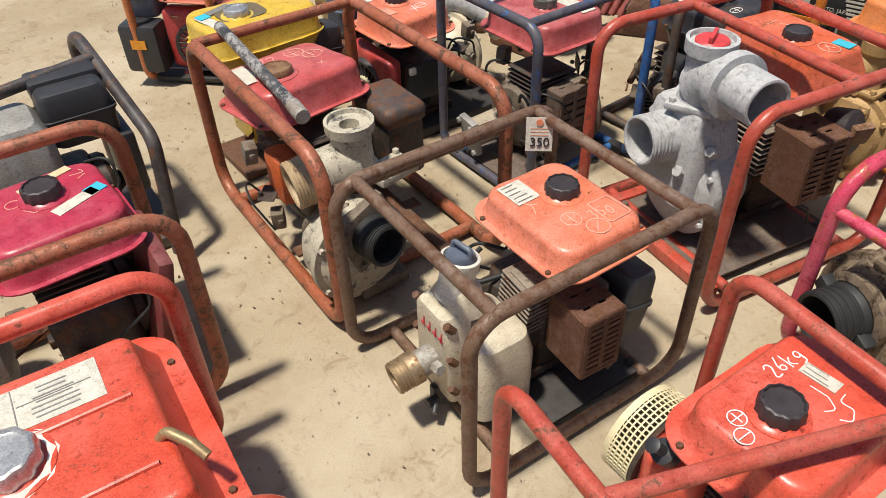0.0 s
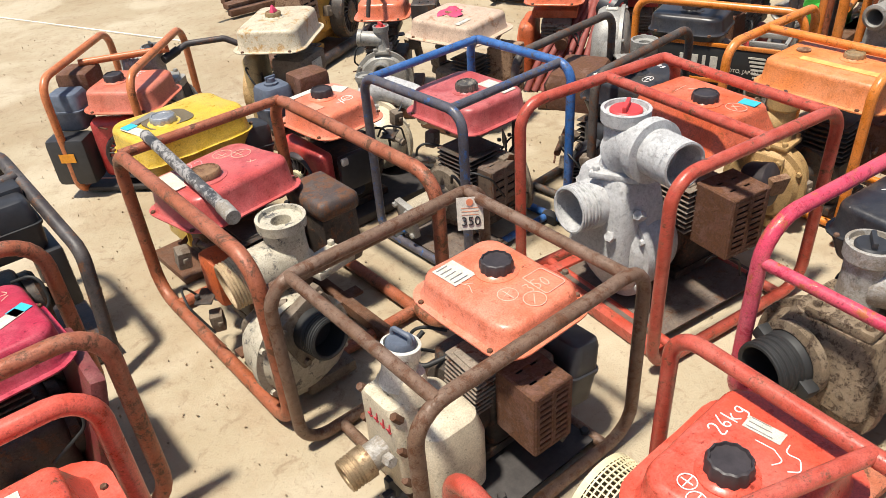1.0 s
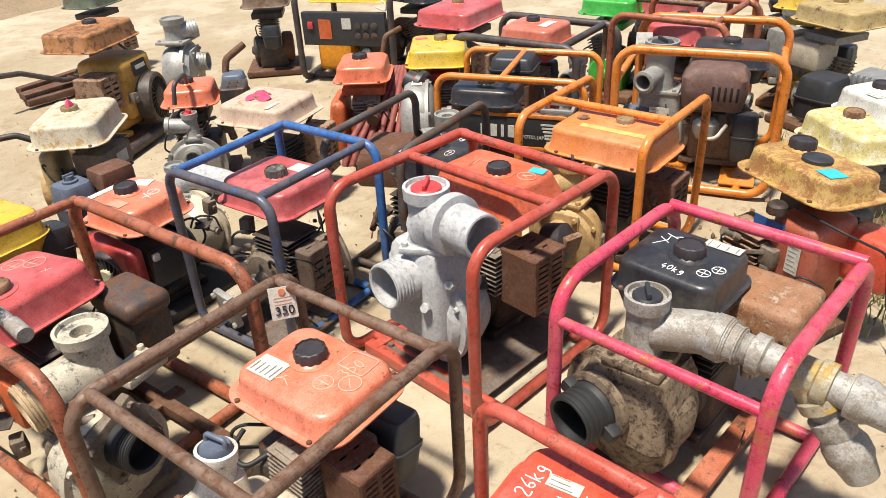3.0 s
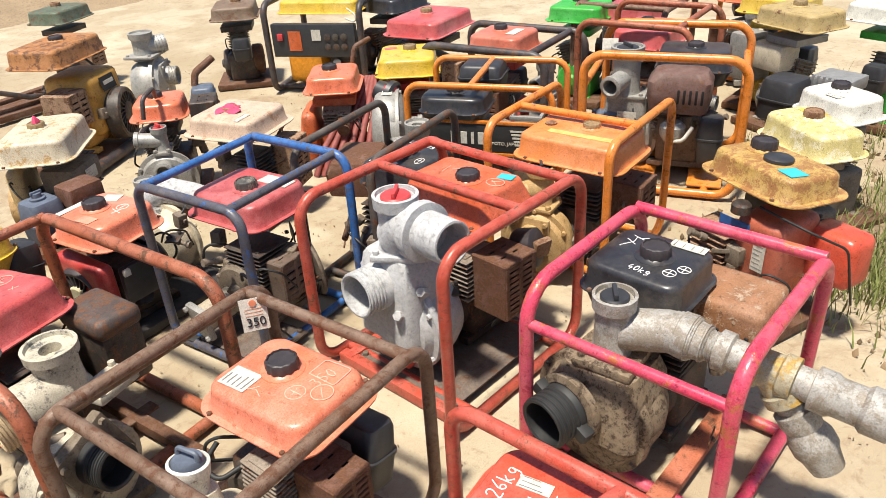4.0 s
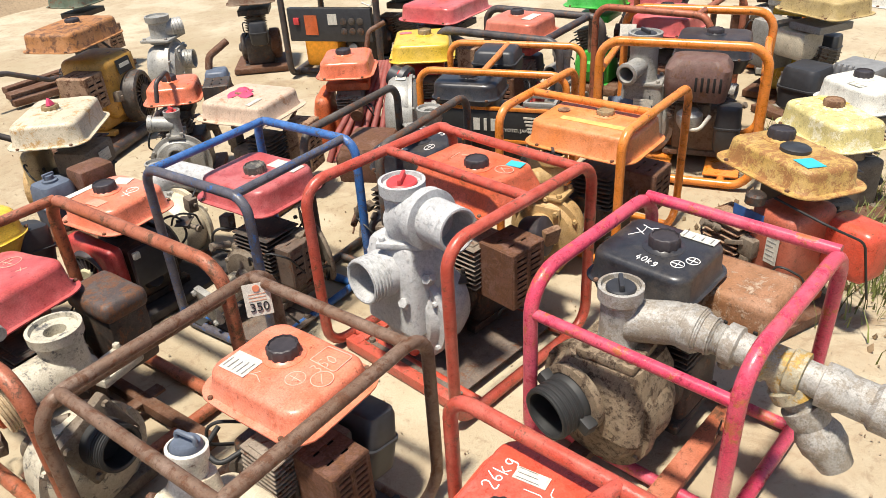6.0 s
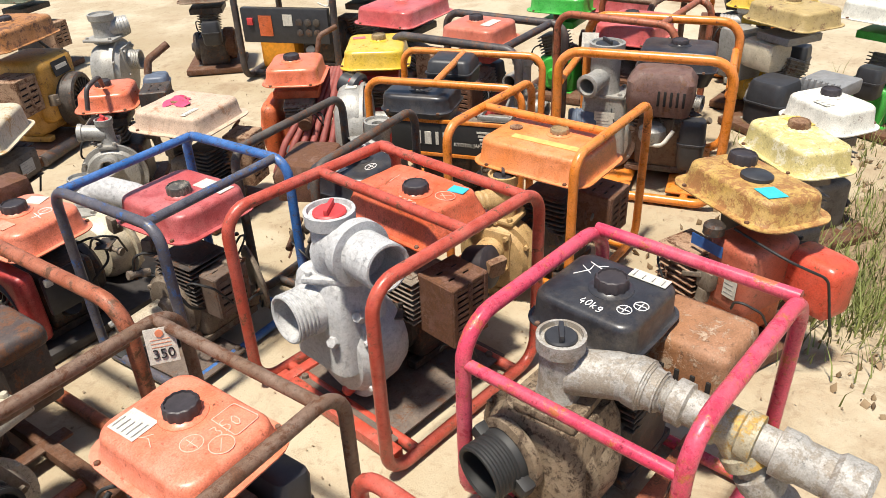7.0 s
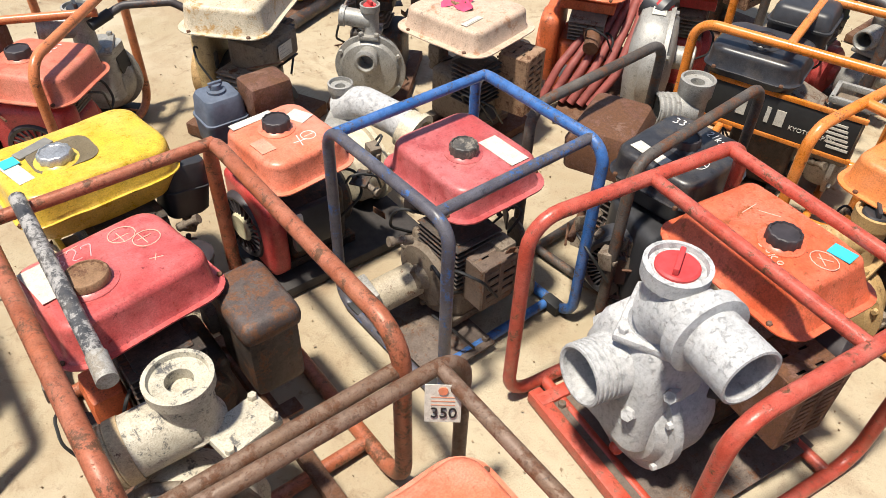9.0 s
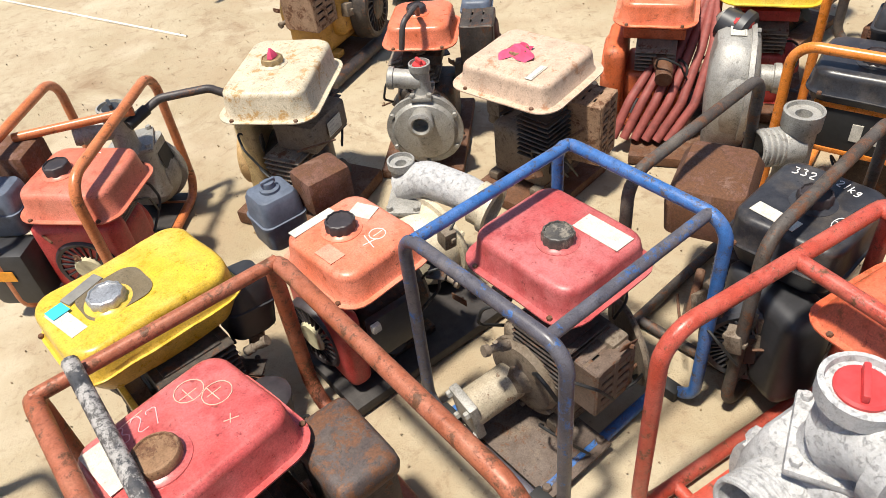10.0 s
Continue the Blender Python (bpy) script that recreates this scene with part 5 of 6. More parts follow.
rbox(bm, (0.0015, 0.072, 0.0006), tp @ at(0.02, 0.085, th + 0.0009), 0)
rbox(bm, (0.09, 0.0015, 0.0006), tp @ at(0.068, 0.088, th + 0.0009), 0)
part("lettering", bm, GREY_INK, P10)
for yy in (-0.09, 0.03):
    part("pressed_rib", tube(B(), [(-0.12, yy, th - 0.0002), (0.15, yy, th - 0.0002)], 0.004, m=tp, seg=8), SCARLET, P10)
part("cap_paint", lathe(B(), [(0.058, 0), (0.05, 0.003), (0.03, 0.003)], tp @ at(0.0, 0.0, th - 0.0002), 9), plain("white_smear", (0.7, 0.62, 0.55), 0.7), P10)
part("fuel_tap", tube(B(), [(0.15, -0.05, 0.385), (0.17, -0.06, 0.415), (0.19, -0.09, 0.41), (0.20, -0.11, 0.40)], 0.007, 0.012), CAP_BRASS, P10)

# ---- black machine beyond it ----
P11 = thing("engine", -0.015, 1.61, 18, "black engine with dark tube frame and pale metal cover", "engine", G1)
part("frame_tube", tube(B(), [(0.16, -0.22, 0.03), (0.19, -0.16, 0.3), (0.15, 0.24, 0.44), (0.15, 0.26, 0.03)], 0.0155, 0.06, seg=14), TUBE_DARK, P11)
part("cross_tube", tube(B(), [(-0.3, 0.0, 0.39), (0.16, 0.10, 0.40)], 0.014), TUBE_DARK, P11)
air_box(P11, (0.16, 0.11, 0.13), at(0.08, 0.02, 0.33), BLACK_P)
part("air_cleaner_lid", rbox(B(), (0.15, 0.08, 0.05), at(0.08, 0.07, 0.38), 0.012), BLACK_P, P11)
part("pale_cover", loft(B(), [(0.2, 0.11, 0.09, 0.03), (0.33, 0.11, 0.09, 0.03), (0.36, 0.09, 0.07, 0.03), (0.365, 0.06, 0.04, 0.02)], at(-0.10, 0.0, 0)), ALU, P11)
crank(P11, at(0.0, 0.0, 0.02, 0, 0, 0), GREASE)
fins(P11, at(-0.08, 0.0, 0.16), (0.16, 0.14, 0.1), 8, FIN)
part("side_guard", rbox(B(), (0.05, 0.14, 0.16), at(0.15, 0.02, 0.19), 0.012), BLACK_P, P11)
part("skid", rbox(B(), (0.34, 0.3, 0.03), at(0.02, 0.0, 0.016), 0.004), TUBE_DARK, P11)

# ---- salmon tank pump in salmon frame ----
P12 = thing("water_pump", 0.36, 2.58, 65, "pump with salmon tank, grey casing and orange tube frame", "water pump", G1)
hoops(P12, "x", 0.49, 0.27, 0.40, 0.0125, TUBE_SALMON, (), bend=0.06)
part("cross_bar", tube(B(), [(0.1, -0.135, 0.37), (0.0, 0.135, 0.37)], 0.0115), TUBE_SALMON, P12)
engine(P12, -0.10, -0.05, 0, None, None, None, CAP_BLACK, RED_E, rec_ring=CAP_BLACK, rec_core=plain("cream_disc2", (0.55, 0.5, 0.33), 0.5))
part("fan_shroud", rbox(B(), (0.06, 0.22, 0.2), at(-0.175, -0.05, 0.15), 0.03, 3), RED_E, P12)
tp, th = tank(P12, 0.215, 0.235, 0.345, 0.11, SALMON, -0.11, -0.07, -4, CAP_BLACK, (-0.01, 0.04), 0.031, 0.026, 8, r=0.04)
hand_lettering(P12, tp, "329", 0.05, -0.01, th, 0.034, CHALK_W, -8, "chalk_number")
muffler(P12, (0.13, 0.12, 0.09), at(-0.02, 0.135, 0.32), MUFFLER, slots=0)
air_box(P12, (0.10, 0.11, 0.12), at(-0.14, 0.13, 0.27), BLUE_GREY)
part("side_box", rbox(B(), (0.09, 0.13, 0.16), at(-0.21, 0.13, 0.13), 0.02), BLACK_P, P12)
sheet(P12, "sticker", at(-0.256, 0.13, 0.15, 90, 0, -90), 0, 0, 0.05, 0.03, ORANGE_STICKER)
drum(P12, aim((0.17, -0.05, 0.13), (1, 0.1, 0)), 0.095, 0.10, ALU)
flange(P12, at(0.15, -0.07, 0.245, 0, 0, 20), 0.12, 0.10, ALU)
part("casing_top", loft(B(), [(0.10, 0.06, 0.07, 0.02), (0.24, 0.055, 0.065, 0.02)], at(0.16, -0.06, 0)), ALU, P12)
neck(P12, 0.115, -0.07, 0.245, 0.378, 0.03, ALU, BLACK_P)
port(P12, (0.115, -0.06, 0.32), (-0.5, 0.85, 0.12), 0.03, 0.10, ALU, 4, name="discharge_port")
sheet(P12, "plate_label", at(0.17, -0.128, 0.19, 80, 0, 0), 0, 0, 0.06, 0.05, INK)
part("skid", rbox(B(), (0.44, 0.25, 0.016), at(0, 0, 0.016), 0.004), DARK_PLATE, P12)

# ---- cream tank engine with handle ----
P13 = thing("engine", 0.89, 2.54, 44, "tall engine with grubby cream tank and pink cloth cap", "engine", G1)
part("skid", rbox(B(), (0.3, 0.3, 0.04), at(0, 0, 0.02), 0.006), RUST, P13)
crank(P13, at(0.0, 0.0, 0.03, 0, 0, 30), GREASE)
fins(P13, at(0.06, -0.02, 0.25), (0.12, 0.13, 0.12), 8, GREASE)
fins(P13, at(-0.07, -0.03, 0.17), (0.10, 0.11, 0.12), 8, FIN)
part("fan_cover", rbox(B(), (0.18, 0.05, 0.24), at(-0.03, 0.10, 0.20, 0, 0, 20), 0.03, 3), worn("pale_amber_paint", (0.55, 0.4, 0.18), 0.3, 0.5), P13)
recoil(P13, aim((-0.045, 0.135, 0.17), (-0.35, 1, 0)), 0.085, CREAM_GRILLE, GREASE, ring=OCHRE)
part("grey_cowl", rbox(B(), (0.16, 0.12, 0.08), at(0.0, -0.06, 0.27), 0.012), ALU_DIRTY, P13)
label_bars(P13, at(0.0, -0.123, 0.27, 90, 0, 0), 0.01, 0, 0.06, 0.04, 0.0, rows=4)
air_box(P13, (0.08, 0.09, 0.13), at(0.14, 0.05, 0.28), CAP_BLACK)
tp, th = tank(P13, 0.30, 0.225, 0.43, 0.12, CREAM_T, 0.0, 0.0, 16, CAP_BRASS, (0.0, 0.01), 0.028, 0.02, 10, lip=0.014, r=0.04)
part("cloth_tuft", lathe(B(), [(0.018, 0), (0.013, 0.01), (0.004, 0.022), (0, 0.024)], tp @ at(0.0, 0.01, th + 0.018), 7, 3, 0.5), PINK_CLOTH, P13)
part("handle", tube(B(), [(0.0, 0.10, 0.30), (-0.05, 0.20, 0.36), (-0.13, 0.30, 0.36), (-0.21, 0.32, 0.34)], 0.011, 0.04), TUBE_DARK, P13)
part("hand_grip", tube(B(), [(-0.17, 0.31, 0.35), (-0.23, 0.325, 0.335)], 0.015), RUBBER, P13)

# ---- peach tank engine with cloth ----
P14 = thing("engine", 1.475, 2.30, 26, "engine with peeling peach tank and torn pink cloth cap", "engine", G1)
part("skid", rbox(B(), (0.3, 0.24, 0.03), at(0.02, 0, 0.015), 0.006), RUST, P14)
crank(P14, at(0.02, 0.02, 0.02, 0, 0, 0), ALU_DIRTY)
fins(P14, at(-0.03, -0.05, 0.21), (0.10, 0.10, 0.12), 9, GREASE)
muffler(P14, (0.10, 0.09, 0.17), at(0.08, -0.12, 0.2, 0, 0, 10), MUFFLER_TAN, slots=8)
air_box(P14, (0.08, 0.08, 0.1), at(0.17, -0.03, 0.2), GREASE)
tp, th = tank(P14, 0.25, 0.27, 0.395, 0.10, PEACH_T, 0.0, 0.02, 4, CAP_RUST, (-0.01, 0.02), 0.028, 0.016, 8, lip=0.02, r=0.035)
rnd = random.Random(8)
bm = B()
rows = []
for i in range(5):
    row = []
    for j in range(14):
        a = 2 * math.pi * j / 14
        q = 0.008 + 0.0085 * i * (1 + 0.35 * math.sin(3 * a + 1) + (rnd.uniform(-0.25, 0.3) if i == 4 else 0))
        row.append(bm.verts.new(tp @ Vector((-0.01 + q * math.cos(a), 0.02 + q * math.sin(a), th + 0.024 - 0.0052 * i + 0.004 * math.sin(5 * a + i) * (i > 0)))))
    rows.append(row)
for u, w in zip(rows, rows[1:]):
    for j in range(14):
        bm.faces.new((u[j - 1], u[j], w[j], w[j - 1]))
bm.faces.new(rows[0])
part("torn_cloth", bm, PINK_CLOTH, P14)
label_bars(P14, tp, -0.07, -0.07, 0.07, 0.02, th - 0.0002, rows=2)
# ---- small silver pump with orange tank behind ----
P15 = thing("water_pump", 1.32, 2.70, 62, "small pump with bright orange tank and silver casing", "water pump", G1)
part("skid", rbox(B(), (0.4, 0.24, 0.03), at(-0.04, 0, 0.015), 0.006), RUST, P15)
engine(P15, 0.02, 0.0, 180, (0.20, 0.19, 0.385, 0.10, ORANGE_B, CAP_BLACK, (0.0, 0.01), 0.028), GREASE, None, None, GREASE, muf_at=(0.0, 0.16, 0.30))
air_box(P15, (0.09, 0.10, 0.13), at(0.04, -0.17, 0.28), MUFFLER)
air_box(P15, (0.10, 0.09, 0.07), at(0.12, -0.15, 0.35), BLUE_GREY)
part("crank_handle", tube(B(), [(-0.02, 0.0, 0.40), (-0.08, -0.01, 0.45), (-0.14, 0.02, 0.43), (-0.15, 0.03, 0.36)], 0.008, 0.03), TUBE_DARK, P15)
part("outlet_horn", tube(B(), [(0.14, -0.12, 0.38), (0.15, -0.13, 0.43), (0.20, -0.20, 0.47)], 0.014, 0.03), RUST, P15)
drum(P15, aim((-0.19, -0.02, 0.15), (-1, 0.0, 0)), 0.095, 0.09, ALU)
port(P15, (-0.23, -0.02, 0.20), (-1, 0, 0), 0.03, 0.05, ALU, 0, 0.008, name="suction_port")
flange(P15, at(-0.19, -0.02, 0.25), 0.08, 0.06, ALU)
neck(P15, -0.19, -0.02, 0.25, 0.34, 0.024, ALU, RED_PLUG)
port(P15, (-0.19, -0.02, 0.29), (0, 1, 0.1), 0.026, 0.09, ALU, 0, 0.008, name="discharge_port")

# ---- black engine with rusty filter box ----
P16 = thing("water_pump", 1.617, 1.54, 22, "black engine pump with marked tank and rusty filter box", "water pump", G1)
hoops(P16, "x", 0.46, 0.26, 0.45, 0.012, worn("dark_rusted_tube", (0.07, 0.055, 0.045), 0.6, 0.6), (), bend=0.05, x=0.06, y=0.12)
crank(P16, at(0.0, 0.0, 0.02, 0, 0, 90), GREASE)
part("shroud", rbox(B(), (0.2, 0.10, 0.22), at(-0.07, -0.02, 0.17, 0, 0, 65), 0.03, 3), BLACK_P, P16)
recoil(P16, aim((-0.125, -0.015, 0.155), (-1, -0.55, 0)), 0.095, plain("dark_grey_fan_cover", (0.07, 0.07, 0.075), 0.45), BLACK_P, spokes=40, ring=plain("scuffed_black_ring", (0.05, 0.05, 0.055), 0.4))
fins(P16, at(0.0, 0.06, 0.2), (0.12, 0.12, 0.13), 8, GREASE)
part("filter_box", loft(B(), [(0, 0.10, 0.075, 0.02), (0.07, 0.105, 0.08, 0.02), (0.10, 0.09, 0.065, 0.02), (0.105, 0.07, 0.05, 0.02)], at(0.06, 0.20, 0.26, 0, 0, 20)), MUFFLER, P16)
tp, th = tank(P16, 0.23, 0.205, 0.40, 0.11, BLACK_T, 0.025, 0.0, 0, CAP_BLACK, (0.0, 0.0), 0.031, 0.025, 12, lip=0.006)
sheet(P16, "label", tp, -0.075, 0.03, 0.03, 0.085, PAPER, -8, z=th - 0.0008)
hand_lettering(P16, tp, "332", 0.07, 0.05, th - 0.0002, 0.03, CHALK_W, -85, "chalk_number")
hand_lettering(P16, tp, "21kg", 0.075, -0.03, th - 0.0002, 0.026, CHALK_W, -100, "chalk_weight")
strokes(P16, tp, th - 0.0002, [circle(-0.03, -0.06, 0.02, ey=0.6), [(-0.045, -0.06), (-0.015, -0.06)], [(-0.03, -0.07), (-0.025, -0.05)]], CHALK_W)
for i in range(10):
    part("linkage", rbox(B(), (rnd.uniform(0.02, 0.05), rnd.uniform(0.01, 0.03), rnd.uniform(0.02, 0.05)), at(-0.13 + rnd.uniform(-0.04, 0.05), rnd.uniform(-0.02, 0.14), rnd.uniform(0.1, 0.24), rnd.uniform(-40, 40), rnd.uniform(-40, 40), 0), 0.004), ALU_DIRTY, P16)
part("link_rod", tube(B(), [(-0.2, 0.08, 0.22), (-0.1, 0.12, 0.25)], 0.009), RUST, P16)
neck(P16, 0.36, 0.175, 0.16, 0.36, 0.035, ALU, None, hole=True)
port(P16, (0.36, 0.175, 0.27), (-0.75, 0.5, 0.1), 0.042, 0.10, ALU, 4, name="discharge_port")
drum(P16, aim((0.35, 0.15, 0.12), (0, 1, 0)), 0.09, 0.1, ALU)

# ---- orange tank with ochre pump ----
P17 = thing("water_pump", 2.056, 1.265, 16, "pump with faded orange tank and ochre casing, orange frame", "water pump", G1)
hoops(P17, "x", 0.45, 0.38, 0.455, 0.0125, TUBE_ORANGE, (-0.09,), bend=0.05, x=0.09, y=0.045)
crank(P17, at(0.04, 0.0, 0.02, 0, 0, 180), GREASE)
fins(P17, at(0.0, -0.02, 0.23), (0.12, 0.13, 0.11), 8, GREASE)
muffler(P17, (0.11, 0.10, 0.12), at(0.08, -0.13, 0.22), MUFFLER, slots=5)
tp, th = tank(P17, 0.24, 0.32, 0.435, 0.115, worn("faded_orange_paint", (0.78, 0.24, 0.06), 0.1, 0.45, fade=0.4), 0.0, 0.0, 0, CAP_BRASS, (0.02, -0.02), 0.026, 0.018, 12, lip=0.012)
part("gauge", lathe(B(), [(0.018, 0), (0.018, 0.004), (0, 0.005)], tp @ at(0.0, 0.10, th - 0.0002), 18), CAP_RUST, P17)
sheet(P17, "decal", tp, -0.05, -0.02, 0.025, 0.20, plain("yellowed_decal", (0.65, 0.4, 0.12), 0.6), 0, z=th - 0.0008)
pump(P17, -0.13, 0.06, 185, OCHRE, 0.10, 0.12, 0.13, 0.036, 0.03, 0.36, 150)

# ---- black tank pump with sign board in orange frame ----
P18 = thing("water_pump", 2.21, 1.84, 35, "pump with black tank and striped board in orange frame", "water pump", G1)
hoops(P18, "y", 0.50, 0.34, 0.455, 0.012, TUBE_ORANGE, (0.05,), bend=0.05)
engine(P18, -0.02, 0.02, 0, None, None, None, None, GREASE)
tp, th = tank(P18, 0.20, 0.23, 0.42, 0.10, BLACK_T, -0.10, 0.09, 0, CAP_BLACK, (-0.02, 0.0), 0.03, 0.024, lip=0.004)
hand_lettering(P18, tp, "21", 0.03, -0.06, th - 0.0002, 0.03, CHALK_W, -70, "chalk_weight")
air_box(P18, (0.16, 0.16, 0.10), at(0.12, 0.05, 0.41), BLACK_P)
sg = at(-0.19, -0.01, 0.285, 90, 0, -90)
part("sign_board", rbox(B(), (0.36, 0.10, 0.006), sg, 0.002), INK, P18, "black sign board with white bars")
for k, (xx, ww, hh) in enumerate(((-0.09, 0.022, 0.042), (-0.055, 0.022, 0.042), (-0.025, 0.010, 0.042), (0.005, 0.022, 0.042))):
    part("white_bar", rbox(B(), (ww, hh, 0.002), sg @ at(xx, 0.0, 0.004), 0), PAPER, P18)
for k in range(6):
    part("white_stripe", rbox(B(), (0.05, 0.006, 0.002), sg @ at(0.13 + 0.004 * k, 0.03 - 0.012 * k, 0.004), 0), PAPER, P18)
writing(P18, sg, "KYOTO, JAPAN", 0.085, -0.016, 0.003, 0.016, PAPER)
part("board_rim", rbox(B(), (0.38, 0.012, 0.01), sg @ at(0, 0.056, 0), 0.002), TUBE_ORANGE, P18)
part("board_rim", rbox(B(), (0.38, 0.012, 0.01), sg @ at(0, -0.056, 0), 0.002), TUBE_ORANGE, P18)
drum(P18, aim((0.0, -0.14, 0.13), (0, -1, 0)), 0.09, 0.1, ALU)
bm = B()
for sx in (-1, 1):
    rbox(bm, (0.012, 0.11, 0.016), at(-0.06 + sx * 0.045, -0.15, 0.33), 0.003)
    rbox(bm, (0.10, 0.012, 0.016), at(-0.06, -0.15 + sx * 0.05, 0.33), 0.003)
part("open_flange", bm, ALU, P18)
part("flange_box", rbox(B(), (0.08, 0.09, 0.16), at(-0.06, -0.15, 0.235), 0.01), ALU_DIRTY, P18)

# ---- orange frame pump with brown muffler ----
P19 = thing("water_pump", 2.82, 1.533, 31, "pump with grey casing and brown muffler in orange frame", "water pump", G1)
hoops(P19, "y", 0.54, 0.49, 0.50, 0.0155, TUBE_ORANGE, (), bend=0.07)
for s in (-1, 1):
    part("side_bar", tube(B(), [(-0.245, s * 0.262, 0.40), (0.245, s * 0.262, 0.40)], 0.013), TUBE_ORANGE, P19)
    part("floor_plate", rbox(B(), (0.42, 0.12, 0.008), at(0.0, s * 0.12 - 0.05, 0.03), 0.003), TUBE_ORANGE, P19)
crank(P19, at(0.02, -0.06, 0.03, 0, 0, 90), ALU_DIRTY, 1.1)
fins(P19, at(0.0, -0.02, 0.23), (0.13, 0.14, 0.11), 8, FIN)
bm = loft(B(), [(0, 0.07, 0.10, 0.03), (0.05, 0.08, 0.11, 0.04), (0.11, 0.08, 0.11, 0.04), (0.14, 0.06, 0.09, 0.04), (0.145, 0.04, 0.07, 0.03)], at(-0.10, -0.05, 0.28))
part("muffler", bm, worn("brown_muffler", (0.14, 0.065, 0.05), 0.5, 0.6), P19)
# slots are solid black strips on the muffler face, their dark depth only coloured in
bm = B()
for k in range(5):
    rbox(bm, (0.006, 0.008, 0.05), at(-0.181, -0.13 + 0.02 * k, 0.345), 0.002)
part("slots", bm, HOLE_SHADE, P19)
air_box(P19, (0.07, 0.09, 0.17), at(-0.15, -0.17, 0.19), BLACK_P)
part("silver_bowl", lathe(B(), [(0.0, 0), (0.03, 0.005), (0.045, 0.03), (0.045, 0.06), (0.03, 0.075), (0, 0.075)], at(-0.15, -0.04, 0.17), 20), ALU, P19)
part("white_pipe", tube(B(), [(-0.17, -0.03, 0.18), (-0.2, -0.08, 0.19), (-0.18, -0.11, 0.24)], 0.007, 0.03), PAPER, P19)
tp, th = tank(P19, 0.20, 0.26, 0.46, 0.12, BLACK_T, 0.06, -0.08, 0, CAP_BLACK, (0.0, 0.0), 0.03, 0.02, lip=0.006)
drum(P19, aim((-0.02, 0.14, 0.14), (-1, 0, 0)), 0.11, 0.13, ALU)
part("casing_top", loft(B(), [(0.1, 0.06, 0.085, 0.02), (0.30, 0.055, 0.075, 0.02)], at(-0.04, 0.14, 0)), ALU, P19)
flange(P19, at(-0.04, 0.14, 0.305), 0.12, 0.14, ALU)
neck(P19, -0.04, 0.15, 0.30, 0.48, 0.05, ALU, BLACK_P)
port(P19, (-0.05, 0.15, 0.37), (-1, 0.35, -0.1), 0.034, 0.12, ALU, 0, 0.008, name="discharge_port")
port(P19, (-0.07, 0.17, 0.2), (-0.3, 1, 0), 0.05, 0.09, BLUE_GREY, 3, name="suction_port")
label_bars(P19, at(-0.112, 0.13, 0.22, 90, 0, -90), 0, 0, 0.07, 0.075, 0.0, PAPER, 6)

# ---- rusty yellow tank engine on red pump ----
P20 = thing("engine", 2.207, 0.768, -7, "engine with rusty yellow tank and red casing on ground", "engine", G1)
part("skid", rbox(B(), (0.24, 0.3, 0.03), at(0, 0, 0.015), 0.006), RUST, P20)
crank(P20, at(0.0, 0.0, 0.02, 0, 0, 90), ORANGE_E, 1.1)
part("red_cowl", rbox(B(), (0.17, 0.13, 0.18), at(-0.03, -0.06, 0.24), 0.03, 3), worn("brick_red_paint", (0.45, 0.1, 0.05), 0.4, 0.55), P20)
part("red_cover", rbox(B(), (0.10, 0.14, 0.14), at(0.06, -0.17, 0.23), 0.03, 3), SCARLET, P20)
sheet(P20, "blue_plate", at(-0.117, 0.0, 0.30, 90, 0, -90), 0, 0, 0.09, 0.028, plain("blue_plate", (0.03, 0.1, 0.3), 0.5))
label_bars(P20, at(-0.117, -0.08, 0.24, 90, 0, -90), 0, 0, 0.035, 0.08, 0.0, PAPER, 6)
fins(P20, at(-0.09, 0.06, 0.2), (0.11, 0.12, 0.14), 8, MUFFLER_TAN)
recoil(P20, aim((0.06, 0.0, 0.28), (1, -0.3, 0.2)), 0.09, BLACK_P, RUBBER)
tp, th = tank(P20, 0.19, 0.285, 0.445, 0.10, RUST_YELLOW, 0.0, 0.0, -8, CAP_BLACK, (0.015, 0.06), 0.033, 0.03, 12, lip=0.02, tilt=(0, 4))
part("disc_cap", lathe(B(), [(0.036, 0), (0.036, 0.008), (0.03, 0.012), (0, 0.012)], tp @ at(-0.01, -0.015, th), 24), BLACK_P, P20)
sheet(P20, "sticker", tp, -0.04, -0.09, 0.05, 0.052, CYAN, -8, z=th - 0.0008)
sheet(P20, "label", tp, 0.05, 0.12, 0.03, 0.05, PAPER, 0, z=th - 0.0008)
part("dirty_cap", lathe(B(), [(0.024, 0), (0.024, 0.02), (0.018, 0.026), (0, 0.027)], at(-0.13, -0.02, 0.345), 16), GREASE, P20)
part("cable", tube(B(), [(-0.1, -0.05, 0.36), (-0.12, -0.2, 0.36), (-0.02, -0.24, 0.30), (0.05, -0.24, 0.12)], 0.003, 0.06), RUBBER, P20)


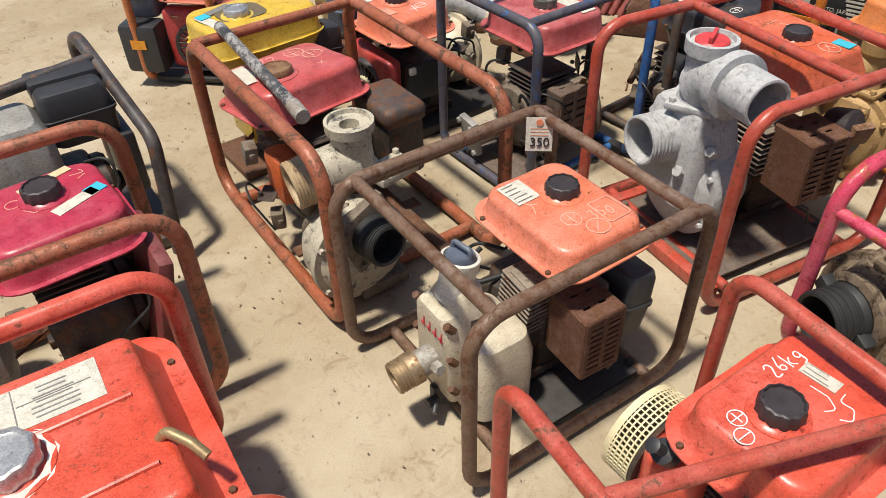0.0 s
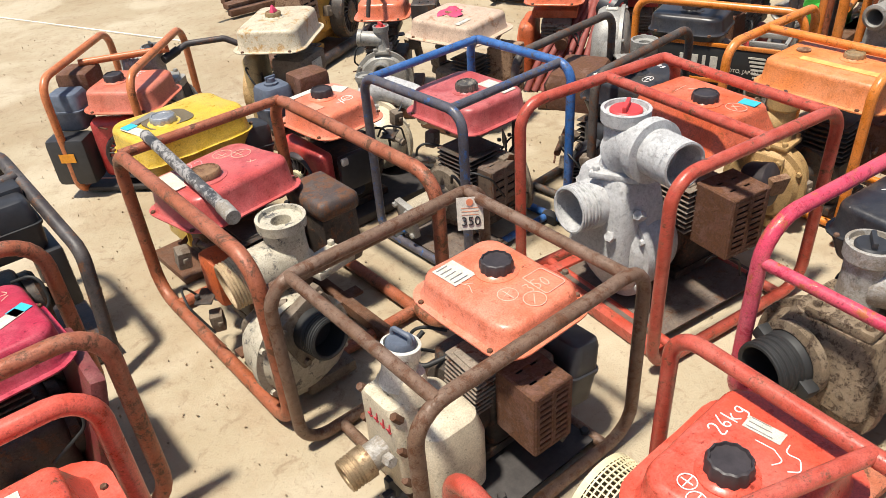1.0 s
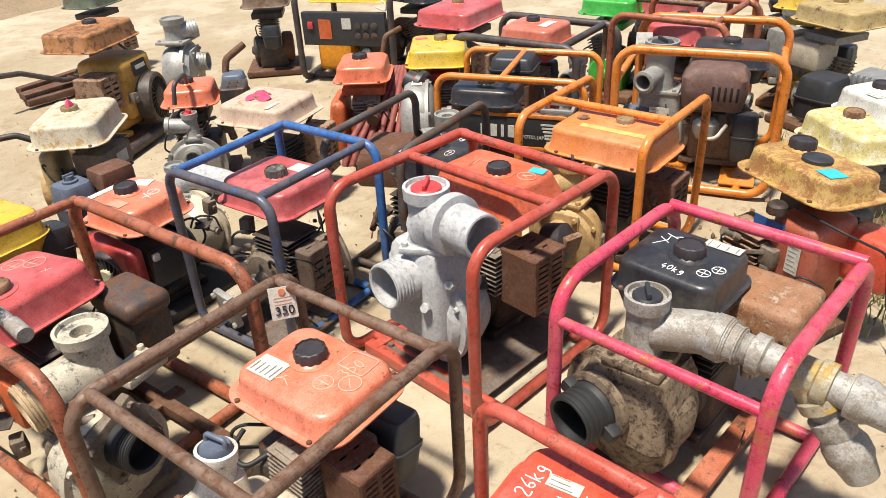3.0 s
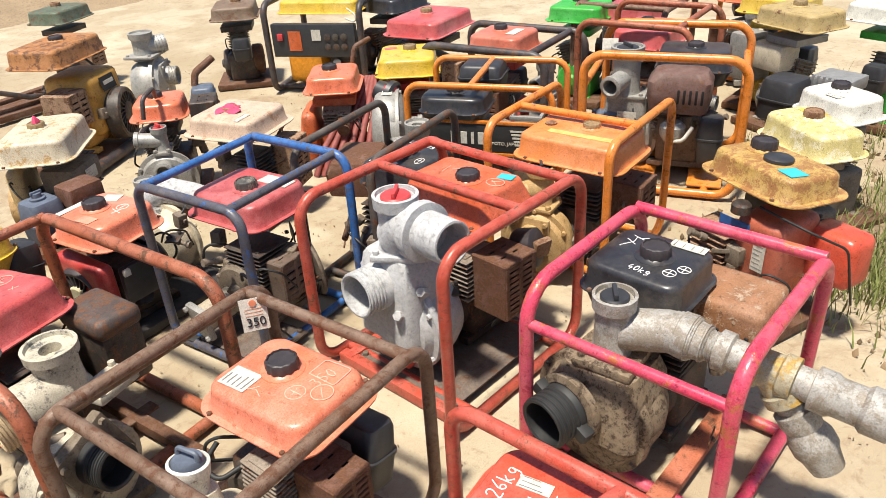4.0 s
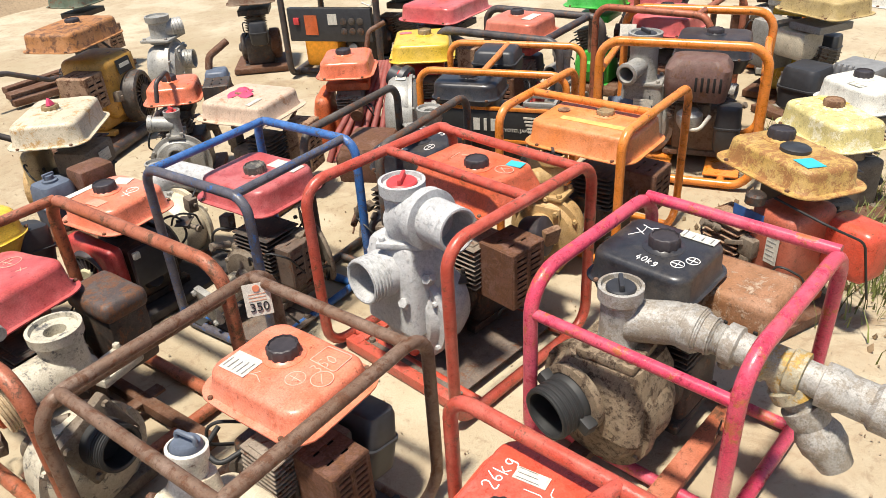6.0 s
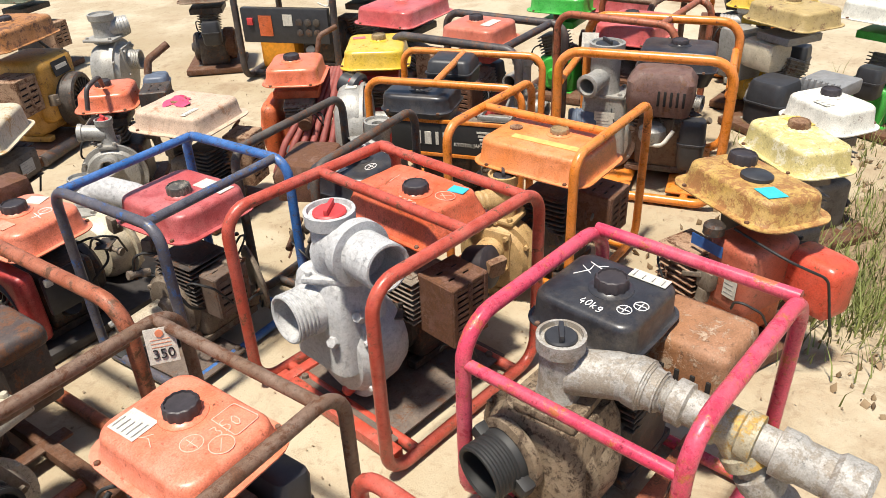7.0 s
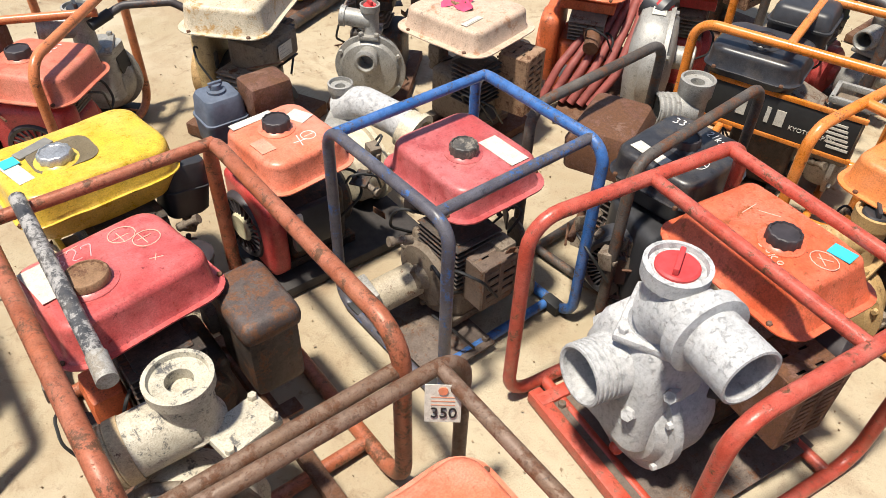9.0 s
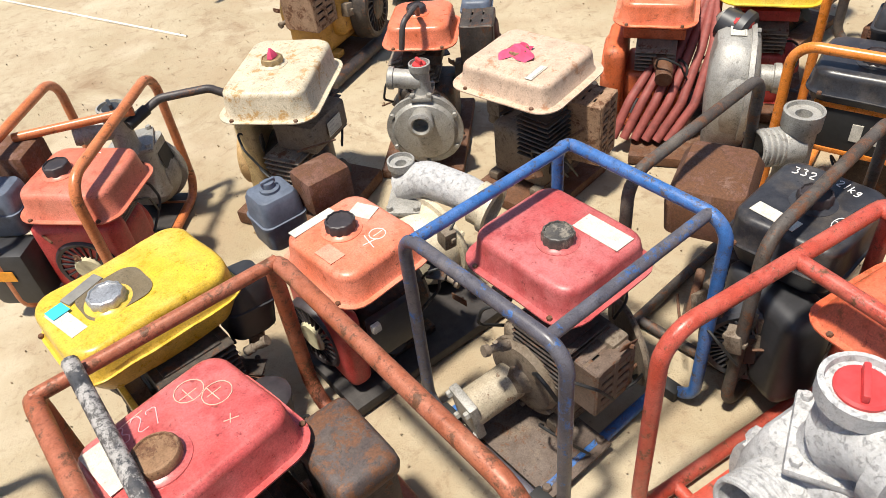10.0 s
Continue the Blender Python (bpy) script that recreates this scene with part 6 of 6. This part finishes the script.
# ---- simple background engines ----
def yard_engine(name, x, y, yaw, label, tank_mat, cap, z=0.43, L=0.2, W=0.27, H=0.11, d=90, muf=MUFFLER, air=BLACK_P, case=GREASE, rec=None, frame_mat=None, pump_mat=None, kind="x", fh=0.46, capr=0.028, plinth=True, frame_r=0.0135, FL=0.46, FW=0.42, category="engine"):
    m = thing(name, x, y, yaw, label, category, G1)
    if plinth:
        part("skid", rbox(B(), (0.3, 0.3, 0.03), at(0, 0, 0.016), 0.006), RUST, m)
    if frame_mat:
        hoops(m, kind, FL, FW, fh, frame_r, frame_mat, (-0.38,), bend=0.06)
    p, h = engine(m, 0, 0, d, (L, W, z, H, tank_mat, cap, (0.01, 0.02), capr), muf, air, rec, case)
    if pump_mat:
        c, s = math.cos(radians(d)), math.sin(radians(d))
        pump(m, 0.19 * c, 0.19 * s, d, pump_mat, 0.09, 0.10, 0.13, 0.032, 0.03, 0.36)
    return m, p, h


m, p, h = yard_engine("engine", 2.53, 0.84, -25, "engine with blotchy faded yellow tank and reddish cap", PALE_YELLOW, CAP_RUST, 0.44, 0.165, 0.27, case=ALU_DIRTY, muf=None, air=None)
sheet(m, "sticker", p, 0.05, 0.06, 0.05, 0.07, YELLOW, 0, z=h - 0.0008)
m, p, h = yard_engine("engine", 2.85, 0.92, -17, "engine with chipped white tank and grey cap", WHITE_T, CAP_BLACK, 0.43, 0.17, 0.22, case=ALU_DIRTY, muf=None, air=None)
label_bars(m, p, -0.06, -0.02, 0.03, 0.05, h - 0.0002, rows=3)
m, p, h = yard_engine("engine", 3.55, 1.45, -12, "engine with dull mustard tank and pale grey shroud", worn("mustard_paint", (0.45, 0.33, 0.13), 0.4, 0.6, dirt=0.5), CAP_BRASS, 0.50, 0.22, 0.30, case=ALU, muf=None, air=None)
part("grey_shroud", rbox(B(), (0.13, 0.14, 0.20), at(-0.03, 0.2, 0.27), 0.02), ALU, m)
part("pale_cowl", rbox(B(), (0.12, 0.16, 0.12), at(-0.04, 0.06, 0.30), 0.03), CREAM_P, m)
m = thing("engine", 3.18, 1.20, 0, "low black engine with grey slatted cover on the ground", "engine", G1)
air_box(m, (0.16, 0.15, 0.16), at(-0.02, 0.06, 0.26), BLACK_P, "black_tank", r=0.03)
bm = rbox(B(), (0.15, 0.15, 0.05), at(0.10, -0.07, 0.32), 0.012)
for k in range(7):
    rbox(bm, (0.012, 0.008, 0.03), at(0.03, -0.13 + 0.02 * k, 0.335), 0.002)
part("slatted_cover", bm, plain("grey_cover", (0.2, 0.2, 0.2), 0.5), m)
crank(m, at(0.04, 0.0, 0.02), GREASE)
fins(m, at(0.03, 0.0, 0.21), (0.13, 0.13, 0.1), 8, FIN)

# orange engine with hoses and silver pump
P21 = thing("water_pump", 1.985, 2.425, 52, "pump with bright orange engine, dull red hoses and silver casing", "water pump", G1)
part("skid", rbox(B(), (0.5, 0.34, 0.03), at(-0.02, -0.08, 0.015), 0.006), RUST, P21)
engine(P21, 0.0, 0.06, -90, (0.24, 0.2, 0.405, 0.10, ORANGE_B, CAP_BLACK, (0.0, 0.01), 0.03), None, None, None, ORANGE_E)
part("fan_shroud", rbox(B(), (0.2, 0.06, 0.22), at(-0.02, 0.16, 0.16), 0.03, 3), ORANGE_E, P21)
recoil(P21, aim((-0.02, 0.19, 0.16), (0, 1, 0)), 0.10, CREAM_GRILLE, ORANGE_E, ring=ORANGE_E)
part("exhaust_pipe", tube(B(), [(-0.05, 0.05, 0.24), (-0.12, 0.02, 0.22), (-0.16, 0.02, 0.21)], 0.024, 0.02), RUST, P21)
for k in range(6):
    part("red_hose", tube(B(), [(0.10, -0.10 + 0.012 * k, 0.34), (-0.06, -0.10 + 0.03 * k, 0.27 - 0.012 * k), (-0.16, -0.07 + 0.035 * k, 0.14), (-0.21, -0.01 + 0.03 * k, 0.045)], 0.013, 0.08, seg=10), HOSE, P21)
drum(P21, aim((-0.09, -0.165, 0.175), (0, -1, 0)), 0.15, 0.11, ALU)
bm = loft(B(), [(0.04, 0.10, 0.055, 0.03), (0.18, 0.14, 0.065, 0.04), (0.28, 0.125, 0.062, 0.04), (0.335, 0.085, 0.05, 0.04), (0.35, 0.045, 0.03, 0.03)], at(-0.09, -0.155, -0.02))
part("casing_top", bm, ALU, P21)
label_bars(P21, at(-0.10, -0.155, 0.327, 0, 0, 0), 0, 0, 0.06, 0.04, 0.004, rows=2)
port(P21, (-0.07, -0.225, 0.185), (0, -1, 0), 0.035, 0.06, ALU, 0, 0.01, name="suction_port")
port(P21, (-0.05, -0.155, 0.27), (0.7, 0.25, 0.5), 0.034, 0.09, ALU, 3, name="discharge_port")
part("red_cap", lathe(B(), [(0.028, 0), (0.028, 0.02), (0.02, 0.028), (0, 0.028)], at(-0.06, -0.165, 0.322), 16), RED_PLUG, P21)
part("starter_arm", tube(B(), [(0.1, 0.0, 0.36), (0.12, -0.02, 0.46), (0.17, -0.08, 0.48)], 0.01, 0.03), RUST, P21)

# amber engine on a skid, far
P22 = thing("engine", 1.17, 3.38, 42, "tall amber engine with rusty orange tank and round starter", "engine", G1)
part("skid", rbox(B(), (0.5, 0.3, 0.04), at(0.0, 0, 0.03), 0.006), RUST, P22)
for s in (-1, 1):
    part("skid_rail", tube(B(), [(-0.22, s * 0.15, 0.03), (0.35, s * 0.15, 0.03)], 0.025), TUBE_DARK, P22)
part("cowl", rbox(B(), (0.24, 0.22, 0.26), at(0.05, -0.02, 0.25), 0.04, 3), AMBER, P22)
crank(P22, at(0.0, 0.0, 0.05, 0, 0, 90), AMBER, 1.2)
recoil(P22, aim((0.10, -0.17, 0.18), (0.2, -1, 0)), 0.115, GREASE, GREASE, ring=GREASE, depth=0.06)
muffler(P22, (0.12, 0.13, 0.14), at(-0.13, -0.05, 0.27), MUFFLER_TAN, slots=5)
sheet(P22, "black_plate", at(0.06, -0.135, 0.33, 80, 0, 0), 0, 0, 0.10, 0.06, INK)
bm = B()
rbox(bm, (0.07, 0.016, 0.002), at(0.06, -0.138, 0.33, 80, 0, 0) @ at(0, 0.004, 0.003), 0)
part("white_bar", bm, PAPER, P22)
tank(P22, 0.36, 0.24, 0.52, 0.12, RUST_ORANGE, 0.0, 0.02, 0, CAP_BLACK, (0.02, 0.0), 0.03, 0.02)
part("wire_loop", tube(B(), [(0.2, 0.05, 0.4), (0.26, 0.02, 0.32), (0.24, -0.05, 0.26), (0.2, -0.05, 0.3)], 0.006, 0.04), RUBBER, P22)

P23 = thing("pump_head", 1.61, 3.75, 24, "loose silver pump head with open outlet standing on the concrete", "pump", G1)
pump(P23, 0, 0, -60, ALU, 0.14, 0.16, 0.15, 0.045, 0.044, 0.42, -30, plug=None)
flange(P23, at(0, 0, 0.31, 0, 0, 20), 0.16, 0.15, ALU)

m, p, h = yard_engine("engine", 1.45, 4.62, 38, "rusty green and brown engine far across the yard", worn("green_brown_paint", (0.10, 0.13, 0.08), 0.5, 0.6), CAP_RUST, 0.46, 0.3, 0.22, d=0, muf=MUFFLER_TAN)
P24 = thing("pallet", 1.15, 4.40, 15, "heap of rusty brown skid timbers and bars lying flat", "scrap", G1)
for k in range(4):
    part("bar", rbox(B(), (0.55, 0.05, 0.035), at(0.02 * k, 0.09 * k - 0.12, 0.03 + 0.012 * (k % 2), 0, 0, 3 * k), 0.006), RUST, P24)
part("handle_bar", tube(B(), [(0.35, 0.0, 0.07), (-0.05, -0.1, 0.09), (-0.25, -0.1, 0.18), (-0.4, -0.12, 0.2)], 0.014, 0.08), TUBE_DARK, P24)

# generator with a black panel
P25 = thing("generator", 2.56, 3.55, -51, "portable generator with black control panel and yellow tank", "generator", G1)
hoops(P25, "y", 0.50, 0.52, 0.47, 0.017, TUBE_DARK, (0.4,), bend=0.06)
gp = at(0.0, -0.24, 0.29, 90, 0, 0)
part("control_panel", rbox(B(), (0.46, 0.17, 0.04), gp, 0.008), BLACK_P, P25)
sheet(P25, "orange_label", gp, -0.10, 0.0, 0.07, 0.10, ORANGE_E, z=0.02)
sheet(P25, "meter", gp, 0.02, 0.03, 0.05, 0.055, PAPER, z=0.02)
bm = rbox(B(), (0.03, 0.035, 0.012), gp @ at(-0.18, 0.02, 0.024), 0.003)
part("red_switch", bm, RED_PLUG, P25)
bm = B()
for k in range(6):
    lathe(bm, [(0.018, 0), (0.018, 0.006), (0.012, 0.008), (0, 0.008)], gp @ at(0.08 + 0.045 * (k % 3), -0.03 + 0.05 * (k // 3), 0.02), 12)
part("sockets", bm, GREASE, P25)
part("engine_block", rbox(B(), (0.2, 0.26, 0.22), at(-0.12, 0.0, 0.14), 0.03), ORANGE_STICKER, P25)
crank(P25, at(0.1, 0.0, 0.03), GREASE, 1.2)
tank(P25, 0.44, 0.40, 0.47, 0.10, YELLOW, 0, 0.02, 0, CAP_BLACK, (0.0, 0.05), 0.035, 0.024)
part("white_wire", tube(B(), [(0.18, -0.2, 0.44), (0.24, -0.25, 0.42), (0.24, -0.25, 0.38), (0.18, -0.24, 0.40)], 0.004, 0.02), PAPER, P25)

m, p, h = yard_engine("engine", 2.2, 3.95, -30, "rusty brown engine with round flywheel behind the generator", worn("brown_tank", (0.2, 0.13, 0.08), 0.5, 0.6), CAP_RUST, 0.44, 0.24, 0.3, d=180, rec=RUST, muf=None)
m, p, h = yard_engine("engine", 2.255, 2.395, -38, "engine with glossy yellow tank and pink chalk marks", YELLOW, CAP_BRASS, 0.425, 0.24, 0.28, d=0, case=RED_E, muf=None, air=None)
sheet(m, "pink_mark", p, -0.07, 0.06, 0.05, 0.03, plain("pink_mark", (0.6, 0.12, 0.15), 0.7), 10, z=h - 0.0008)
part("pump_flange", lathe(B(), [(0.05, 0), (0.06, 0.01), (0.06, 0.03), (0.045, 0.035), (0.04, 0.08)], aim((-0.05, -0.2, 0.3), (-0.6, 0.3, 0.2)), 20), BLACK_P, m)
m, p, h = yard_engine("engine", 2.62, 2.72, 22, "engine with wide rounded red tank", RED_T, CAP_BRASS, 0.47, 0.38, 0.28, d=0, case=GREASE, muf=MUFFLER_TAN)
m, p, h = yard_engine("water_pump", 2.61, 2.20, 20, "pump with pinkish orange tank in dark bent frame", SALMON, CAP_BLACK, 0.47, 0.24, 0.24, d=-90, case=RED_E, frame_mat=TUBE_DARK, pump_mat=ALU, kind="y", FL=0.55, FW=0.40, fh=0.44, frame_r=0.016, category="water pump")
label_bars(m, p, 0.0, -0.05, 0.1, 0.04, h - 0.0002, rows=0)
tg = thing("paper_tag", 2.80, 1.80, 0, "white paper tag with faint print hanging on a pump", "tag")
tg.matrix_world = at(2.80, 1.80, 0.43, 70, 0, -50)
part("card", rbox(B(), (0.06, 0.07, 0.0015), at(0, 0, 0), 0), PAPER, tg)
part("print", rbox(B(), (0.04, 0.016, 0.0008), at(0, -0.012, 0.001), 0), plain("grey_print", (0.3, 0.3, 0.28), 0.6), tg)
m, p, h = yard_engine("engine", 3.25, 2.36, 22, "bright green engine with black round filter", GREEN, CAP_BLACK, 0.46, 0.26, 0.26, d=180, case=GREEN, muf=None, rec=BLACK_P)
m, p, h = yard_engine("water_pump", 3.10, 1.84, 18, "pump with red tank and grey elbow in red-brown frame", RED_T, CAP_BLACK, 0.46, 0.30, 0.24, d=-90, case=GREASE, frame_mat=TUBE_ORANGE_RUST, pump_mat=ALU, kind="y", FL=0.46, FW=0.42, fh=0.50, category="water pump")
m, p, h = yard_engine("water_pump", 3.45, 2.2, 18, "pump with silver casing and dark engine, brown frame", DARKRED_T, CAP_BLACK, 0.45, 0.24, 0.24, d=200, frame_mat=TUBE_BROWN, pump_mat=ALU, category="water pump")
m, p, h = yard_engine("engine", 3.75, 1.65, 12, "engine with yellow painted fan cover and tank", YELLOW, CAP_BLACK, 0.50, 0.26, 0.3, d=180, case=YELLOW, muf=MUFFLER_TAN, rec=YELLOW)
m, p, h = yard_engine("engine", 3.85, 1.2, 0, "engine with white tank and red stripe", WHITE_T, CAP_BLACK, 0.50, 0.26, 0.34, d=90, case=GREEN, muf=None)
m, p, h = yard_engine("engine", 2.82, 3.32, 12, "dark engine with blue-grey fan cover", BLACK_T, CAP_BLACK, 0.46, 0.3, 0.3, d=200, case=GREASE, rec=BLUE_GREY)
m, p, h = yard_engine("engine", 3.85, 2.6, 12, "rust brown engine with dull red tank", DARKRED_T, CAP_RUST, 0.46, 0.3, 0.3, d=90, case=RUST)
m, p, h = yard_engine("water_pump", 4.1, 2.0, 17, "pump with orange tank in an orange tube frame", ORANGE_B, CAP_BLACK, 0.45, 0.24, 0.26, d=200, frame_mat=TUBE_ORANGE, pump_mat=ALU, category="water pump")

# ---- small ironmongery on the engines ----
for thing_ob, q, seed, span, count in (
    (A, at(0.06, -0.03, 0), 1, (0.10, 0.10), 9), (P2, at(-0.04, 0.09, 0), 2, (0.14, 0.10), 11), (P3, at(0.02, -0.02, 0), 3, (0.13, 0.10), 10),
    (P4, at(0.10, 0.02, 0), 4, (0.10, 0.11), 11), (P5, at(0.0, 0.0, 0), 5, (0.11, 0.11), 13), (P6, at(0.07, -0.01, 0), 6, (0.13, 0.12), 9),
    (P7, at(0.10, 0.0, 0), 7, (0.12, 0.13), 8), (P9, at(0.08, 0.02, 0), 8, (0.12, 0.12), 8), (P13, at(0.0, -0.02, 0.03), 9, (0.13, 0.12), 11),
    (P14, at(0.03, 0.0, 0), 10, (0.12, 0.12), 9), (P15, at(0.02, 0.0, 0), 11, (0.11, 0.11), 8), (P16, at(-0.02, 0.05, 0), 12, (0.15, 0.13), 14),
    (P17, at(0.02, 0.0, 0), 13, (0.12, 0.13), 9), (P18, at(-0.02, 0.0, 0), 14, (0.12, 0.13), 8), (P19, at(-0.06, -0.06, 0), 15, (0.12, 0.13), 9),
    (P20, at(-0.02, 0.0, 0.04), 16, (0.14, 0.13), 10), (P21, at(0.0, 0.06, 0), 17, (0.13, 0.12), 8), (P22, at(0.02, 0.0, 0.08), 18, (0.16, 0.14), 9),
    (P12, at(-0.08, -0.03, 0), 19, (0.13, 0.13), 7)):
    loose_parts(thing_ob, q, seed, n=count, span=span)
